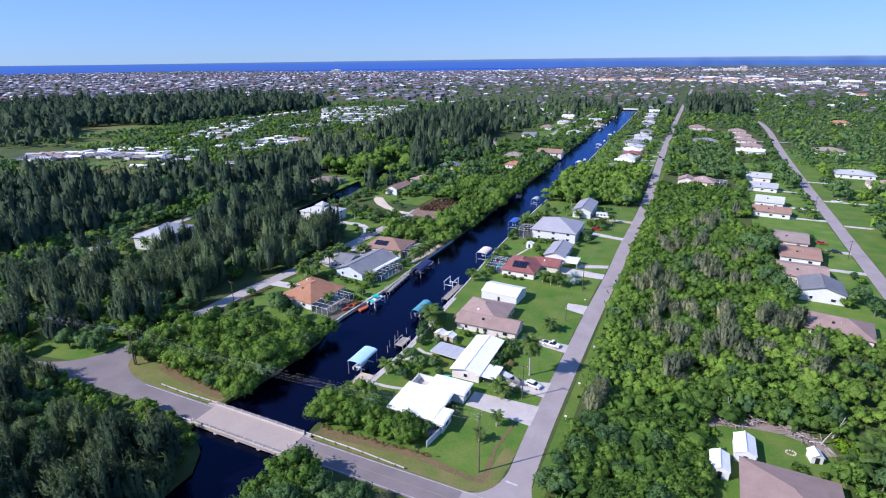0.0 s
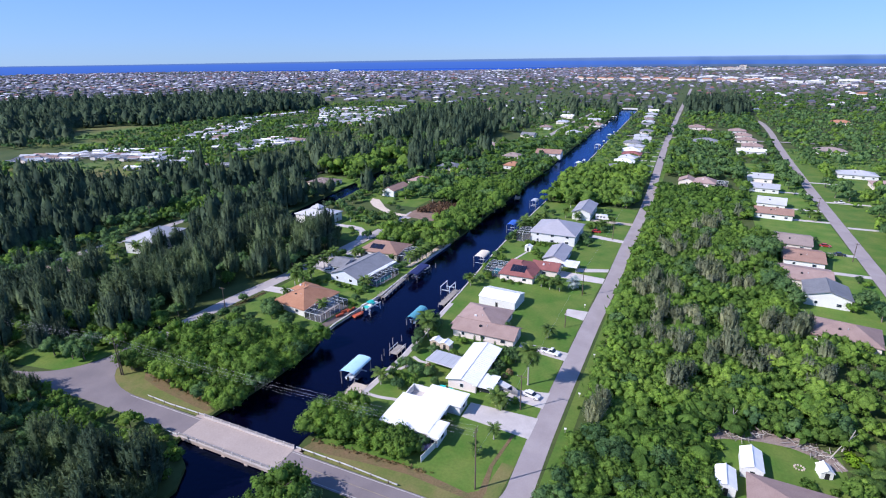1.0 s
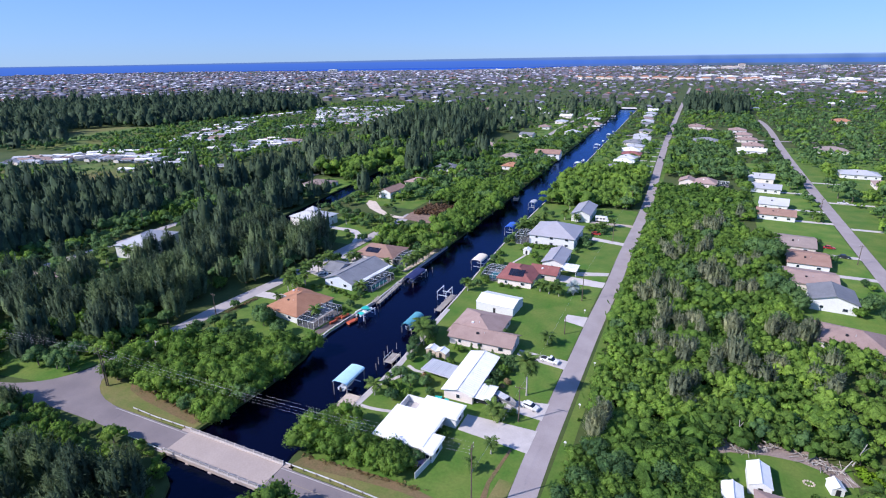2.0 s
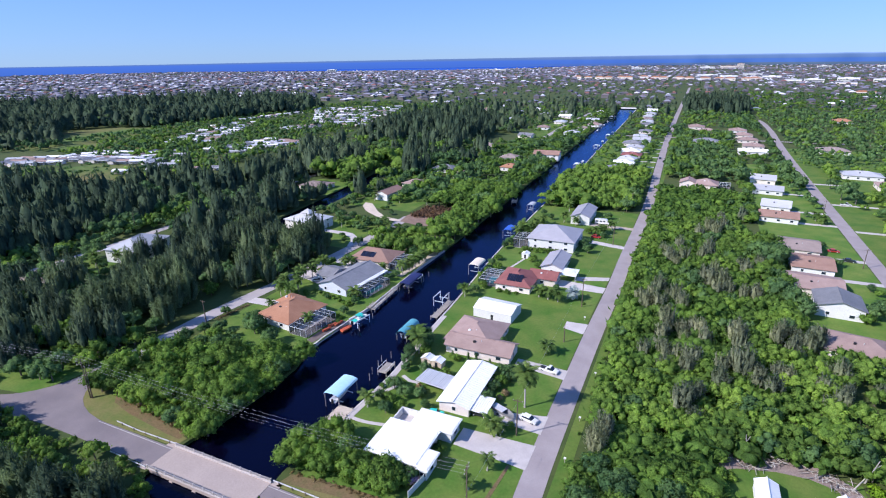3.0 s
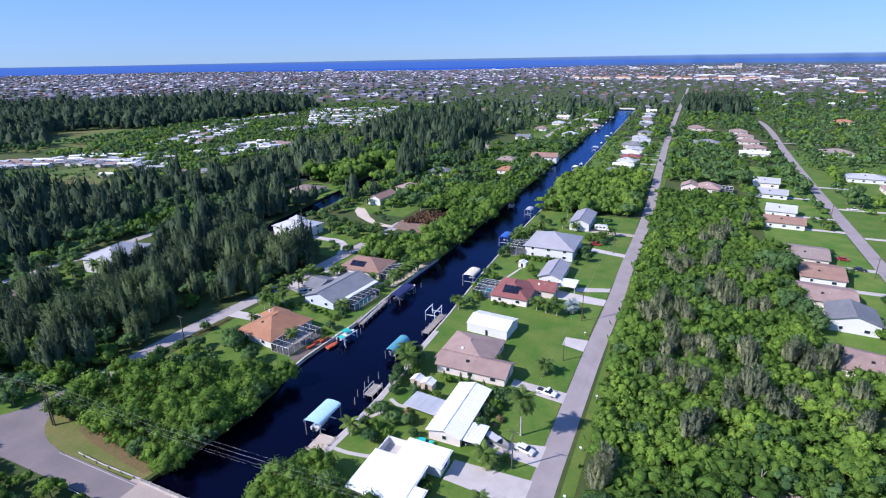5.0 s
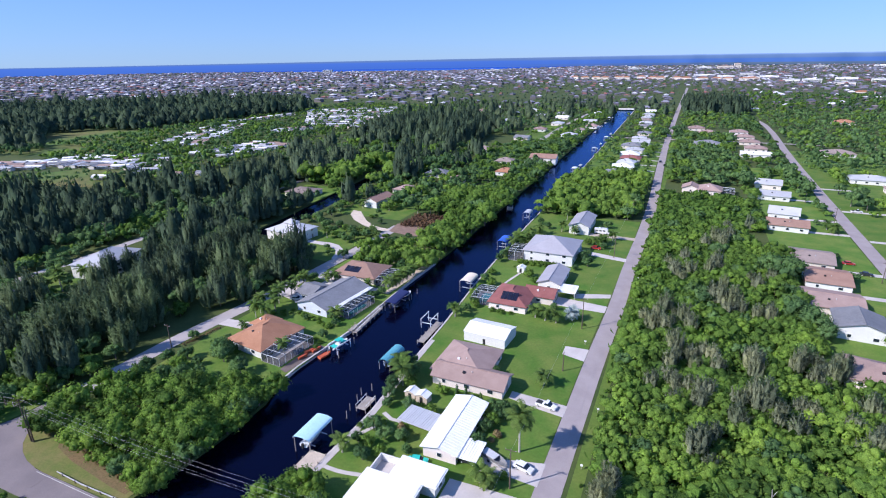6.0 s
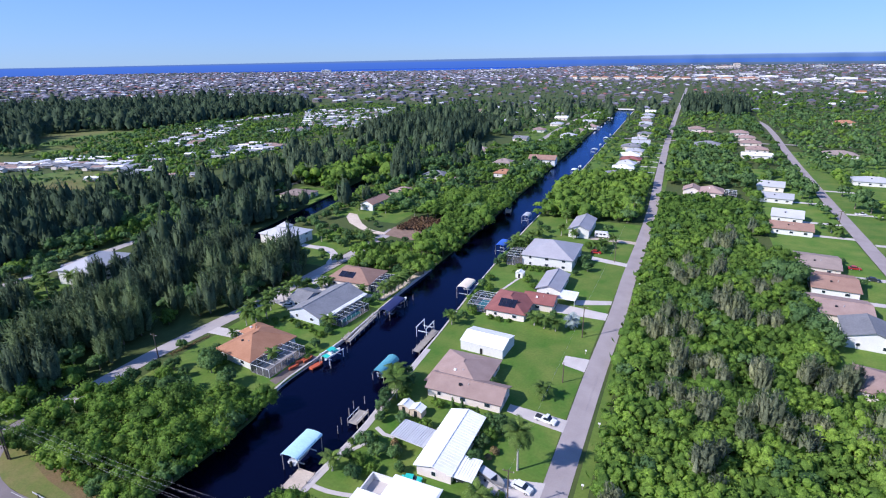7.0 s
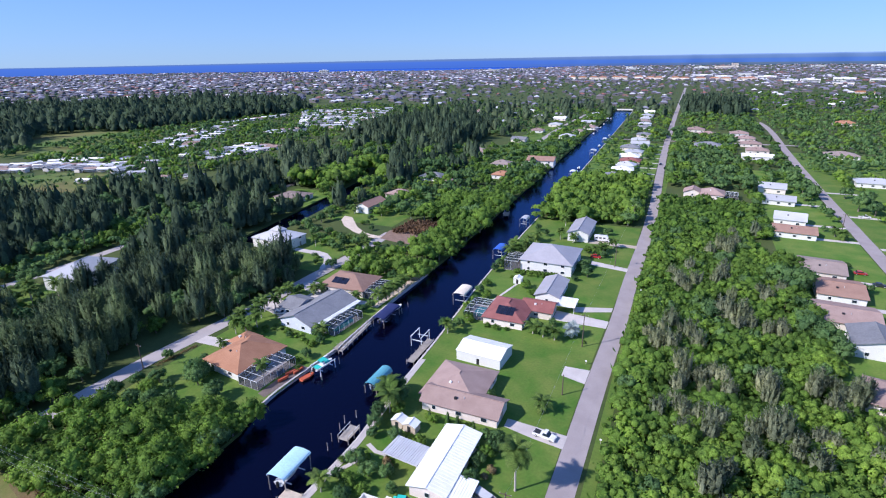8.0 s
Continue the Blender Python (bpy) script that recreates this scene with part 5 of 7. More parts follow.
# where nothing grows: x0, x1, y0, y1
KEEP = [(63, 92, 382, 440), (106, 136, 424, 446), (51, 66, 302, 332), (-4.5, 4.5, 60, 320), (-3, 8, 300, 420), (-4, 6, 400, 1500), (-155, 200, 71, 81), (97, 106, 60, 600), (100, 112, 600, 860), (37, 64, 92, 129), (18, 48, 404, 436), (62, 84, 186, 205), (64, 97, 205, 312), (61, 97, 328, 378),
        (62, 84, 405, 424), (62, 84, 438, 456), (-39, -20.5, 93.6, 116), (-45, -19, 118, 320), (-112, -82, 132, 218), (-176, -152, 226, 250), (-228, -206, 306, 326), (-228, -190, 138, 152), (-204, -180, 146, 172), (-168, -142, 216, 250), (-162, -149, 300, 324), (-162, -144, 338, 356), (-226, -192, 146, 196),
        (-229, -206, 138, 150), (127, 152, 440, 500), (130, 155, 592, 616), (183, 216, 855, 878), (62, 90, 560, 745), (24, 52, 612, 640), (18, 52, 700, 765), (-128, -95, 257, 300), (-138, -124, 384, 395),
        (-140, -132, 126, 152), (-166, -122, 262, 303), (-134, -121, 78, 101), (-126, -104, 110, 135), (-124, -104, 146, 158), (-124, -104, 170, 214), (-138, -121, 226, 242)]
KEEP += [(-108, -79, 472, 492)] + [(x - 9, x + 9, y - 8, y + 8) for x, y, m in FAR] + [(x - 7, x + 7, y - 6, y + 4) for x, y in HOMES]
K = np.array(KEEP)
LANE = np.array([tuple(p) for p in smooth_line(WEST_ROAD, 4.0)] + [tuple(p) for p in smooth_line(BRIDGE_ROAD, 4.0) if p.x > -172] + [(-237.5, y) for y in range(100, 300, 4)])


def free(x, y, r=1.0):
    if west_bank(min(y, 1010)) + 0.5 - r < x < east_bank(min(y, 1010)) - 0.5 + r and y < 1012:
        return False
    if CANAL2[0] < y < CANAL2[1] and canal2(y)[0] - r < x < canal2(y)[1] + r:
        return False
    if np.min(np.hypot(LANE[:, 0] - x, LANE[:, 1] - y)) < 3.0 + r:
        return False
    return not np.any((K[:, 0] - r < x) & (x < K[:, 1] + r) & (K[:, 2] - r < y) & (y < K[:, 3] + r))


def scatter(seed, x0, x1, y0, y1, gap, r=1.0, keep=1.0):
    """Uneven places about gap apart, clear of roads, houses and water."""
    gen = np.random.default_rng(seed)
    out = []
    for j in range(int((y1 - y0) / gap) + 1):
        for i in range(int((x1 - x0) / gap) + 1):
            x = x0 + gap * (i + 0.5 * (j % 2) + gen.uniform(-0.38, 0.38))
            y = y0 + gap * (j + gen.uniform(-0.38, 0.38))
            if gen.uniform() < keep and x0 <= x <= x1 and y0 <= y <= y1 and free(x, y, r):
                out.append((x, y))
    return out


def inside(x, y, outline):
    odd = False
    for (x0, y0), (x1, y1) in zip(outline, outline[1:] + outline[:1]):
        if (y0 > y) != (y1 > y) and x < x0 + (x1 - x0) * (y - y0) / (y1 - y0):
            odd = not odd
    return odd


def patch(x, y, scale):
    return noise.noise(Vector((x * scale, y * scale, 3.7)))


THICKET = ("grey", "bright", "bright", "bright", "mid", "bright", "bright", "bright", "grey", "bright")
GREY_CLUMPS = [(20, 203, 9), (26, 184, 10), (22, 166, 8), (32, 164, 7), (40, 226, 8), (44, 184, 6), (47, 164, 8), (61, 186, 8), (57, 166, 7), (68, 165, 9), (11, 121, 5), (28, 262, 10), (46, 250, 9), (36, 300, 10), (50, 330, 9), (30, 140, 5)]


def grow(seed, area, gap, mix, size, near=False, level=1, group="woodland trees", label="", r=1.0, keep=1.0, clump=0.04, within=None):
    """mix: kinds of tree from one end of the patchwork to the other."""
    gen = np.random.default_rng(seed)
    sets = {}
    for x, y in scatter(seed, *area, gap, r, keep):
        if within and not inside(x, y, within):
            continue
        u = min(max(0.5 + 0.75 * patch(x + 31 * seed % 97, y, clump) + gen.normal() * 0.12, 0), 0.999)
        kind = mix[int(u * len(mix))]
        if mix is THICKET:
            near_grey = min(math.hypot(x - a, y - b) / c for a, b, c in GREY_CLUMPS)
            if near_grey < 1:
                kind = "grey" if gen.uniform() < 0.5 else "bright"
            elif kind == "grey" and near_grey > 1.5:
                kind = "bright" if gen.uniform() < 0.8 else "mid"
        s = size * (gen.uniform(0.72, 1.2) if level < 2 or near else 0.62 + 0.95 * gen.uniform() ** 2) * (1.15 if mix is THICKET and kind == "grey" else 1.0)
        if near:
            tree(kind, x, y, s, gen.uniform(0, math.tau), int(gen.integers(0, 3)), group=group, stretch=gen.uniform(0.62, 0.95) if mix is THICKET and kind != "grey" else gen.uniform(0.85, 1.15))
        else:
            sets.setdefault(kind, []).append((x, y, s * (0.9 if mix is THICKET and kind != "grey" else 1.0)))
    for kind, spots in sets.items():
        wood("woodland", kind, spots, level, label or {"pine": "dense dark stand of feathery pines", "feather": "soft grey-green stand of feathery pines", "grey": "thicket of grey-green feathery trees", "bright": "thicket of bright green trees", "mid": "dense green wood", "shrub": "low green scrub"}[kind])


grow(1, (7.4, 37, 86, 128), 4.4, THICKET, 0.92, True, group="thicket beside the street", clump=0.045)
grow(101, (7.4, 66, 128, 165), 4.5, THICKET, 0.95, level=1, clump=0.045)
grow(2, (7.4, 62, 165, 240), 4.8, THICKET, 0.98, level=1, clump=0.042)
grow(3, (8.5, 62, 240, 330), 5.0, THICKET, 0.95, clump=0.05, level=1)
grow(301, (8.5, 62, 330, 398), 4.8, THICKET, 0.66, clump=0.06, level=2)
grow(86, (-137, -127, 163, 205), 5.2, ("pine", "mid", "feather"), 1.05, level=1, r=0.6)
grow(87, (-178, -168, 110, 215), 4.6, ("mid", "pine"), 0.9, level=1, r=0.4)
grow(31, (6.8, 64, 86, 400), 3.6, ("shrub",), 1.5, level=2, r=0.3, keep=0.9)
grow(33, (5.0, 8.2, 84, 330), 3.0, ("shrub", "shrub"), 0.5, level=1, r=-0.4, keep=0.55)
grow(32, (62, 97, 80, 186), 5.2, THICKET, 0.95, level=1, r=0.3)
grow(321, (-50, -26, 86.2, 88.6), 1.9, ("shrub",), 0.55, level=1, r=-2, keep=0.9)
grow(4, (-136, -64, 24, 57), 6.2, ("feather", "mid", "pine", "feather", "pine"), 0.95, level=0, r=-4)
grow(41, (-150, -72, 57, 71), 4.0, ("mid", "bright", "shrub"), 0.66, level=1, r=0.2)
grow(5, (-50, 20, 44, 65), 5.4, ("mid", "bright", "mid"), 0.95, True, group="trees below the bridge road", r=0.0)
grow(6, (-125, -74.8, 86, 115), 5.8, ("bright",), 1.25, True, group="mangrove trees by the bridge", r=-3)
for k, (x, y, s) in enumerate([(-80.5, 84.5, 0.7), (-84.5, 86.2, 0.85), (-89, 86, 0.75), (-93.5, 87, 0.8), (-98.5, 87.4, 0.75), (-103.5, 89, 0.7), (-79.2, 89.5, 0.9), (-108, 92, 0.75), (-78.2, 95, 0.95), (-78, 100.5, 1.0), (-77.6, 106, 1.0), (-78, 112, 1.0), (-78.4, 118, 0.95)]):
    tree(("bright", "bright", "mid")[k % 3], x, y, s, k * 1.3, k % 3, group="mangrove trees by the bridge")
grow(61, (-92, -77, 115, 126), 5.0, ("bright",), 0.95, level=0, r=-1.2)
grow(7, (-52.5, -26, 86.5, 99), 4.0, ("bright", "bright", "bright"), 0.95, True, group="bushes beside the white house", r=-0.6)
grow(8, (-166, -134, 112, 150), 6.6, ("feather", "feather", "mid", "feather"), 1.15, level=0, r=2.0)
grow(801, (-200, -134, 150, 232), 6.4, ("pine", "feather", "mid", "pine"), 1.12, level=1, r=2.0)
grow(802, (-206, -166, 108, 146), 6.0, ("feather", "mid", "feather"), 0.78, level=1, r=1.0)
grow(81, (-137, -132.5, 98, 118), 4.2, ("mid", "shrub"), 0.75, level=1, r=0.2)
grow(82, (-225, -138, 66, 114), 6.5, ("mid", "pine", "bright", "pine"), 0.95, keep=0.95, level=1)
grow(83, (-172, -134, 92, 114), 4.6, ("mid", "bright"), 0.85, level=1, r=0.3)
grow(84, (-178, -168, 236, 430), 5.0, ("mid", "bright", "mid"), 0.62, r=0.8, level=2, keep=0.7)
grow(852, (-236, -194, 250, 300), 5.6, ("pine", "mid", "pine"), 0.95, r=0.6, level=2, keep=0.9)
grow(85, (-232, -199, 200, 256), 6.2, ("pine", "pine", "mid"), 1.0, r=0.5, level=2)
grow(851, (-234, -196, 96, 150), 6.4, ("pine", "mid", "pine"), 0.95, r=0.5, level=1)
grow(9, (-117, -75.5, 220, 240), 5.6, ("mid", "bright", "bright", "bright"), 1.1, level=1, r=-2.4)
grow(902, (-117, -96, 240, 258), 4.4, ("bright", "mid", "bright"), 0.5, level=1, r=-1.4)
grow(903, (-96, -75.5, 240, 284), 6.0, ("mid", "bright", "bright"), 1.25, level=1, r=-2.4)
grow(901, (-118, -75.5, 284, 352), 6.0, ("bright", "bright", "bright", "mid"), 1.5, level=1, r=-2.4)
grow(10, (-58.5, -4, 328, 440), 4.8, ("bright", "bright", "bright"), 1.05, r=-1.4, level=2)
PINE_BELT = [(-440, 205), (-419, 222), (-380, 238), (-326, 284), (-262, 332), (-223, 327), (-250, 300), (-252, 250), (-256, 186), (-262, 120), (-420, 150)]
grow(11, (-440, -222, 120, 335), 6.6, ("pine", "pine", "mid", "pine"), 1.1, level=2, within=PINE_BELT)
grow(12, (-258, -241, 90, 310), 4.2, ("mid", "mid", "bright"), 0.8, level=2, r=-0.6)
grow(131, (-208, -165, 300, 430), 6.4, ("mid", "bright", "mid", "pine"), 0.95, keep=0.85, level=2)
grow(13, (-165, -118, 262, 430), 5.8, ("mid", "bright", "mid", "mid"), 0.95, keep=0.85, level=2)
grow(14, (-300, -232, 340, 430), 6.6, ("pine", "pine", "mid"), 1.05, level=2)
grow(141, (-236, -186, 345, 430), 7.0, ("bright", "bright", "bright"), 1.65, level=2)
grow(15, (-320, -150, 430, 560), 7.8, ("pine", "mid", "bright", "mid", "pine"), 0.95, keep=0.9, level=2)
grow(152, (-150, -104, 430, 600), 7, ("mid", "bright", "mid"), 0.85, keep=0.85, level=2)
grow(151, (-205, -150, 425, 470), 7.0, ("pine", "mid", "pine"), 1.05, level=2)
grow(16, (-330, -272, 545, 610), 7.5, ("pine", "pine"), 1.2, level=2)
grow(161, (-290, -176, 640, 715), 8.0, ("pine", "mid", "pine"), 1.1, level=2, keep=0.85)
grow(162, (-345, -160, 720, 860), 9, ("mid", "mid", "pine"), 0.9, level=3, keep=0.7)
SIDE_PINES = [(-330, 560), (-205, 556), (-188, 590), (-205, 720), (-285, 790), (-345, 730)]
grow(163, (-345, -188, 556, 790), 7.2, ("pine", "pine", "mid", "pine"), 1.2, level=2, within=SIDE_PINES, r=-3)
grow(17, (-380, -260, 420, 600), 8, ("mid", "bright", "mid"), 0.75, level=3, keep=0.7)
grow(171, (-640, -380, 400, 640), 6.5, ("mid", "bright", "mid"), 0.9, level=3, keep=0.85, r=-2)
FOREST = [(-1180, 470), (-900, 376), (-694, 372), (-676, 410), (-742, 466), (-718, 520), (-660, 532), (-658, 590), (-644, 665), (-640, 740), (-600, 790), (-640, 900), (-780, 950), (-1000, 900), (-1200, 640)]
grow(18, (-1400, -590, 330, 955), 9.5, ("pine", "pine", "pine", "mid"), 1.45, level=3, within=FOREST)
FOREST_EDGE = [(-1040, 440), (-940, 500), (-735, 442), (-612, 380), (-590, 345), (-640, 318), (-900, 330)]
grow(181, (-1040, -590, 318, 500), 9.0, ("pine", "mid", "pine"), 1.15, level=3, within=FOREST_EDGE)
grow(19, (-700, -440, 236, 275), 7, ("mid", "bright", "mid", "pine"), 0.8, level=3)
grow(20, (-125, -84, 345, 1000), 6.0, ("mid", "bright", "mid"), 0.8, keep=0.72, level=2)
grow(201, (-104, -79, 345, 640), 5.6, ("mid", "bright"), 0.95, keep=0.9, level=2, r=-1.6)
grow(21, (-58, -4, 440, 1000), 6.2, ("mid", "bright", "mid"), 0.75, keep=0.5, level=2)
grow(211, (-16, 16, 655, 745), 6.5, ("mid", "bright", "mid"), 1.05, keep=0.8, level=2, r=-1.8)
grow(22, (8, 62, 436, 700), 5.6, ("mid", "bright", "mid"), 0.95, keep=0.92, level=2, clump=0.03)
grow(23, (84, 97, 330, 900), 6.0, ("mid", "bright"), 0.85, keep=0.4, level=2)
grow(24, (108, 420, 520, 1000), 8.5, ("mid", "mid", "bright", "mid", "mid"), 1.0, level=3, keep=0.92)
grow(29, (117, 260, 180, 520), 6.4, ("mid", "bright", "mid"), 1.05, level=2, keep=0.55)
grow(25, (10, 96, 940, 1090), 7.5, ("pine", "pine", "pine"), 1.4, level=2)
grow(26, (8, 98, 760, 960), 8, ("mid", "bright", "mid"), 1.0, level=3, keep=0.8)
grow(261, (62, 98, 486, 900), 6.0, ("mid", "mid", "bright"), 0.85, level=2, keep=0.62, r=0.2)
grow(262, (104, 420, 1000, 1420), 11, ("mid", "bright", "mid"), 1.15, level=3, keep=0.62)
grow(263, (56, 97, 376, 490), 6.0, ("mid", "bright", "mid"), 0.95, level=2, keep=0.55, r=0.4)
grow(264, (56, 66, 186, 372), 5.2, ("mid", "bright", "mid"), 1.0, level=1, keep=0.7, r=0.2)
grow(27, (-420, -8, 820, 1100), 10, ("mid", "pine", "mid", "bright"), 1.0, level=3, keep=0.5)
grow(28, (-240, -126, 640, 1000), 9, ("mid", "bright", "mid"), 0.75, level=3, keep=0.5)
grow(191, (-540, -340, 240, 330), 6, ("shrub", "mid", "shrub"), 0.65, level=3, keep=0.3)
grow(192, (-740, -470, 330, 545), 8, ("shrub", "shrub", "mid"), 0.7, level=3, keep=0.02)
grow(193, (-560, -345, 340, 430), 6, ("mid", "bright", "mid", "bright"), 0.95, level=3, keep=0.85, r=-2)
grow(194, (-400, -340, 290, 345), 6, ("mid", "bright", "mid"), 0.75, level=3, keep=0.8, r=-1)
grow(195, (-640, -340, 620, 990), 7, ("mid", "bright", "mid"), 0.8, level=3, keep=0.65, r=-3)


# ---- the far town ----
def in_view(x, y, low, high):
    dx, dy = x - 19, y - 18
    r = math.hypot(dx, dy)
    a = math.degrees(math.atan2(dx, dy))
    return low < r < high and -72 < a < 24


def shore(x):
    return float(np.interp(x, [p[0] for p in SHORE], [p[1] for p in SHORE]))


def far_town():
    gen = np.random.default_rng(77)
    walls, roofs, wf, rf, spots = [], [], [], [], []
    for j in range(20, 205):
        for i in range(-225, 75):
            x, y = i * 27 + gen.uniform(-6, 6), j * 33 + gen.uniform(-7, 7)
            if not in_view(x, y, 900, 7000) or y > shore(x) - 40:
                continue
            r = math.hypot(x, y)
            if r > 4200 and gen.uniform() < 0.5:
                continue
            if abs(x - 4) < 15 and y < 1750:
                continue
            if inside(x, y, FOREST) or (x > -1000 and y < 760):
                continue
            if x > -430 and y < 1012 or (x > -700 and y < 1000):
                continue
            open_town = x < -900 or r > 2300
            chance = 0.54 if open_town and x < -420 else 0.26 if r < 1900 else 0.36
            if 0.35 * patch(x, y, 0.003) + gen.uniform() > chance + 0.1:
                spots.append((x, y, gen.uniform(1.1, 1.8) if r < 1900 else gen.uniform(0.9, 1.35)))
                continue
            if gen.uniform() < 0.9:
                spots.append((x + gen.uniform(8, 16), y - gen.uniform(9, 16), gen.uniform(0.6, 1.0)))
            small = 0.78 if r < 2000 and x > -500 else 1.0
            w, d, h, rise = gen.uniform(5.5, 10) * small, gen.uniform(5.5, 8) * small, gen.uniform(3, 3.6) if gen.uniform() < 0.9 else 6.5, gen.uniform(2, 3.2)
            a = gen.uniform(-0.3, 0.3)
            ca, sa = math.cos(a), math.sin(a)
            base = np.array([(-w, -d), (w, -d), (w, d), (-w, d)])
            base = base @ np.array([(ca, sa), (-sa, ca)]) + (x, y)
            n = len(walls)
            walls += [(*p, 0) for p in base] + [(*p, h) for p in base]
            wf += [(n + k, n + (k + 1) % 4, n + 4 + (k + 1) % 4, n + 4 + k) for k in range(4)]
            n = len(roofs)
            e = (base - (x, y)) * 1.1 + (x, y)
            ux, uy = ca * (w - d * 0.8), sa * (w - d * 0.8)
            roofs += [(*p, h) for p in e] + [(x - ux, y - uy, h + rise), (x + ux, y + uy, h + rise)]
            rf += [(n, n + 1, n + 5, n + 4), (n + 1, n + 2, n + 5, n + 5), (n + 2, n + 3, n + 4, n + 5), (n + 3, n, n + 4, n + 4)]
    return walls, wf, roofs, rf, spots


roof_mix, rt, rp = nodes_of("far_roofs")
isl = rt.nodes.new("ShaderNodeNewGeometry")
rc = ramp(rt, isl.outputs["Random Per Island"], [(0.0, (0.18, 0.18, 0.24)), (0.14, (0.62, 0.62, 0.67)), (0.27, (0.12, 0.115, 0.145)), (0.44, (0.19, 0.16, 0.175)), (0.56, (0.27, 0.115, 0.10)), (0.63, (0.09, 0.095, 0.125)), (0.84, (0.23, 0.23, 0.29))])
rt.nodes[rc.node.name].color_ramp.interpolation = "CONSTANT"
rt.links.new(rc, rp.inputs["Base Color"])
rp.inputs["Roughness"].default_value = 0.8
walls, wf, roofs, rf, spots = far_town()


def mixed_mesh(name, v, f, mat):
    me = bpy.data.meshes.new(name)
    me.from_pydata(v, [], [tuple(dict.fromkeys(q)) for q in f])
    me.materials.append(mat)
    return me


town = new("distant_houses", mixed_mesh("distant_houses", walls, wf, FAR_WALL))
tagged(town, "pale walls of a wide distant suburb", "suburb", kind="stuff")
tagged(new("distant_roofs", mixed_mesh("distant_roofs", roofs, rf, roof_mix)), "white, tan and red roofs of a distant suburb", "suburb", kind="stuff")
for k, kind in enumerate(("pine", "pine", "mid")):
    gen = np.random.default_rng(k)
    some = spots[k::3]
    lite = LEVELS[3]["mid"]
    out = []
    for x, y, s in some:
        w = lite[gen.integers(0, len(lite))]
        q = w[:, :3].reshape(-1, 4, 3)
        v = q.reshape(-1, 3) * (s * 1.35, s * 1.35, s)
        out.append(np.concatenate([v + (x, y, 0), w[:, 3:]], 1)[80:128].reshape(-1, 4, 6))
        out[-1] = out[-1][out[-1][:, :, 5].mean(1) > -0.12].reshape(-1, 6)
    tagged(new("distant_trees", leaf_mesh("distant_trees", np.concatenate(out), LEAF[kind])), "scattered green trees among distant houses", "woodland", kind="stuff")

for label, x, y, w, d, h, rot, wm, rm in [
    ("white shopping centre block far away", 60, 2520, 70, 40, 8, 4, WHITE_WALL, WHITE_ROOF), ("white shopping centre block far away", 130, 2400, 55, 40, 8, 6, WHITE_WALL, WHITE_ROOF), ("white commercial block far away", 205, 2280, 48, 34, 8, 4, CREAM_WALL, WHITE_ROOF),
    ("pale store with a tan roof far away", 300, 2080, 46, 40, 8, -10, WHITE_WALL, PALE_ROOF), ("white store far away", 352, 2060, 52, 36, 9, -10, WHITE_WALL, WHITE_ROOF), ("white warehouse far away", 270, 2380, 60, 40, 8, -5, WHITE_WALL, WHITE_ROOF),
    ("tan store building far away", 404, 1900, 50, 34, 7, -12, CREAM_WALL, PALE_ROOF), ("pale commercial hall far away", 230, 2680, 70, 40, 8, 0, WHITE_WALL, PALE_ROOF), ("pale low store far away", 470, 2210, 60, 36, 8, -12, WHITE_WALL, WHITE_ROOF),
    ("pale low store far away", 545, 2150, 44, 36, 8, -12, WHITE_WALL, PALE_ROOF), ("cream hall with an orange roof far away", 350, 1475, 46, 24, 6, -8, CREAM_WALL, ORANGE_ROOF), ("cream hall with an orange roof far away", 420, 1440, 40, 24, 6, -8, CREAM_WALL, ORANGE_ROOF),
    ("pinkish tower block by the bay", 255, 3900, 36, 26, 30, 0, CREAM_WALL, TAN_ROOF), ("low pinkish wing beside the tower", 190, 3890, 90, 26, 16, 0, CREAM_WALL, TAN_ROOF), ("white block by the bay", 70, 3860, 80, 26, 12, 0, WHITE_WALL, WHITE_ROOF),
    ("white waterside block far away", -330, 3720, 60, 24, 12, 8, WHITE_WALL, WHITE_ROOF), ("white waterside block far away", 700, 3980, 70, 24, 13, 0, WHITE_WALL, WHITE_ROOF), ("white waterside block far away", 1020, 4080, 80, 24, 12, 0, WHITE_WALL, WHITE_ROOF),
    ("white hotel block near the shore", -2210, 3130, 60, 30, 22, 20, WHITE_WALL, WHITE_ROOF), ("pale apartment block near the shore", -1150, 3450, 110, 40, 10, 10, WHITE_WALL, WHITE_ROOF)]:
    b = empty("commercial_building", pose(x, y, 0, 0, 0, rot), label, "building", "far commercial buildings")
    part("wall", Geo().box(-w / 2, w / 2, -d / 2, d / 2, 0, h), wm, b)
    part("roof", Geo().box(-w / 2 - 0.5, w / 2 + 0.5, -d / 2 - 0.5, d / 2 + 0.5, h, h + 0.8).box(-w / 6, w / 6, -d / 6, d / 6, h + 0.8, h + 2.6), rm, b)
    for z in range(2, int(h) - 2, 4):
        part("window_band", Geo().box(-w / 2 + 2, w / 2 - 2, -d / 2 - 0.3, -d / 2 + 0.2, z, z + 1.6), glass, b)
rnd = random.Random(9)
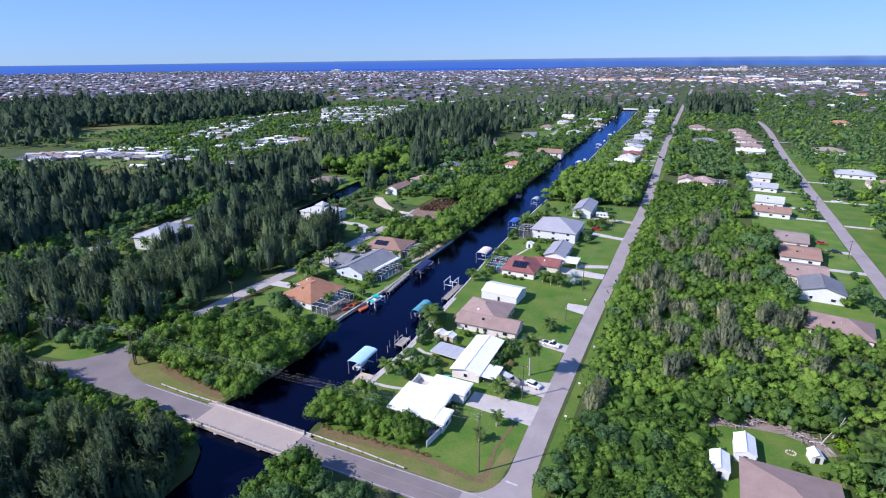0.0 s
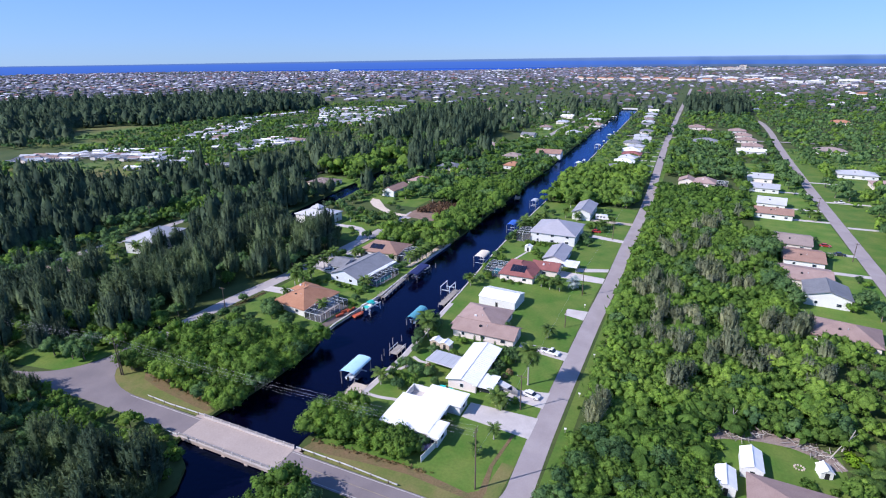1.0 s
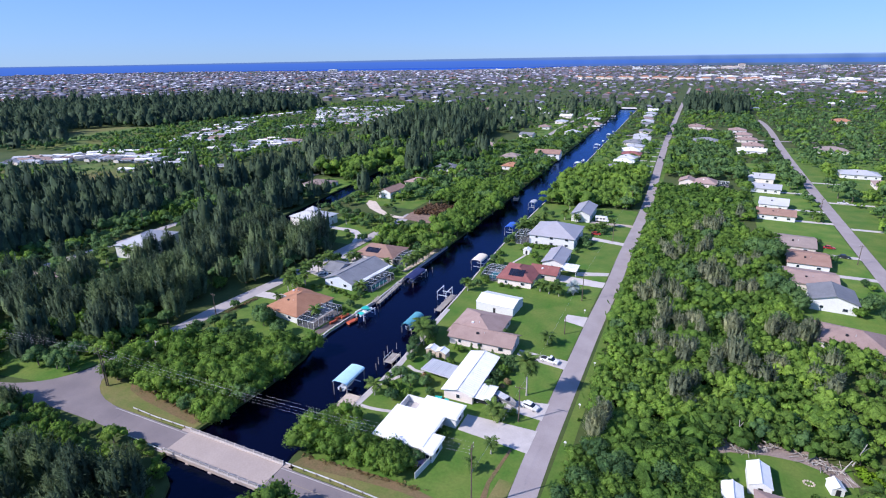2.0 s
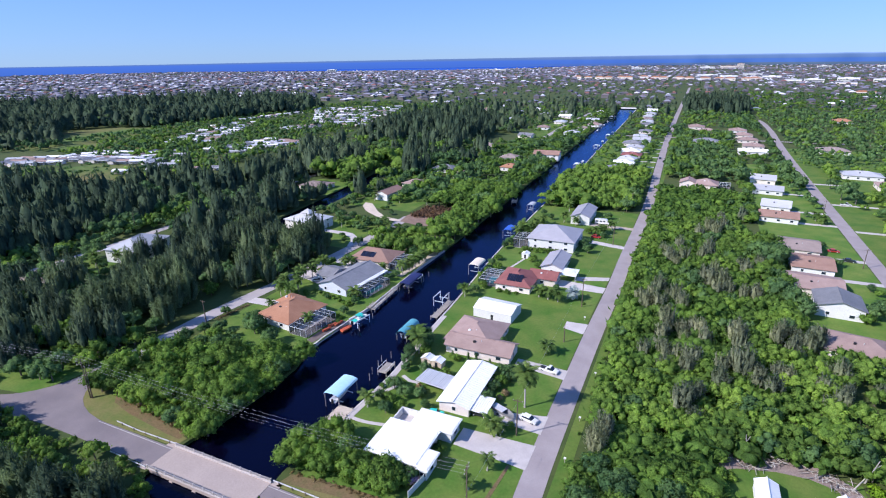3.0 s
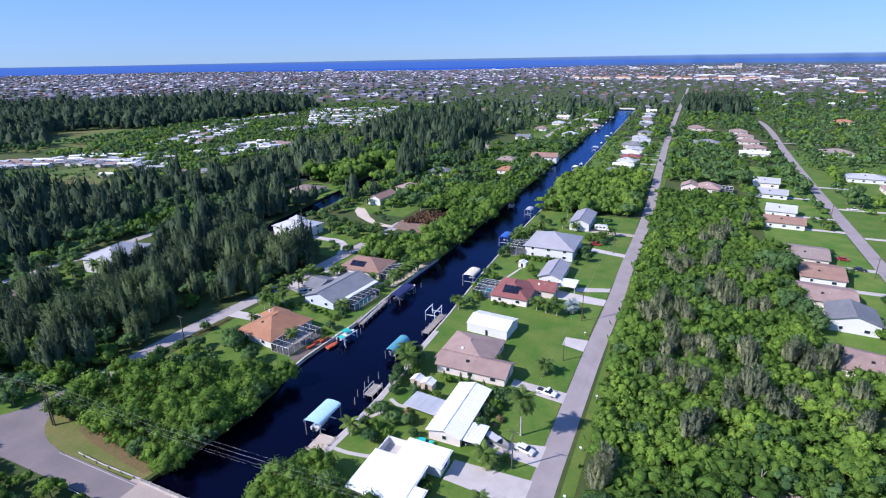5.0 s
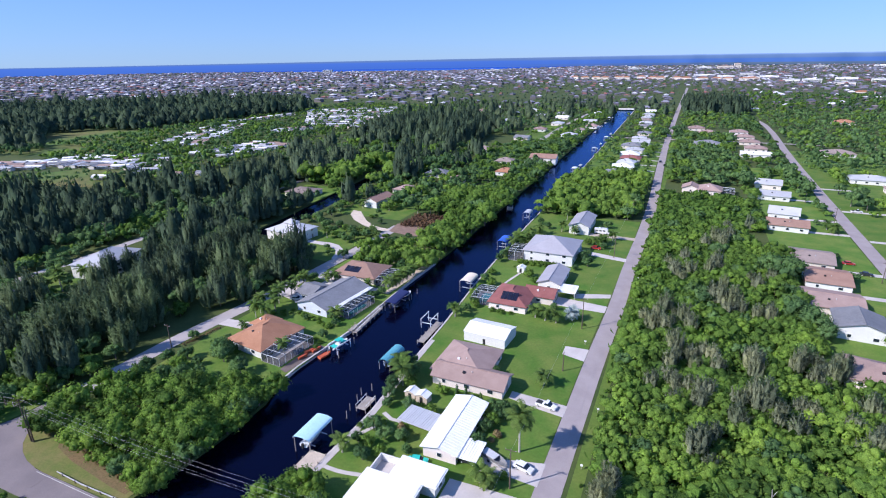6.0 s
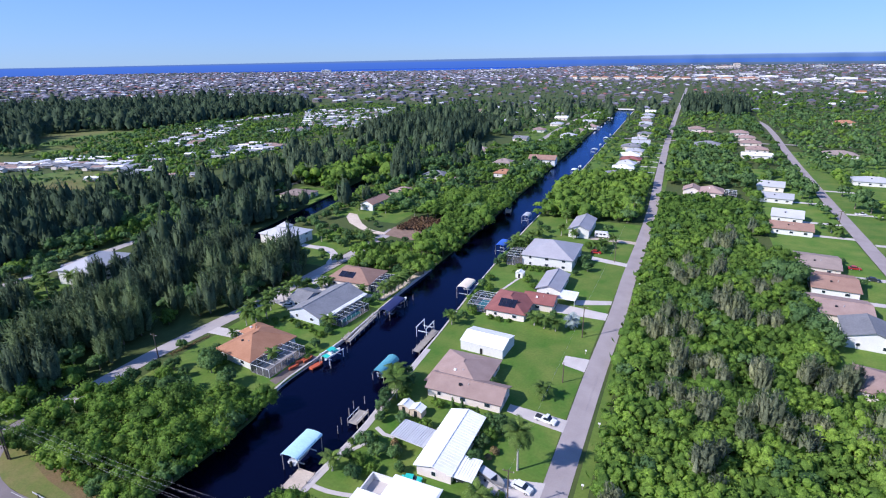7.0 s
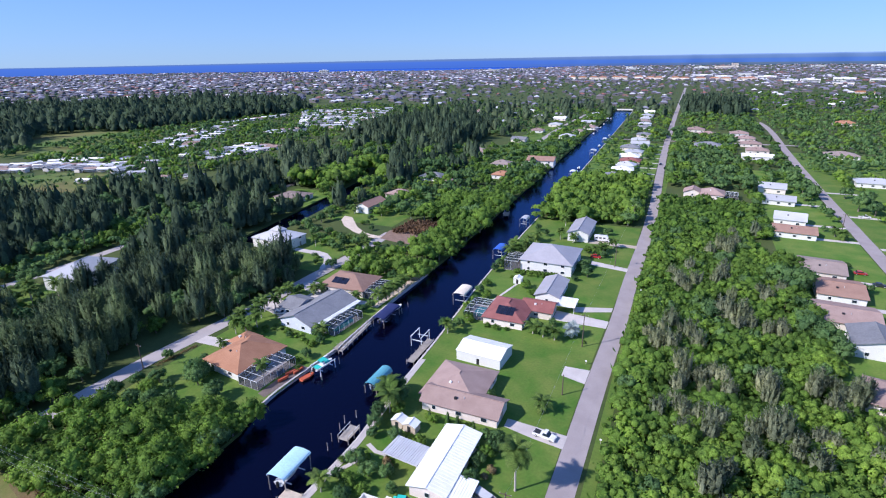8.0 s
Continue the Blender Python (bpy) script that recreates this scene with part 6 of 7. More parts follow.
for k in range(16):
    x, y = -420 + 42 * k + rnd.uniform(-10, 10), 2330 - 8 * k + rnd.uniform(-60, 60)
    b = empty("apartment_building", pose(x, y, 0, 0, 0, rnd.uniform(-10, 10)), "pale apartment block with a terracotta roof far away", "apartment building", "terracotta-roofed apartments")
    part("wall", wall_geo(-16, 16, -8, 8, 8, "hip", 3), CREAM_WALL, b)
    part("roof", roof_geo(-16, 16, -8, 8, 8, "hip", 3.4), ORANGE_ROOF, b)


# ---- palms ----
def frond_geo(seed, length, droop, width):
    """A feather leaf: an arched midrib with narrow leaflets on both sides."""
    rnd = random.Random(seed)
    g = Geo()
    n = 12
    pts = []
    for i in range(n + 1):
        u = i / n
        pts.append(Vector((length * u * (1 - 0.22 * u), 0, length * (0.22 * u - droop * u * u))))
    for i in range(n):
        a, b = pts[i], pts[i + 1]
        g.put([a + Vector((0, 0.04, 0)), b + Vector((0, 0.03, 0)), b - Vector((0, 0.03, 0)), a - Vector((0, 0.04, 0))], [(0, 1, 2, 3)])
        if i < 1:
            continue
        u = i / n
        w = width * math.sin(math.pi * min(1, 0.18 + 0.8 * u)) * rnd.uniform(0.85, 1.1)
        for s in (-1, 1):
            d = b - a
            out = Vector((0.12, s * w, -0.35 * w))
            g.put([a, a + d * 1.05, a + d * 1.7 + out * 0.9, a + d * 1.15 + out], [(0, 1, 2, 3)])
    return g


FRONDS = {"royal": [frond_geo(k, 3.6, 0.5 + 0.1 * k, 0.95).mesh("frond", LEAF_PALM) for k in range(4)],
          "bismarck": [frond_geo(k, 2.6, 0.3 + 0.1 * k, 0.9).mesh("frond", LEAF_BLUE) for k in range(4)]}


def palm(x, y, height, size=1.0, kind="royal", fronds=18, label="", seed=0):
    rnd = random.Random(seed + int(x * 7 + y * 13))
    p = empty("palm_tree", pose(x, y, 0, 0, 0, rnd.uniform(0, 360)), label or "feathery green palm with a slender trunk", "palm tree", "palms")
    g = Geo()
    r = 0.2 if height > 8 else 0.15
    g.tube((0, 0, -0.1), (0, 0, 0.8), r * 1.7, r * 1.15, 8).tube((0, 0, 0.8), (0.1, 0, height * 0.6), r * 1.15, r, 8).tube((0.1, 0, height * 0.6), (0.05, 0.05, height), r, r * 0.75, 8)
    part("trunk", g, PALE_BARK if kind == "royal" else BARK, p)
    for i in range(fronds):
        o = new("frond", FRONDS[kind][rnd.randrange(4)])
        o.parent = p
        up = 58 - 96 * i / fronds + rnd.uniform(-8, 8)
        o.matrix_basis = pose(0.05, 0.05, height - 0.05, 0, -up, i * 137.5 + rnd.uniform(-12, 12)) @ Matrix.Scale(size * rnd.uniform(0.85, 1.12), 4)
    return p


palm(-9.4, 128.1, 10.8, 1.2, fronds=34, label="tall royal palm with a pale smooth trunk on the lawn")
for x, y, h, s in [(-10.9, 157, 3.4, 0.95), (-47.2, 141.3, 6.0, 1.15), (-49.6, 144.6, 5.4, 1.1), (-51.0, 147.6, 4.6, 1.0), (-19.9, 195.4, 4, 0.9), (-23.6, 196.4, 3.6, 0.9), (-16, 195, 3.4, 0.9), (-14.4, 115.4, 3.4, 0.95),
                   (-12.7, 114.6, 3.0, 0.8), (-51.0, 267, 6.5, 1.1), (-48.6, 263, 6.0, 1.1), (-51.4, 260, 5.5, 1.0), (-117.2, 163.1, 6.2, 0.9), (-116.1, 158.3, 5.6, 0.9), (-111, 158, 5.0, 0.8), (-116.4, 171, 6.5, 0.9),
                   (-115.1, 167, 6.2, 0.9), (-112, 164, 5.8, 0.85), (-81.5, 205.4, 5.2, 1.0), (-82, 201, 4.8, 1.0), (-83, 196.5, 4.8, 0.95), (-82, 211, 4.6, 0.9), (-81.6, 215, 4.2, 0.9), (-114.5, 150.8, 1.6, 0.7), (-9.8, 292.7, 4, 0.9),
                   (-47.5, 111.7, 3.8, 0.85), (-10.6, 102.7, 3.2, 0.62), (-12.6, 95.8, 2.6, 0.6), (-89.5, 141.5, 4.5, 0.8), (-211.9, 141.6, 7, 1), (-214, 150, 7, 1), (-206, 146, 7, 1), (-205, 155, 6.5, 1), (-16, 280, 4, 0.9), (-13, 284, 3.6, 0.9),
                   (-50, 186, 4.2, 0.9), (-88.5, 168.5, 3.4, 0.95), (-38, 320, 5, 1), (-36, 297, 5, 1), (90, 351, 4, 1.1), (92, 345, 3.6, 1.1), (66, 118, 4.5, 1.1), (70, 124, 5, 1.1), (-122, 300, 5, 1), (-128, 259, 3, 0.9),
                   (-128, 252, 3.6, 0.9), (-124.6, 254, 3.4, 0.9), (-132, 253, 3.6, 0.9), (-119.6, 248, 3.8, 0.9), (-136.5, 252, 3.6, 0.9), (-146, 243, 5, 0.95), (-151, 225, 4.6, 0.9), (-160, 300, 4.6, 0.9), (-142, 301, 4.2, 0.9),
                   (-50.2, 265.2, 5.2, 1.0), (-47.4, 262.8, 4.8, 1.0), (-46.8, 271, 5.4, 1.0), (-47.6, 280, 5, 1.0), (-45.9, 288.4, 4.6, 1.0), (-29, 294, 3.6, 0.85), (-14, 286.8, 3.2, 0.9), (-116.8, 161.6, 5.4, 0.9), (-113.6, 160.2, 5.0, 0.85),
                   (-118.8, 175.5, 5.2, 0.9), (-116.6, 178.6, 5.0, 0.9), (-119, 184.8, 4.8, 0.9), (-118, 188.6, 5.0, 0.9), (-111.4, 195.2, 3.4, 0.85), (-109.4, 197.4, 3.0, 0.85), (-92.4, 195.6, 3.2, 0.8), (-80.9, 208.4, 4.4, 0.9)]:
    palm(x, y, h, s, fronds=19 if h > 2 else 14)
palm(-11.4, 199.2, 3.2, 1.35, "bismarck", 22, "silvery blue fan palm beside the driveway")

# ---- garden trees and shrubs ----
GARDEN = [("mid", -149, 228, 0.6), ("bright", -145.5, 224.5, 0.5), ("mid", -155, 223, 0.75), ("mid", -158, 264, 0.5), ("mid", -152, 262, 0.5), ("bright", -146, 260, 0.5), ("mid", -168, 278, 1.0), ("mid", -171, 290, 1.0), ("bright", -144, 283, 0.4), ("mid", -149, 304, 0.7), ("mid", -164, 262, 0.9), ("mid", -170, 268, 0.9), ("bright", -133, 258, 0.45), ("bright", -127, 257, 0.4), ("mid", -138, 255, 0.5), ("mid", -15.2, 252.5, 0.85), ("mid", -19.4, 246.2, 0.45), ("bright", -31.4, 226.1, 0.55), ("mid", -52.4, 256.5, 0.6), ("mid", -119, 192.2, 0.5), ("bright", -29.5, 91.6, 0.95), ("bright", -26.8, 90.4, 0.85), ("bright", -33, 90, 0.95), ("mid", -25.4, 92.8, 0.6), ("bright", -38, 89.5, 1.1), ("bright", -44, 89, 1.15), ("bright", -48.5, 90.5, 1.1), ("mid", -41, 93, 1.1),
          ("mid", -27, 66.5, 1.0), ("grey", -21.5, 67.3, 0.8), ("mid", -15.5, 67.6, 0.7), ("mid", -31, 67, 0.8),
          ("pine", -197, 161, 0.95), ("pine", -194, 168, 1.1), ("pine", -191, 176, 1.15), ("feather", -196, 154, 0.85), ("pine", -189, 184, 1.1), ("pine", -198, 184, 0.9), ("mid", -226, 158, 1.35), ("mid", -222, 153, 1.1), ("mid", -216, 146, 0.7), ("mid", -209, 150, 0.6), ("mid", -202, 146, 0.7), ("bright", -205, 141, 0.7),
          ("mid", -133, 241, 0.7), ("mid", -137, 244, 0.8), ("bright", -142, 246, 0.7), ("mid", -148, 250, 0.8), ("mid", -131, 246, 0.9), ("mid", -127, 250, 0.9), ("mid", -136, 252, 0.9), ("bright", -143, 256, 0.8), ("mid", -150, 260, 0.8), ("mid", -156, 256, 0.9), ("bright", -133, 226, 0.45), ("mid", -131, 222.5, 0.4), ("mid", -136, 229, 0.45), ("mid", -141, 284, 0.5), ("mid", -144, 292, 0.6), ("mid", -165, 284, 0.7), ("mid", -139, 257, 0.45), ("mid", -133, 275, 0.5), ("mid", -165, 304, 0.8), ("mid", -147, 322, 0.9), ("mid", -147, 306, 0.6), ("mid", -164, 318, 0.9),
          ("feather", -152, 61.5, 0.95), ("feather", -146, 63, 1.0), ("feather", -140.5, 64.5, 0.95), ("feather", -135.5, 66, 0.8), ("feather", -157, 60, 1.0), ("feather", -131, 67, 0.62), ("feather", -84, 65, 0.7), ("feather", -78.5, 62, 0.8), ("feather", -74, 58.6, 0.85), ("feather", -70.4, 54.5, 0.9), ("feather", -70.6, 49.5, 0.95), ("mid", -116, 128, 0.7), ("mid", -120, 124.5, 0.75), ("bright", -113.5, 123, 0.8), ("mid", -110, 126.5, 0.5), ("mid", -105.5, 136.5, 0.55), ("mid", -108, 119, 0.85), ("mid", -103.5, 121, 0.75), ("mid", -112.5, 116.5, 0.9), ("mid", 87, 454, 1.2), ("mid", 90.5, 447, 1.1), ("mid", 64, 447, 1.2), ("bright", 60, 455, 1.2), ("mid", 61, 485, 1.3), ("mid", 90, 492, 1.2), ("bright", 58, 425, 1.2), ("mid", 112, 440, 1.3), ("mid", 121, 430, 1.5), ("mid", 59, 402, 0.9), ("bright", -148, 145, 0.9), ("bright", -142.4, 148.4, 0.8), ("bright", -145, 151, 0.85), ("mid", -17.9, 137.6, 0.5), ("mid", -20.4, 131.8, 0.5), ("mid", -36.7, 120.6, 0.5), ("mid", -19.0, 126.2, 0.6), ("bright", -18.4, 135.6, 0.62), ("mid", -17.6, 141.2, 0.6), ("mid", -44.8, 121.4, 0.7), ("mid", -46.0, 116.2, 0.55), ("bright", -34.4, 132.8, 0.55), ("mid", -40.6, 132.2, 0.6), ("mid", -49.0, 139.0, 0.8), ("mid", -46.6, 147.2, 0.75),
          ("mid", -49.5, 150.5, 0.7), ("bright", -44.6, 141.6, 0.6), ("mid", -53, 190, 0.6), ("mid", -48, 192, 0.5), ("bright", -50.6, 205.8, 0.6), ("mid", -51.4, 221, 0.6), ("bright", -50.8, 228, 0.55), ("mid", -53, 244, 0.7), ("mid", -52.6, 250, 0.7),
          ("mid", -85.0, 188.6, 0.55), ("mid", -84.2, 193, 0.6), ("bright", -112, 221, 0.9), ("mid", -105, 219, 0.8), ("bright", -97, 219.5, 0.9), ("mid", -89, 219, 0.8), ("mid", -121.0, 221, 0.8), ("mid", -117.4, 194, 0.7), ("mid", -112, 141, 0.5), ("mid", -124, 138, 0.55),
          ("mid", -106.5, 133.5, 1.25), ("mid", -104, 131, 1.1), ("mid", -94.5, 128, 0.9), ("mid", -121, 118, 0.9), ("mid", -118, 114, 0.9), ("mid", -40.6, 119.5, 0.62), ("mid", -36.6, 121.0, 0.6), ("bright", -43.2, 115.5, 0.62), ("mid", -41.8, 111.4, 0.6),
          ("mid", -33.2, 117.2, 0.5), ("bright", -39, 114.5, 0.5), ("mid", -47.8, 134.8, 0.66), ("mid", -46.2, 131.2, 0.55), ("bright", -35, 142.0, 0.45), ("mid", -20.2, 140.8, 0.55), ("bright", -22, 136.8, 0.45), ("mid", -16.2, 138.2, 0.5),
          ("mid", -19, 133, 0.45), ("mid", -19.6, 131.5, 0.4), ("mid", -25.0, 156.5, 0.55), ("bright", -23.6, 155.4, 0.4), ("mid", -23.0, 199.2, 0.62), ("bright", -46.6, 196.6, 0.55), ("mid", -48, 199.5, 0.5), ("bright", -50, 212, 0.6),
          ("bright", -47.5, 218, 0.6), ("bright", -36, 232, 0.6), ("mid", -18.8, 204.4, 0.55), ("mid", -18.4, 258.5, 0.8), ("mid", -17.5, 263, 0.7), ("bright", -20, 282, 0.7), ("mid", -12, 278, 0.6), ("mid", -46.8, 276, 0.7),
          ("mid", -50.6, 284, 0.7), ("bright", -48, 292, 0.7), ("mid", -44, 300, 0.6), ("mid", -50, 307, 0.7), ("mid", -17, 305, 0.6), ("mid", -15, 312, 0.7), ("mid", -88.8, 166.8, 0.62), ("mid", -85.8, 164, 0.5), ("mid", -84.5, 155, 0.55),
          ("mid", -98, 163.5, 0.4), ("mid", 63, 222, 1.5), ("mid", 59, 228, 1.4), ("mid", 66, 215, 1.2), ("mid", 60.5, 264, 2.0), ("mid", 57.0, 269, 1.7), ("mid", 62, 271, 1.6), ("grey", 64.5, 190, 1.35), ("grey", 61.5, 186, 1.1), ("mid", 91, 213, 1.3), ("bright", 55, 206, 1.0), ("bright", 58, 203, 0.9), ("bright", 57, 209, 0.8), ("bright", -47.5, 65, 1.15), ("bright", -43.6, 66.2, 1.5), ("bright", -40.8, 64.5, 1.3), ("mid", -36, 65.4, 1.05), ("mid", -31, 63.6, 1.0), ("bright", -47, 58, 1.2), ("mid", -41, 59, 1.2), ("mid", 85.5, 275, 0.7), ("mid", 87, 222, 1.15), ("mid", 90, 228, 1.0), ("bright", 84, 218, 0.7),
          ("mid", 85, 303, 0.5), ("mid", 86.5, 358, 0.6), ("mid", 89, 408, 0.7), ("mid", 93, 430, 1.4), ("mid", 88.5, 425, 1.1), ("mid", 112, 408, 1.5), ("mid", 118, 400, 1.5), ("mid", 124, 362, 1.6), ("mid", 132, 350, 1.6),
          ("mid", 92, 250, 0.6), ("bright", 94, 246, 0.55), ("mid", -7, 345, 1.35), ("mid", -6.4, 356, 1.5), ("mid", -7, 333, 1.2), ("mid", -6.6, 368, 1.3)]
for k, (kind, x, y, s) in enumerate(GARDEN):
    if y < 330:
        tree(kind, x, y, s * 0.95, k * 1.7, k % 3, group="garden trees")
for kind in ("mid", "bright"):
    wood("garden_trees", kind, [(x, y, s * 0.95) for name, x, y, s in GARDEN if name == kind and y >= 330], 1, "green garden trees among the farther houses")
SHRUBS = [(-103.5, 167.2, .5), (-101.7, 166.8, .45), (-100, 166.4, .5), (-97, 166, .45), (-94.8, 166.2, .4), (-109, 165.1, .6), (-106.4, 165.6, .5), (-87.4, 161.9, .7), (-89.6, 162.6, .5), (-112, 163.2, .55), (-107.5, 163.4, .4), (-22.8, 103.4, 1.0), (-23.2, 101.9, 0.8), (-37.2, 143.6, .5), (-34.6, 143.8, .4), (-31.6, 143.7, .45), (-28.6, 143.6, .4), (-25.4, 143.5, .5), (-22.4, 143.4, .4), (-39.5, 195.6, .6), (-35.8, 195.4, .7), (-32.4, 195.6, .6), (-10.4, 119.0, .55), (-12.6, 117.8, .7), (-24.6, 104.2, .75),
          (-37.6, 133.8, .6), (-26.4, 143.9, .4), (-103.5, 166.8, .5), (-101, 165.8, .5), (-98, 164.8, .45), (-95.4, 164.3, .5), (-92.4, 163.6, .5), (-107, 168.0, .4), (-83.2, 152, .6), (-82.4, 148.4, .6), (-86, 152.8, .6), (-104, 136.4, .7),
          (-31, 140.6, .4), (-43.6, 240, .5), (-41, 244.6, .6), (-38, 245, .6), (-35, 245.2, .6), (-32, 245.3, .6), (-29, 245.4, .6), (-26, 245.5, .55), (-9, 200.5, .4), (-7, 196.8, .35), (-48.4, 121.5, .5), (-46.5, 126, .45), (-44, 124.6, .5), (56, 115.6, .8), (60.4, 115.4, .7), (38.6, 121.5, .6)]
for k, (x, y, s) in enumerate(SHRUBS):
    tree("shrub", x, y, s, k * 2.1, k % 3, "low green garden shrub by a house", group="garden shrubs")
RUSTY = leaf_mesh("crown", broad_crown(62, 1.7, 2.0, 0.1, 8, 500, 0.22), HEDGE)
for x, y, s in [(-37.6, 123.4, 1.0), (-15.8, 131.6, 0.8), (-38.8, 125.2, 0.7), (-16.6, 129.2, 0.6)]:
    b = empty("shrub", Matrix.LocRotScale((x, y, 0), None, (s, s, s)), "reddish brown garden bush beside the white house", "shrub", "garden shrubs")
    for nm, me in (("trunk", TRUNKS["shrub"]), ("crown", RUSTY)):
        o = new(nm, me)
        o.parent = b
MAUVE = leaf_mesh("crown", broad_crown(61, 2.2, 2.6, 0.1, 10, 700, 0.26), LEAF_MAUVE)
for x, y, s in [(-33.5, 92.6, 1.0), (-24.4, 93.0, 0.8)]:
    b = empty("shrub", Matrix.LocRotScale((x, y, 0), None, (s, s, s)), "mauve flowering shrub beside the white house", "shrub", "flowering shrubs")
    for nm, me in (("trunk", TRUNKS["shrub"]), ("crown", MAUVE)):
        o = new(nm, me)
        o.parent = b
hedge = np.concatenate([broad_crown(300 + k, 1.1, 2.0, 0.0, 8, 120, 0.2, 8) + (-44.4 + 0.8 * k, 246.4 + 0.1 * k, 0, 0, 0, 0) for k in range(22)])
tagged(new("hedge", leaf_mesh("hedge", hedge, LEAF_BRIGHT)), "long clipped green hedge below the large two-storey house", "hedge")
LIME = leaf_mesh("crown", broad_crown(60, 3.2, 2.8, 0.1, 16, 900, 0.34), LEAF_LIME)
for x, y, s in [(66.6, 127.6, 0.9), (69.4, 124.3, 1.15), (71.5, 120.5, 1.1), (67.6, 120.5, 0.7)]:
    b = empty("shrub", Matrix.LocRotScale((x, y, 0), None, (s, s, s)), "vivid lime green bush beside the yard", "shrub", "lime bushes")
    for nm, me in (("trunk", TRUNKS["shrub"]), ("crown", LIME)):
        o = new(nm, me)
        o.parent = b
gen = np.random.default_rng(5)
hv = []
for n, (x0, y0, x1, y1) in ((110, (-50, 84.6, -20, 86.2)), (150, (-112, 89, -84, 85)), (90, (-124.2, 134, -122.6, 147)), (200, (-121, 97, -107, 87.5))):
    for k in range(n):
        u = gen.uniform()
        base = broad_crown(int(gen.integers(0, 9999)), 0.42, 0.34, 0.0, 4, 20, 0.13, 0)
        hv.append(base + (x0 + (x1 - x0) * u + gen.normal() * 0.4, y0 + (y1 - y0) * u + gen.normal() * (0.9 if n > 150 else 0.3), 0, 0, 0, 0))
hv = np.concatenate(hv)
tagged(new("dry_brush", leaf_mesh("dry_brush", hv, HEDGE)), "reddish brown dry brush along the ditch", "brush", kind="stuff")
bv = []
for k in range(180):
    base = broad_crown(int(gen.integers(0, 9999)), 1.6, 3.2, 0.0, 5, 44, 0.3, 1)
    bv.append(base + (gen.uniform(-120, -98), gen.uniform(276, 297), 0, 0, 0, 0))
bv = np.concatenate(bv)
tagged(new("dry_brush", leaf_mesh("dry_brush", bv, DEAD_BRUSH)), "reddish brown dead brush on a cleared lot", "brush", kind="stuff")


CYPRESS = leaf_mesh("crown", pine_crown(90, 0.55, 4.4, 420, 0.2, 5, 0.2, 0.3), LEAF_MID)
for x, y, s in [(-31.4, 143.0, 0.9), (-28.6, 142.6, 1.0), (-24.2, 142.2, 0.85), (-36.6, 143.2, 0.7)]:
    b = empty("tree", Matrix.LocRotScale((x, y, 0), None, (s, s, s)), "slim dark upright conifer beside the tan-roofed house", "tree", "slim conifers")
    for nm, me in (("trunk", TRUNKS["shrub"]), ("crown", CYPRESS)):
        o = new(nm, me)
        o.parent = b


# ---- poles and wires ----
def utility_pole(x, y, h, arms, turn, label, lean=0.0):
    p = empty("utility_pole", pose(x, y, 0, 0, lean, turn), label, "utility pole", "utility poles")
    part("shaft", Geo().tube((0, 0, -0.2), (0, 0, h), 0.19, 0.11, 8), POLE, p)
    for k in range(arms):
        z = h - 0.5 - 0.9 * k
        arm = part("crossarm", Geo().box(-1.2, 1.2, -0.06, 0.06, z - 0.07, z + 0.07), POLE, p)
        for u in (-1.1, 0.0, 1.1):
            part("insulator", Geo().tube((u, 0, z + 0.07), (u, 0, z + 0.32), 0.06, 0.04, 6), METAL, arm)
    return p


utility_pole(-8.9, 86.1, 15.8, 2, 90, "tall timber power pole on the corner lawn")
utility_pole(-120.0, 84.9, 12.4, 2, 90, "dark timber power pole beside the lane")
utility_pole(-119.3, 85.0, 9.6, 0, 150, "leaning timber brace pole beside the lane", 6)
utility_pole(-215, 78, 12, 2, 75, "timber power pole among the trees")
utility_pole(-8.1, 116.4, 10.5, 1, 0, "timber street pole by the driveway")
utility_pole(-7.0, 194.0, 11.5, 1, 0, "timber street pole beside the silvery palm")
utility_pole(-7.4, 166.0, 6.5, 0, 0, "slim pole on the open lawn")
utility_pole(-126.2, 130.8, 8.5, 1, 0, "timber pole at the edge of the lane")
utility_pole(-6, 268, 10, 1, 0, "slim timber street pole by the road")
utility_pole(-5, 340, 10, 1, 0, "slim timber street pole by the road")
utility_pole(95.4, 277, 9, 1, 0, "timber pole beside the second street")
utility_pole(95.6, 364, 9, 1, 0, "timber pole beside the second street")
utility_pole(-246, 194, 11, 1, 0, "timber pole beyond the side canal")


def wires(points, offsets, sag, label):
    w = empty("power_line", pose(*points[0]), label, "power line", "overhead wires")
    o = Vector(points[0])
    for dy, dz in offsets:
        for a, b in zip(points, points[1:]):
            g = Geo()
            a, b = Vector(a) - o + Vector((0, dy, dz)), Vector(b) - o + Vector((0, dy, dz))
            n = 14
            line = [a + (b - a) * (k / n) - Vector((0, 0, sag * 4 * (k / n) * (1 - k / n))) for k in range(n + 1)]
            g.put([v + side * s for v in line for side, s in ((Vector((0, 0, 1)), 0.012), (Vector((1, 1, 0)), 0.008), (Vector((1, 1, 0)), -0.008))],
                  [(3 * k + i, 3 * k + 3 + i, 3 * k + 3 + (i + 1) % 3, 3 * k + (i + 1) % 3) for k in range(n) for i in range(3)])
            part("wire", g, WIRE, w)


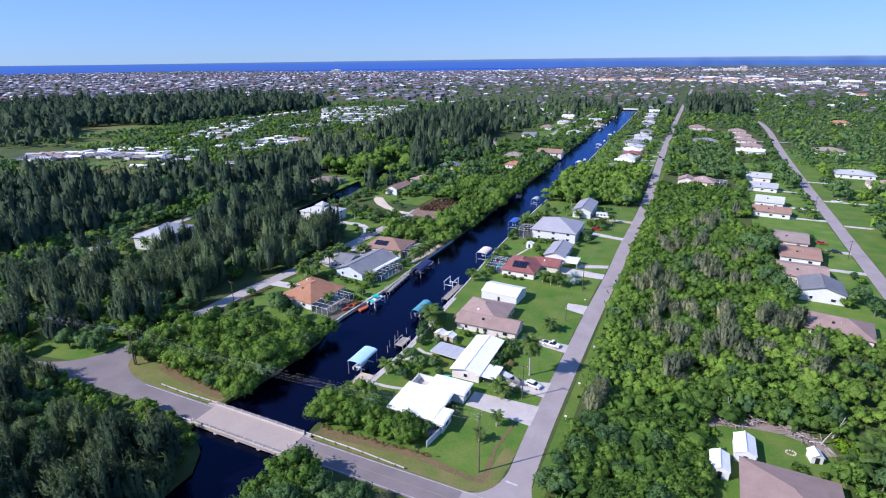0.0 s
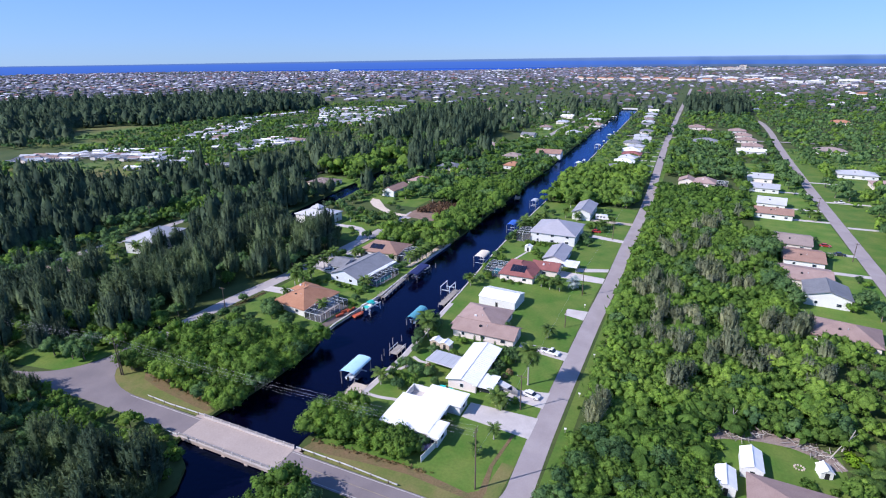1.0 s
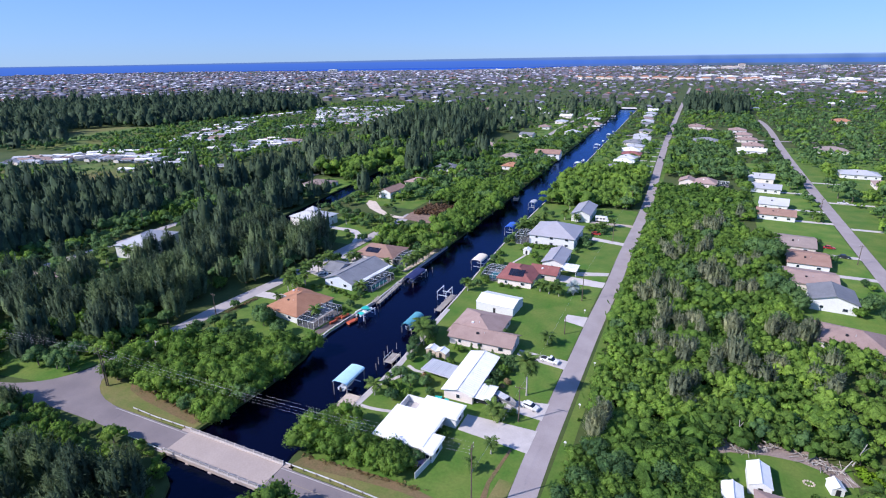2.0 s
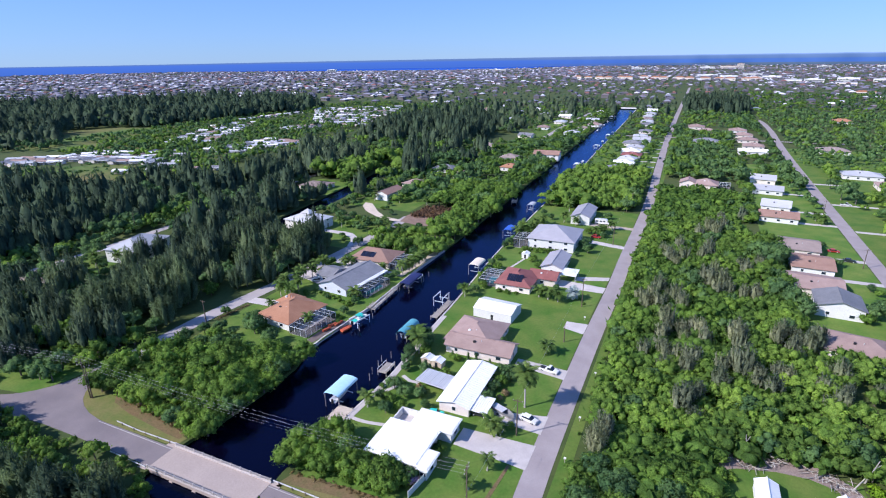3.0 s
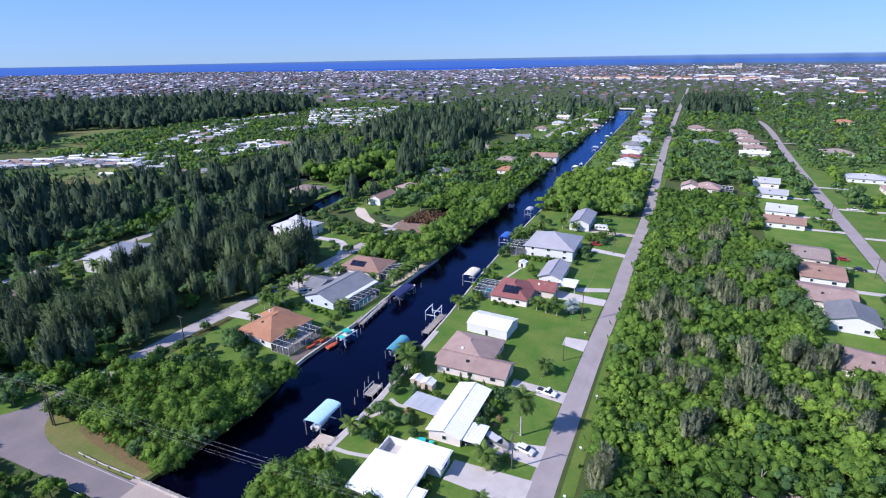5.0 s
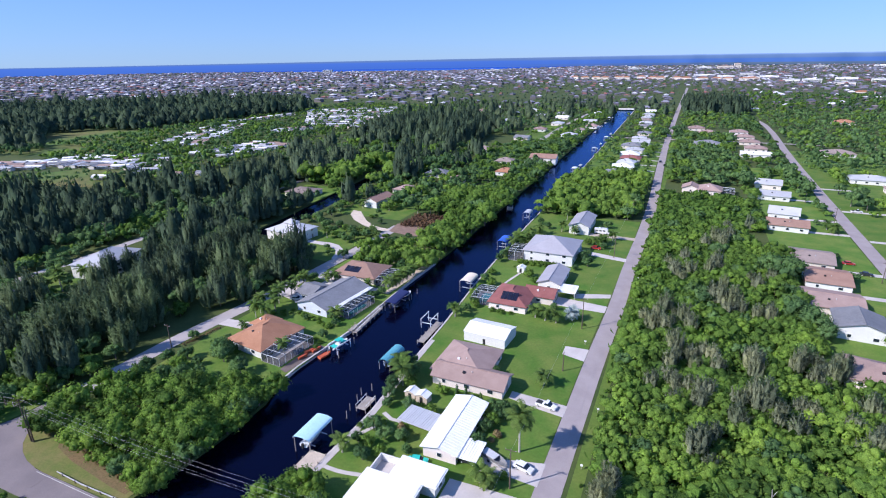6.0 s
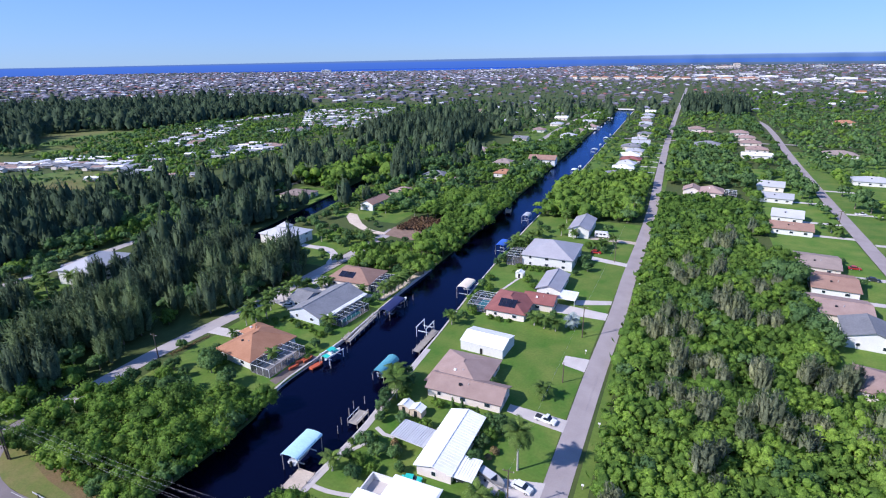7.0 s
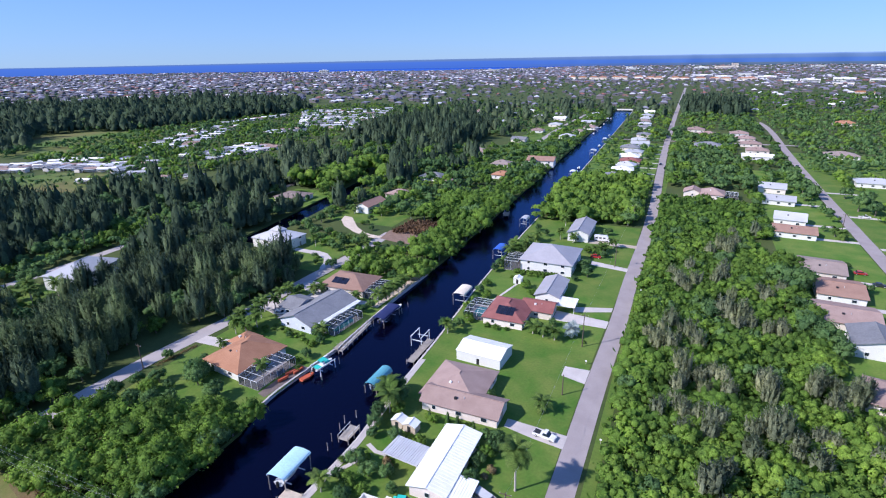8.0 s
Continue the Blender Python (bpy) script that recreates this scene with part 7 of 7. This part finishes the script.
wires([(-8.9, 86.1, 15.4), (-120, 84.9, 12.2), (-215, 78, 11.8)], [(-1.1, 0.1), (0, 0.1), (1.1, 0.1), (-0.9, -0.9), (0.9, -0.9)], 2.0, "bundle of pale overhead power wires")
wires([(-8.9, 86.1, 9.0), (-8.1, 116.4, 9.6), (-7.0, 194, 10.6), (-6, 268, 9.2), (-5, 340, 9.2)], [(-0.9, 0.2), (0.9, 0.2)], 0.8, "thin street wires between poles")


# ---- docks and boats ----
def hull_geo(length, beam, depth):
    g = Geo()
    secs = []
    n = 9
    for i in range(n):
        u = i / (n - 1)
        w = beam / 2 * (1 - max(0, u - 0.5) ** 2 * 3.6)
        x = -length / 2 + length * u
        z = 0.25 * depth * max(0, u - 0.4)
        secs.append([(x, -w, depth + z), (x, -w * 0.75, 0.25 * depth), (x, 0, 0.3 * depth * max(0, u - 0.6) * 2), (x, w * 0.75, 0.25 * depth), (x, w, depth + z)])
    g.put([p for s in secs for p in s], [(5 * i + k, 5 * i + k + 1, 5 * i + 6 + k, 5 * i + 5 + k) for i in range(n - 1) for k in range(4)] + [(0, 4, 3, 2, 1)])
    return g, [(5 * i, 5 * i + 4) for i in range(n)], secs


def boat(x, y, z, turn, length, beam, hull_mat, label, top=None, cat="boat", plain=False, cover=None):
    b = empty("boat", pose(x, y, z, 0, 0, turn), label, cat, "boats")
    g, rim, secs = hull_geo(length, beam, 0.9)
    part("hull", g, hull_mat, b)
    deck = Geo()
    for s0, s1 in zip(secs, secs[1:]):
        deck.put([(s0[0][0], s0[0][1] * 0.94, s0[0][2] - 0.12), (s0[4][0], s0[4][1] * 0.94, s0[4][2] - 0.12), (s1[4][0], s1[4][1] * 0.94, s1[4][2] - 0.12), (s1[0][0], s1[0][1] * 0.94, s1[0][2] - 0.12)], [(3, 2, 1, 0)])
    part("deck", deck, hull_mat if plain else CAR_WHITE, b)
    if plain:
        return b
    if cover:
        part("cover", Geo().box(0.5, 2.3, -beam * 0.34, beam * 0.34, 0.85, 1.0), cover, b, "turquoise canvas cover")
        part("cover", Geo().box(-3.2, -1.5, -beam * 0.4, beam * 0.4, 0.8, 0.95), cover, b, "turquoise canvas cover")
    part("console", Geo().box(-0.5, 0.3, -0.4, 0.4, 0.7, 1.6), CAR_WHITE, b)
    part("outboard", Geo().box(-length / 2 - 0.5, -length / 2, -0.22, 0.22, 0.1, 1.35), RUBBER, b, "black outboard motor")
    if top:
        t = part("canopy", Geo().box(-1.4, 1.0, -beam * 0.36, beam * 0.36, 2.25, 2.38), top, b)
        for u in (-1.2, 0.8):
            for v in (-beam * 0.32, beam * 0.32):
                part("pipe", Geo().tube((u, v, 0.8), (u, v, 2.25), 0.03, 0.03, 5), METAL, t)
    return b


def boathouse(x, y, turn, w, d, h, rise, mat, label):
    """A curved or pitched cover on piles over the water."""
    b = empty("boat_lift_canopy", pose(x, y, 0, 0, 0, turn), label, "boat cover", "boat covers over the canal")
    g = Geo()
    n = 8
    for layer in (0.0, -0.07):
        for i in range(n):
            a0, a1 = math.pi * i / n, math.pi * (i + 1) / n
            p = [(-w / 2 * math.cos(a0), h + rise * math.sin(a0) + layer), (-w / 2 * math.cos(a1), h + rise * math.sin(a1) + layer)]
            q = [(p[0][0], -d / 2, p[0][1]), (p[1][0], -d / 2, p[1][1]), (p[1][0], d / 2, p[1][1]), (p[0][0], d / 2, p[0][1])]
            g.put(q, [(0, 1, 2, 3) if layer == 0 else (3, 2, 1, 0)])
    g.box(-w / 2 - 0.03, -w / 2 + 0.03, -d / 2, d / 2, h - 0.35, h + 0.02).box(w / 2 - 0.03, w / 2 + 0.03, -d / 2, d / 2, h - 0.35, h + 0.02)
    part("canopy", g, mat, b)
    for u in (-w / 2 + 0.1, w / 2 - 0.1):
        for v in (-d / 2 + 0.4, d / 2 - 0.4):
            part("support_post", Geo().tube((u, v, -2.5), (u, v, h), 0.14, 0.12, 7), WOOD, b)
        part("beam", Geo().box(u - 0.06, u + 0.06, -d / 2, d / 2, h - 0.25, h - 0.05), WOOD, b)
    for v in (-d / 4, d / 4):
        part("lift_bunk", Geo().box(-w / 2 + 0.2, w / 2 - 0.2, v - 0.1, v + 0.1, 0.2, 0.4), METAL, b)
    return b


def dock(x, y, turn, w, d, label, mat=None, z=0.25, rails=False):
    k = empty("dock", pose(x, y, 0, 0, 0, turn), label, "dock", "docks")
    part("deck", Geo().box(-w / 2, w / 2, -d / 2, d / 2, z - 0.15, z), mat or WOOD, k)
    m = max(2, int(d / 3))
    for i in range(m + 1):
        v = -d / 2 + 0.2 + (d - 0.4) * i / m
        for u in (-w / 2, w / 2):
            part("support_post", Geo().tube((u, v, -2.5), (u, v, z + (1.0 if rails else 0.5)), 0.13, 0.12, 7), WOOD, k)
    if rails:
        for u in (-w / 2, w / 2):
            part("rail", Geo().box(u - 0.05, u + 0.05, -d / 2, d / 2, z + 0.85, z + 0.97), TRIM, k)
    return k


boathouse(-56.6, 113.0, 0, 4.6, 9.4, 3.4, 0.5, SKYBLUE, "light blue curved canopy over a boat lift")
boat(-56.6, 112.5, 0.4, 90, 7.0, 2.4, CAR_WHITE, "white motorboat under a light blue canopy", NAVY)
dock(-52.6, 106.2, 0, 4.4, 6.2, "brick-toned dock beside the boat lift", SAND)
boathouse(-56.8, 152.0, 0, 3.8, 9.6, 1.6, 1.3, TEAL, "teal barrel-shaped boat cover beside the palms")
boat(-56.8, 152, -0.6, 90, 6.6, 2.2, CAR_WHITE, "white boat under the teal cover")
boathouse(-74.6, 188.0, 0, 4.4, 12, 2.6, 0.45, NAVY, "dark blue canopy over a boat lift")
boat(-74.6, 187, 0.1, 90, 7.4, 2.4, NAVY, "blue boat beneath the dark canopy")
boathouse(-55.4, 213, 0, 4.6, 9, 3.6, 0.7, BEIGE, "beige boat cover on timber piles")
boathouse(-57.4, 265, 0, 4.4, 9, 3.4, 0.8, ROYAL, "bright blue boat cover by the seawall")
boathouse(-60, 317, 0, 3.8, 7.5, 3.2, 0.8, PALE_ROOF, "pale boat cover in the canal")
boat(-76.2, 152.5, 0.5, 80, 7.2, 2.6, CAR_WHITE, "white and turquoise fishing boat on a lift", TURQ, cover=TURQ)
boat(-75.6, 198, -0.95, 80, 4.6, 1.9, CAR_WHITE, "small white boat on a lift")
boat(-78.2, 147.2, -1.12, 75, 4.6, 1.9, RUST, "red-orange kayak raft beside the seawall", plain=True)
boat(-81.6, 147.6, 0.07, 76, 3.6, 0.9, RUST, "red-orange kayak on the seawall", plain=True)
boat(-83.0, 145.8, 0.07, 62, 3.2, 0.85, RUST, "red-orange kayak on the seawall", plain=True)
boat(-82.8, 142.4, 0.07, 70, 3.4, 0.9, RUST, "red-orange kayak on the seawall", plain=True)
dock(-77.4, 172.0, 4, 1.4, 20, "long grey dock with white rails", rails=True)
dock(-53.4, 172.4, 0, 2.4, 15, "narrow timber dock along the seawall")
dock(-52.4, 130.0, 0, 2.8, 5.6, "small grey timber dock with piles", rails=True)
dock(-79.0, 165, 4, 1.6, 5, "short grey timber dock by the seawall")
dock(-75, 331, 12, 3.0, 8, "old timber dock below the mangroves", rails=True)
dock(-60, 408, 0, 4, 12, "grey dock with boat piles")
for x, y in [(-55.5, 127), (-55.8, 131), (-56.4, 134), (-54.4, 123.8), (-54.8, 137), (-72.5, 200.5), (-72.2, 195), (-77.6, 148), (-73.6, 148), (-74, 157.5)]:
    tagged(part("mooring_post", Geo().tube((0, 0, -2.5), (0, 0, 1.3), 0.14, 0.11, 7), WOOD, at=pose(x, y, 0)), "grey timber mooring pile in the canal", "mooring pile", "mooring piles")


def boat_lift(x, y, turn, bunk, label, top=2.6):
    lift = empty("boat_lift", pose(x, y, 0, 0, 0, turn), label, "boat lift", "boat lifts")
    for u in (-1.8, 1.8):
        for v in (-3, 3):
            part("post", Geo().tube((u, v, -2.5), (u, v, top), 0.13, 0.13, 7), TRIM, lift)
        part("beam", Geo().box(u - 0.12, u + 0.12, -3.3, 3.3, top - 0.2, top + 0.05), TRIM, lift)
    for v in (-2, 2):
        part("cradle", Geo().box(-1.8, 1.8, v - 0.12, v + 0.12, bunk - 0.25, bunk), TRIM, lift)


boat_lift(-56.6, 178.6, 0, 0.85, "white steel boat lift standing empty")
boat_lift(-76.2, 152.5, -10, 0.52, "white steel lift under the fishing boat", 1.9)
for k, (x, y) in enumerate([(-60.5, 455), (-60, 470), (-61, 486), (-62, 560), (-62, 578), (-63, 610), (-62, 640), (-63.5, 690), (-83, 700), (-84, 730), (-84, 760), (-85, 800), (-86, 840), (-85, 870)]):
    if k % 3:
        boat(x, y, -0.7, 90 + 6 * (k % 2), 6.5, 2.2, CAR_WHITE, "white boat moored on the far canal")
    else:
        boathouse(x, y, 0, 4, 8, 3, 0.6, PALE_ROOF if k % 2 else WHITE_ROOF, "pale boat cover on the far canal")


# ---- cars ----
def car(x, y, turn, paint, label, kind="car", z=0.1):
    c = empty("pickup_truck" if kind == "pickup" else "car", pose(x, y, z, 0, 0, turn), label, "pickup truck" if kind == "pickup" else "car", "parked cars")
    L, W = (5.6, 1.95) if kind == "pickup" else (4.7, 1.82)
    side = [(-L / 2, 0.35), (-L / 2 + 0.05, 0.95), (L / 2 - 1.2, 1.0), (L / 2 - 0.1, 0.82), (L / 2, 0.4)]
    n = len(side)
    g = Geo().put([(u, -W / 2, v) for u, v in side] + [(u, W / 2, v) for u, v in side], [tuple(range(n)), tuple(range(2 * n - 1, n - 1, -1))] + [(i + n, (i + 1) % n + n, (i + 1) % n, i) for i in range(n)])
    body = part("body", g, paint, c)
    a0, a1 = (-0.4, 1.5) if kind == "pickup" else (-1.7, 1.2)
    cab = [(a0, 0.95), (a0 + 0.35, 1.5 if kind == "car" else 1.75), (a1 - 0.75, 1.5 if kind == "car" else 1.75), (a1, 0.98)]
    g = Geo().put([(u, -W / 2 + 0.12, v) for u, v in cab] + [(u, W / 2 - 0.12, v) for u, v in cab], [(0, 1, 2, 3), (7, 6, 5, 4), (4, 5, 1, 0), (6, 7, 3, 2)])
    part("cabin_glass", g, glass, c)
    part("roof", Geo().box(cab[1][0], cab[2][0], -W / 2 + 0.1, W / 2 - 0.1, cab[1][1] - 0.02, cab[1][1] + 0.07), paint, c)
    if kind == "pickup":
        part("bed", Geo().box(-L / 2 + 0.12, -0.5, -W / 2 + 0.14, W / 2 - 0.14, 0.8, 0.97), DARK, c)
    for u in (-L / 2 + 0.95, L / 2 - 0.95):
        for s in (-1, 1):
            wh = part("wheel", Geo().tube((u, s * (W / 2 - 0.2), 0.32), (u, s * (W / 2 + 0.03), 0.32), 0.33, 0.33, 12), RUBBER, c)
            part("rim", Geo().tube((u, s * (W / 2 + 0.03), 0.32), (u, s * (W / 2 + 0.05), 0.32), 0.19, 0.17, 8), METAL, wh)
    for s in (-1, 1):
        part("headlight", Geo().box(L / 2 - 0.12, L / 2 + 0.01, s * 0.65 - 0.2, s * 0.65 + 0.2, 0.58, 0.74), TRIM, c)
    return c


car(-6.9, 122.9, -14, CAR_WHITE, "white sedan parked on a concrete driveway")
car(-7.7, 147.2, -10, CAR_WHITE, "white pickup truck parked on a driveway", "pickup")
car(0.2, 520, 90, CAR_DARK, "dark car far down the street", z=0.05)
car(88.4, 296.5, 0, CAR_RED, "red car parked by a house", z=0.03)
car(92.0, 284.4, -6, CAR_DARK, "dark car on a concrete driveway")
car(112, 394, 0, CAR_WHITE, "white pickup on a driveway", "pickup")
car(-15.4, 276.6, 0, CAR_RED, "red car beside the big house", z=0.07)
car(101.6, 545, 90, CAR_DARK, "dark car on the second street")


def motorhome(x, y, turn, label):
    m = empty("motorhome", pose(x, y, 0.03, 0, 0, turn), label, "motorhome", "parked cars")
    side = [(-3.6, 0.5), (-3.6, 2.95), (2.4, 3.05), (3.0, 2.6), (3.1, 1.9), (3.8, 1.3), (3.9, 0.5)]
    n = len(side)
    part("body", Geo().put([(u, -1.15, v) for u, v in side] + [(u, 1.15, v) for u, v in side], [tuple(range(n)), tuple(range(2 * n - 1, n - 1, -1))] + [(i + n, (i + 1) % n + n, (i + 1) % n, i) for i in range(n)]), CAR_WHITE, m)
    for u in (-2.4, -0.6, 1.2):
        part("window", Geo().box(u - 0.55, u + 0.55, -1.19, -1.14, 1.6, 2.3), glass, m)
    part("windscreen", Geo().put([(3.14, -1.0, 1.92), (3.82, -1.0, 1.34), (3.82, 1.0, 1.34), (3.14, 1.0, 1.92)], [(0, 1, 2, 3)]), glass, m)
    part("roof_vent", Geo().box(-1.6, -0.6, -0.4, 0.4, 2.95, 3.25), TRIM, m)
    for u in (-2.3, 2.7):
        for s in (-1, 1):
            part("wheel", Geo().tube((u, s * 0.95, 0.4), (u, s * 1.2, 0.4), 0.4, 0.4, 12), RUBBER, m)


motorhome(-16.4, 301.6, 4, "white motorhome parked on a sandy drive")
car(-29.6, 115.6, 14, TURQ, "green-blue car behind the white fence", z=0.03)
car(-112, 176, 20, CAR_WHITE, "white car on the paved forecourt")
car(-19.0, 120.2, 0, CAR_DARK, "dark car under the carport")
trailer = empty("boat_trailer", pose(-13.6, 122.6, 0.1, 0, 0, -22), "grey boat on a trailer beside the driveway", "boat trailer")
g, rim, secs = hull_geo(7.2, 2.3, 1.1)
part("hull", g, GREY_ROOF, trailer, at=pose(0, 0, 0.55))
part("cover", Geo().box(-3.2, 0.6, -1.0, 1.0, 1.55, 1.75), PALE_ROOF, trailer)
part("frame", Geo().box(-3.4, 4.4, -0.9, -0.8, 0.45, 0.55).box(-3.4, 4.4, 0.8, 0.9, 0.45, 0.55), METAL, trailer)
for s in (-1, 1):
    part("wheel", Geo().tube((-1, s * 0.95, 0.32), (-1, s * 1.15, 0.32), 0.32, 0.32, 10), RUBBER, trailer)
for x, y in [(4.6, 112), (4.9, 128), (5.1, 150), (6.2, 200), (-4.1, 184), (6.6, 244)]:
    mb = empty("mailbox", pose(x, y, 0), "white mailbox on a short post by the street", "mailbox", "mailboxes")
    part("post", Geo().box(-0.06, 0.06, -0.06, 0.06, -0.1, 1.05), WOOD, mb)
    part("box", Geo().box(-0.28, 0.28, -0.14, 0.14, 1.05, 1.4), TRIM, mb)
rnd = random.Random(3)
slab("field_8", [(36.6, 123.4), (40, 125.4), (47.8, 127.6), (54, 128), (58.6, 126.6), (61.4, 123), (64.6, 124.4), (62.4, 128.8), (56, 132.6), (47, 131.6), (41, 133), (36, 128)], DIRT, 0.06, "bare earth under cut branches", "bare earth")
for px0, py0, wide, deep, n in ((43.4, 128.6, 5.6, 2.2, 60), (58.6, 128.8, 4.6, 2.6, 60)):
    logs = empty("brush_pile", pose(px0, py0, 0), "pile of bleached cut branches behind the yard", "brush pile", "brush piles")
    for k in range(n):
        a, l = rnd.uniform(0, math.tau), rnd.uniform(1.0, 3.2)
        x, y, z = rnd.uniform(-wide, wide), rnd.gauss(0, deep * 0.5), rnd.uniform(0.05, 0.8)
        y -= 0.35 * x if px0 > 50 else -0.35 * x
        part("branch", Geo().tube((x, y, z), (x + l * math.cos(a), y + l * math.sin(a), z + rnd.uniform(-0.05, 0.7)), 0.10, 0.05, 5), PALE_BARK if k % 3 else BARK, logs)
for x, y, h, lean in ((64.6, 131.4, 6.5, 12), (42.2, 131.8, 5.0, -8), (61.6, 127.6, 4.2, 20)):
    dead = empty("dead_tree", pose(x, y, 0, 0, lean, 0), "bare bleached dead trunk standing in the thicket", "dead tree", "dead trees")
    part("trunk", Geo().tube((0, 0, -0.2), (0, 0, h), 0.2, 0.08, 7), PALE_BARK, dead)
    part("branch", Geo().tube((0, 0, h * 0.6), (0.9, 0.5, h * 0.85), 0.08, 0.03, 5), PALE_BARK, dead)
ring = empty("fire_ring", pose(54.8, 121.3, 0), "ring of pale stones on the grass", "fire ring")
for k in range(11):
    a = math.tau * k / 11
    part("stone", Geo().prism([(math.cos(a) * 1.0 + 0.22 * math.cos(b), math.sin(a) * 0.8 + 0.2 * math.sin(b)) for b in (0.2, 1.3, 2.4, 3.6, 5.0)], 0, 0.25), SAND, ring)
structure("path_9", ribbon([Vector((east_bank(y) + 0.95, y)) for y in range(104, 172, 4)], 1.3, -0.1, 0.1), CONCRETE, "pale concrete walk along the seawall", "path")
for k, (x0, y0, x1, y1) in enumerate([(-52, 106.5, -38, 107.5), (-46, 128.5, -40, 127), (-49, 116.5, -44, 126)]):
    structure(f"path_{k + 1}", ribbon(smooth_line([(x0, y0), ((x0 + x1) / 2, (y0 + y1) / 2 - 0.8), (x1, y1)], 2), 1.1, -0.1, 0.09), CONCRETE, "narrow pale concrete garden path", "path")
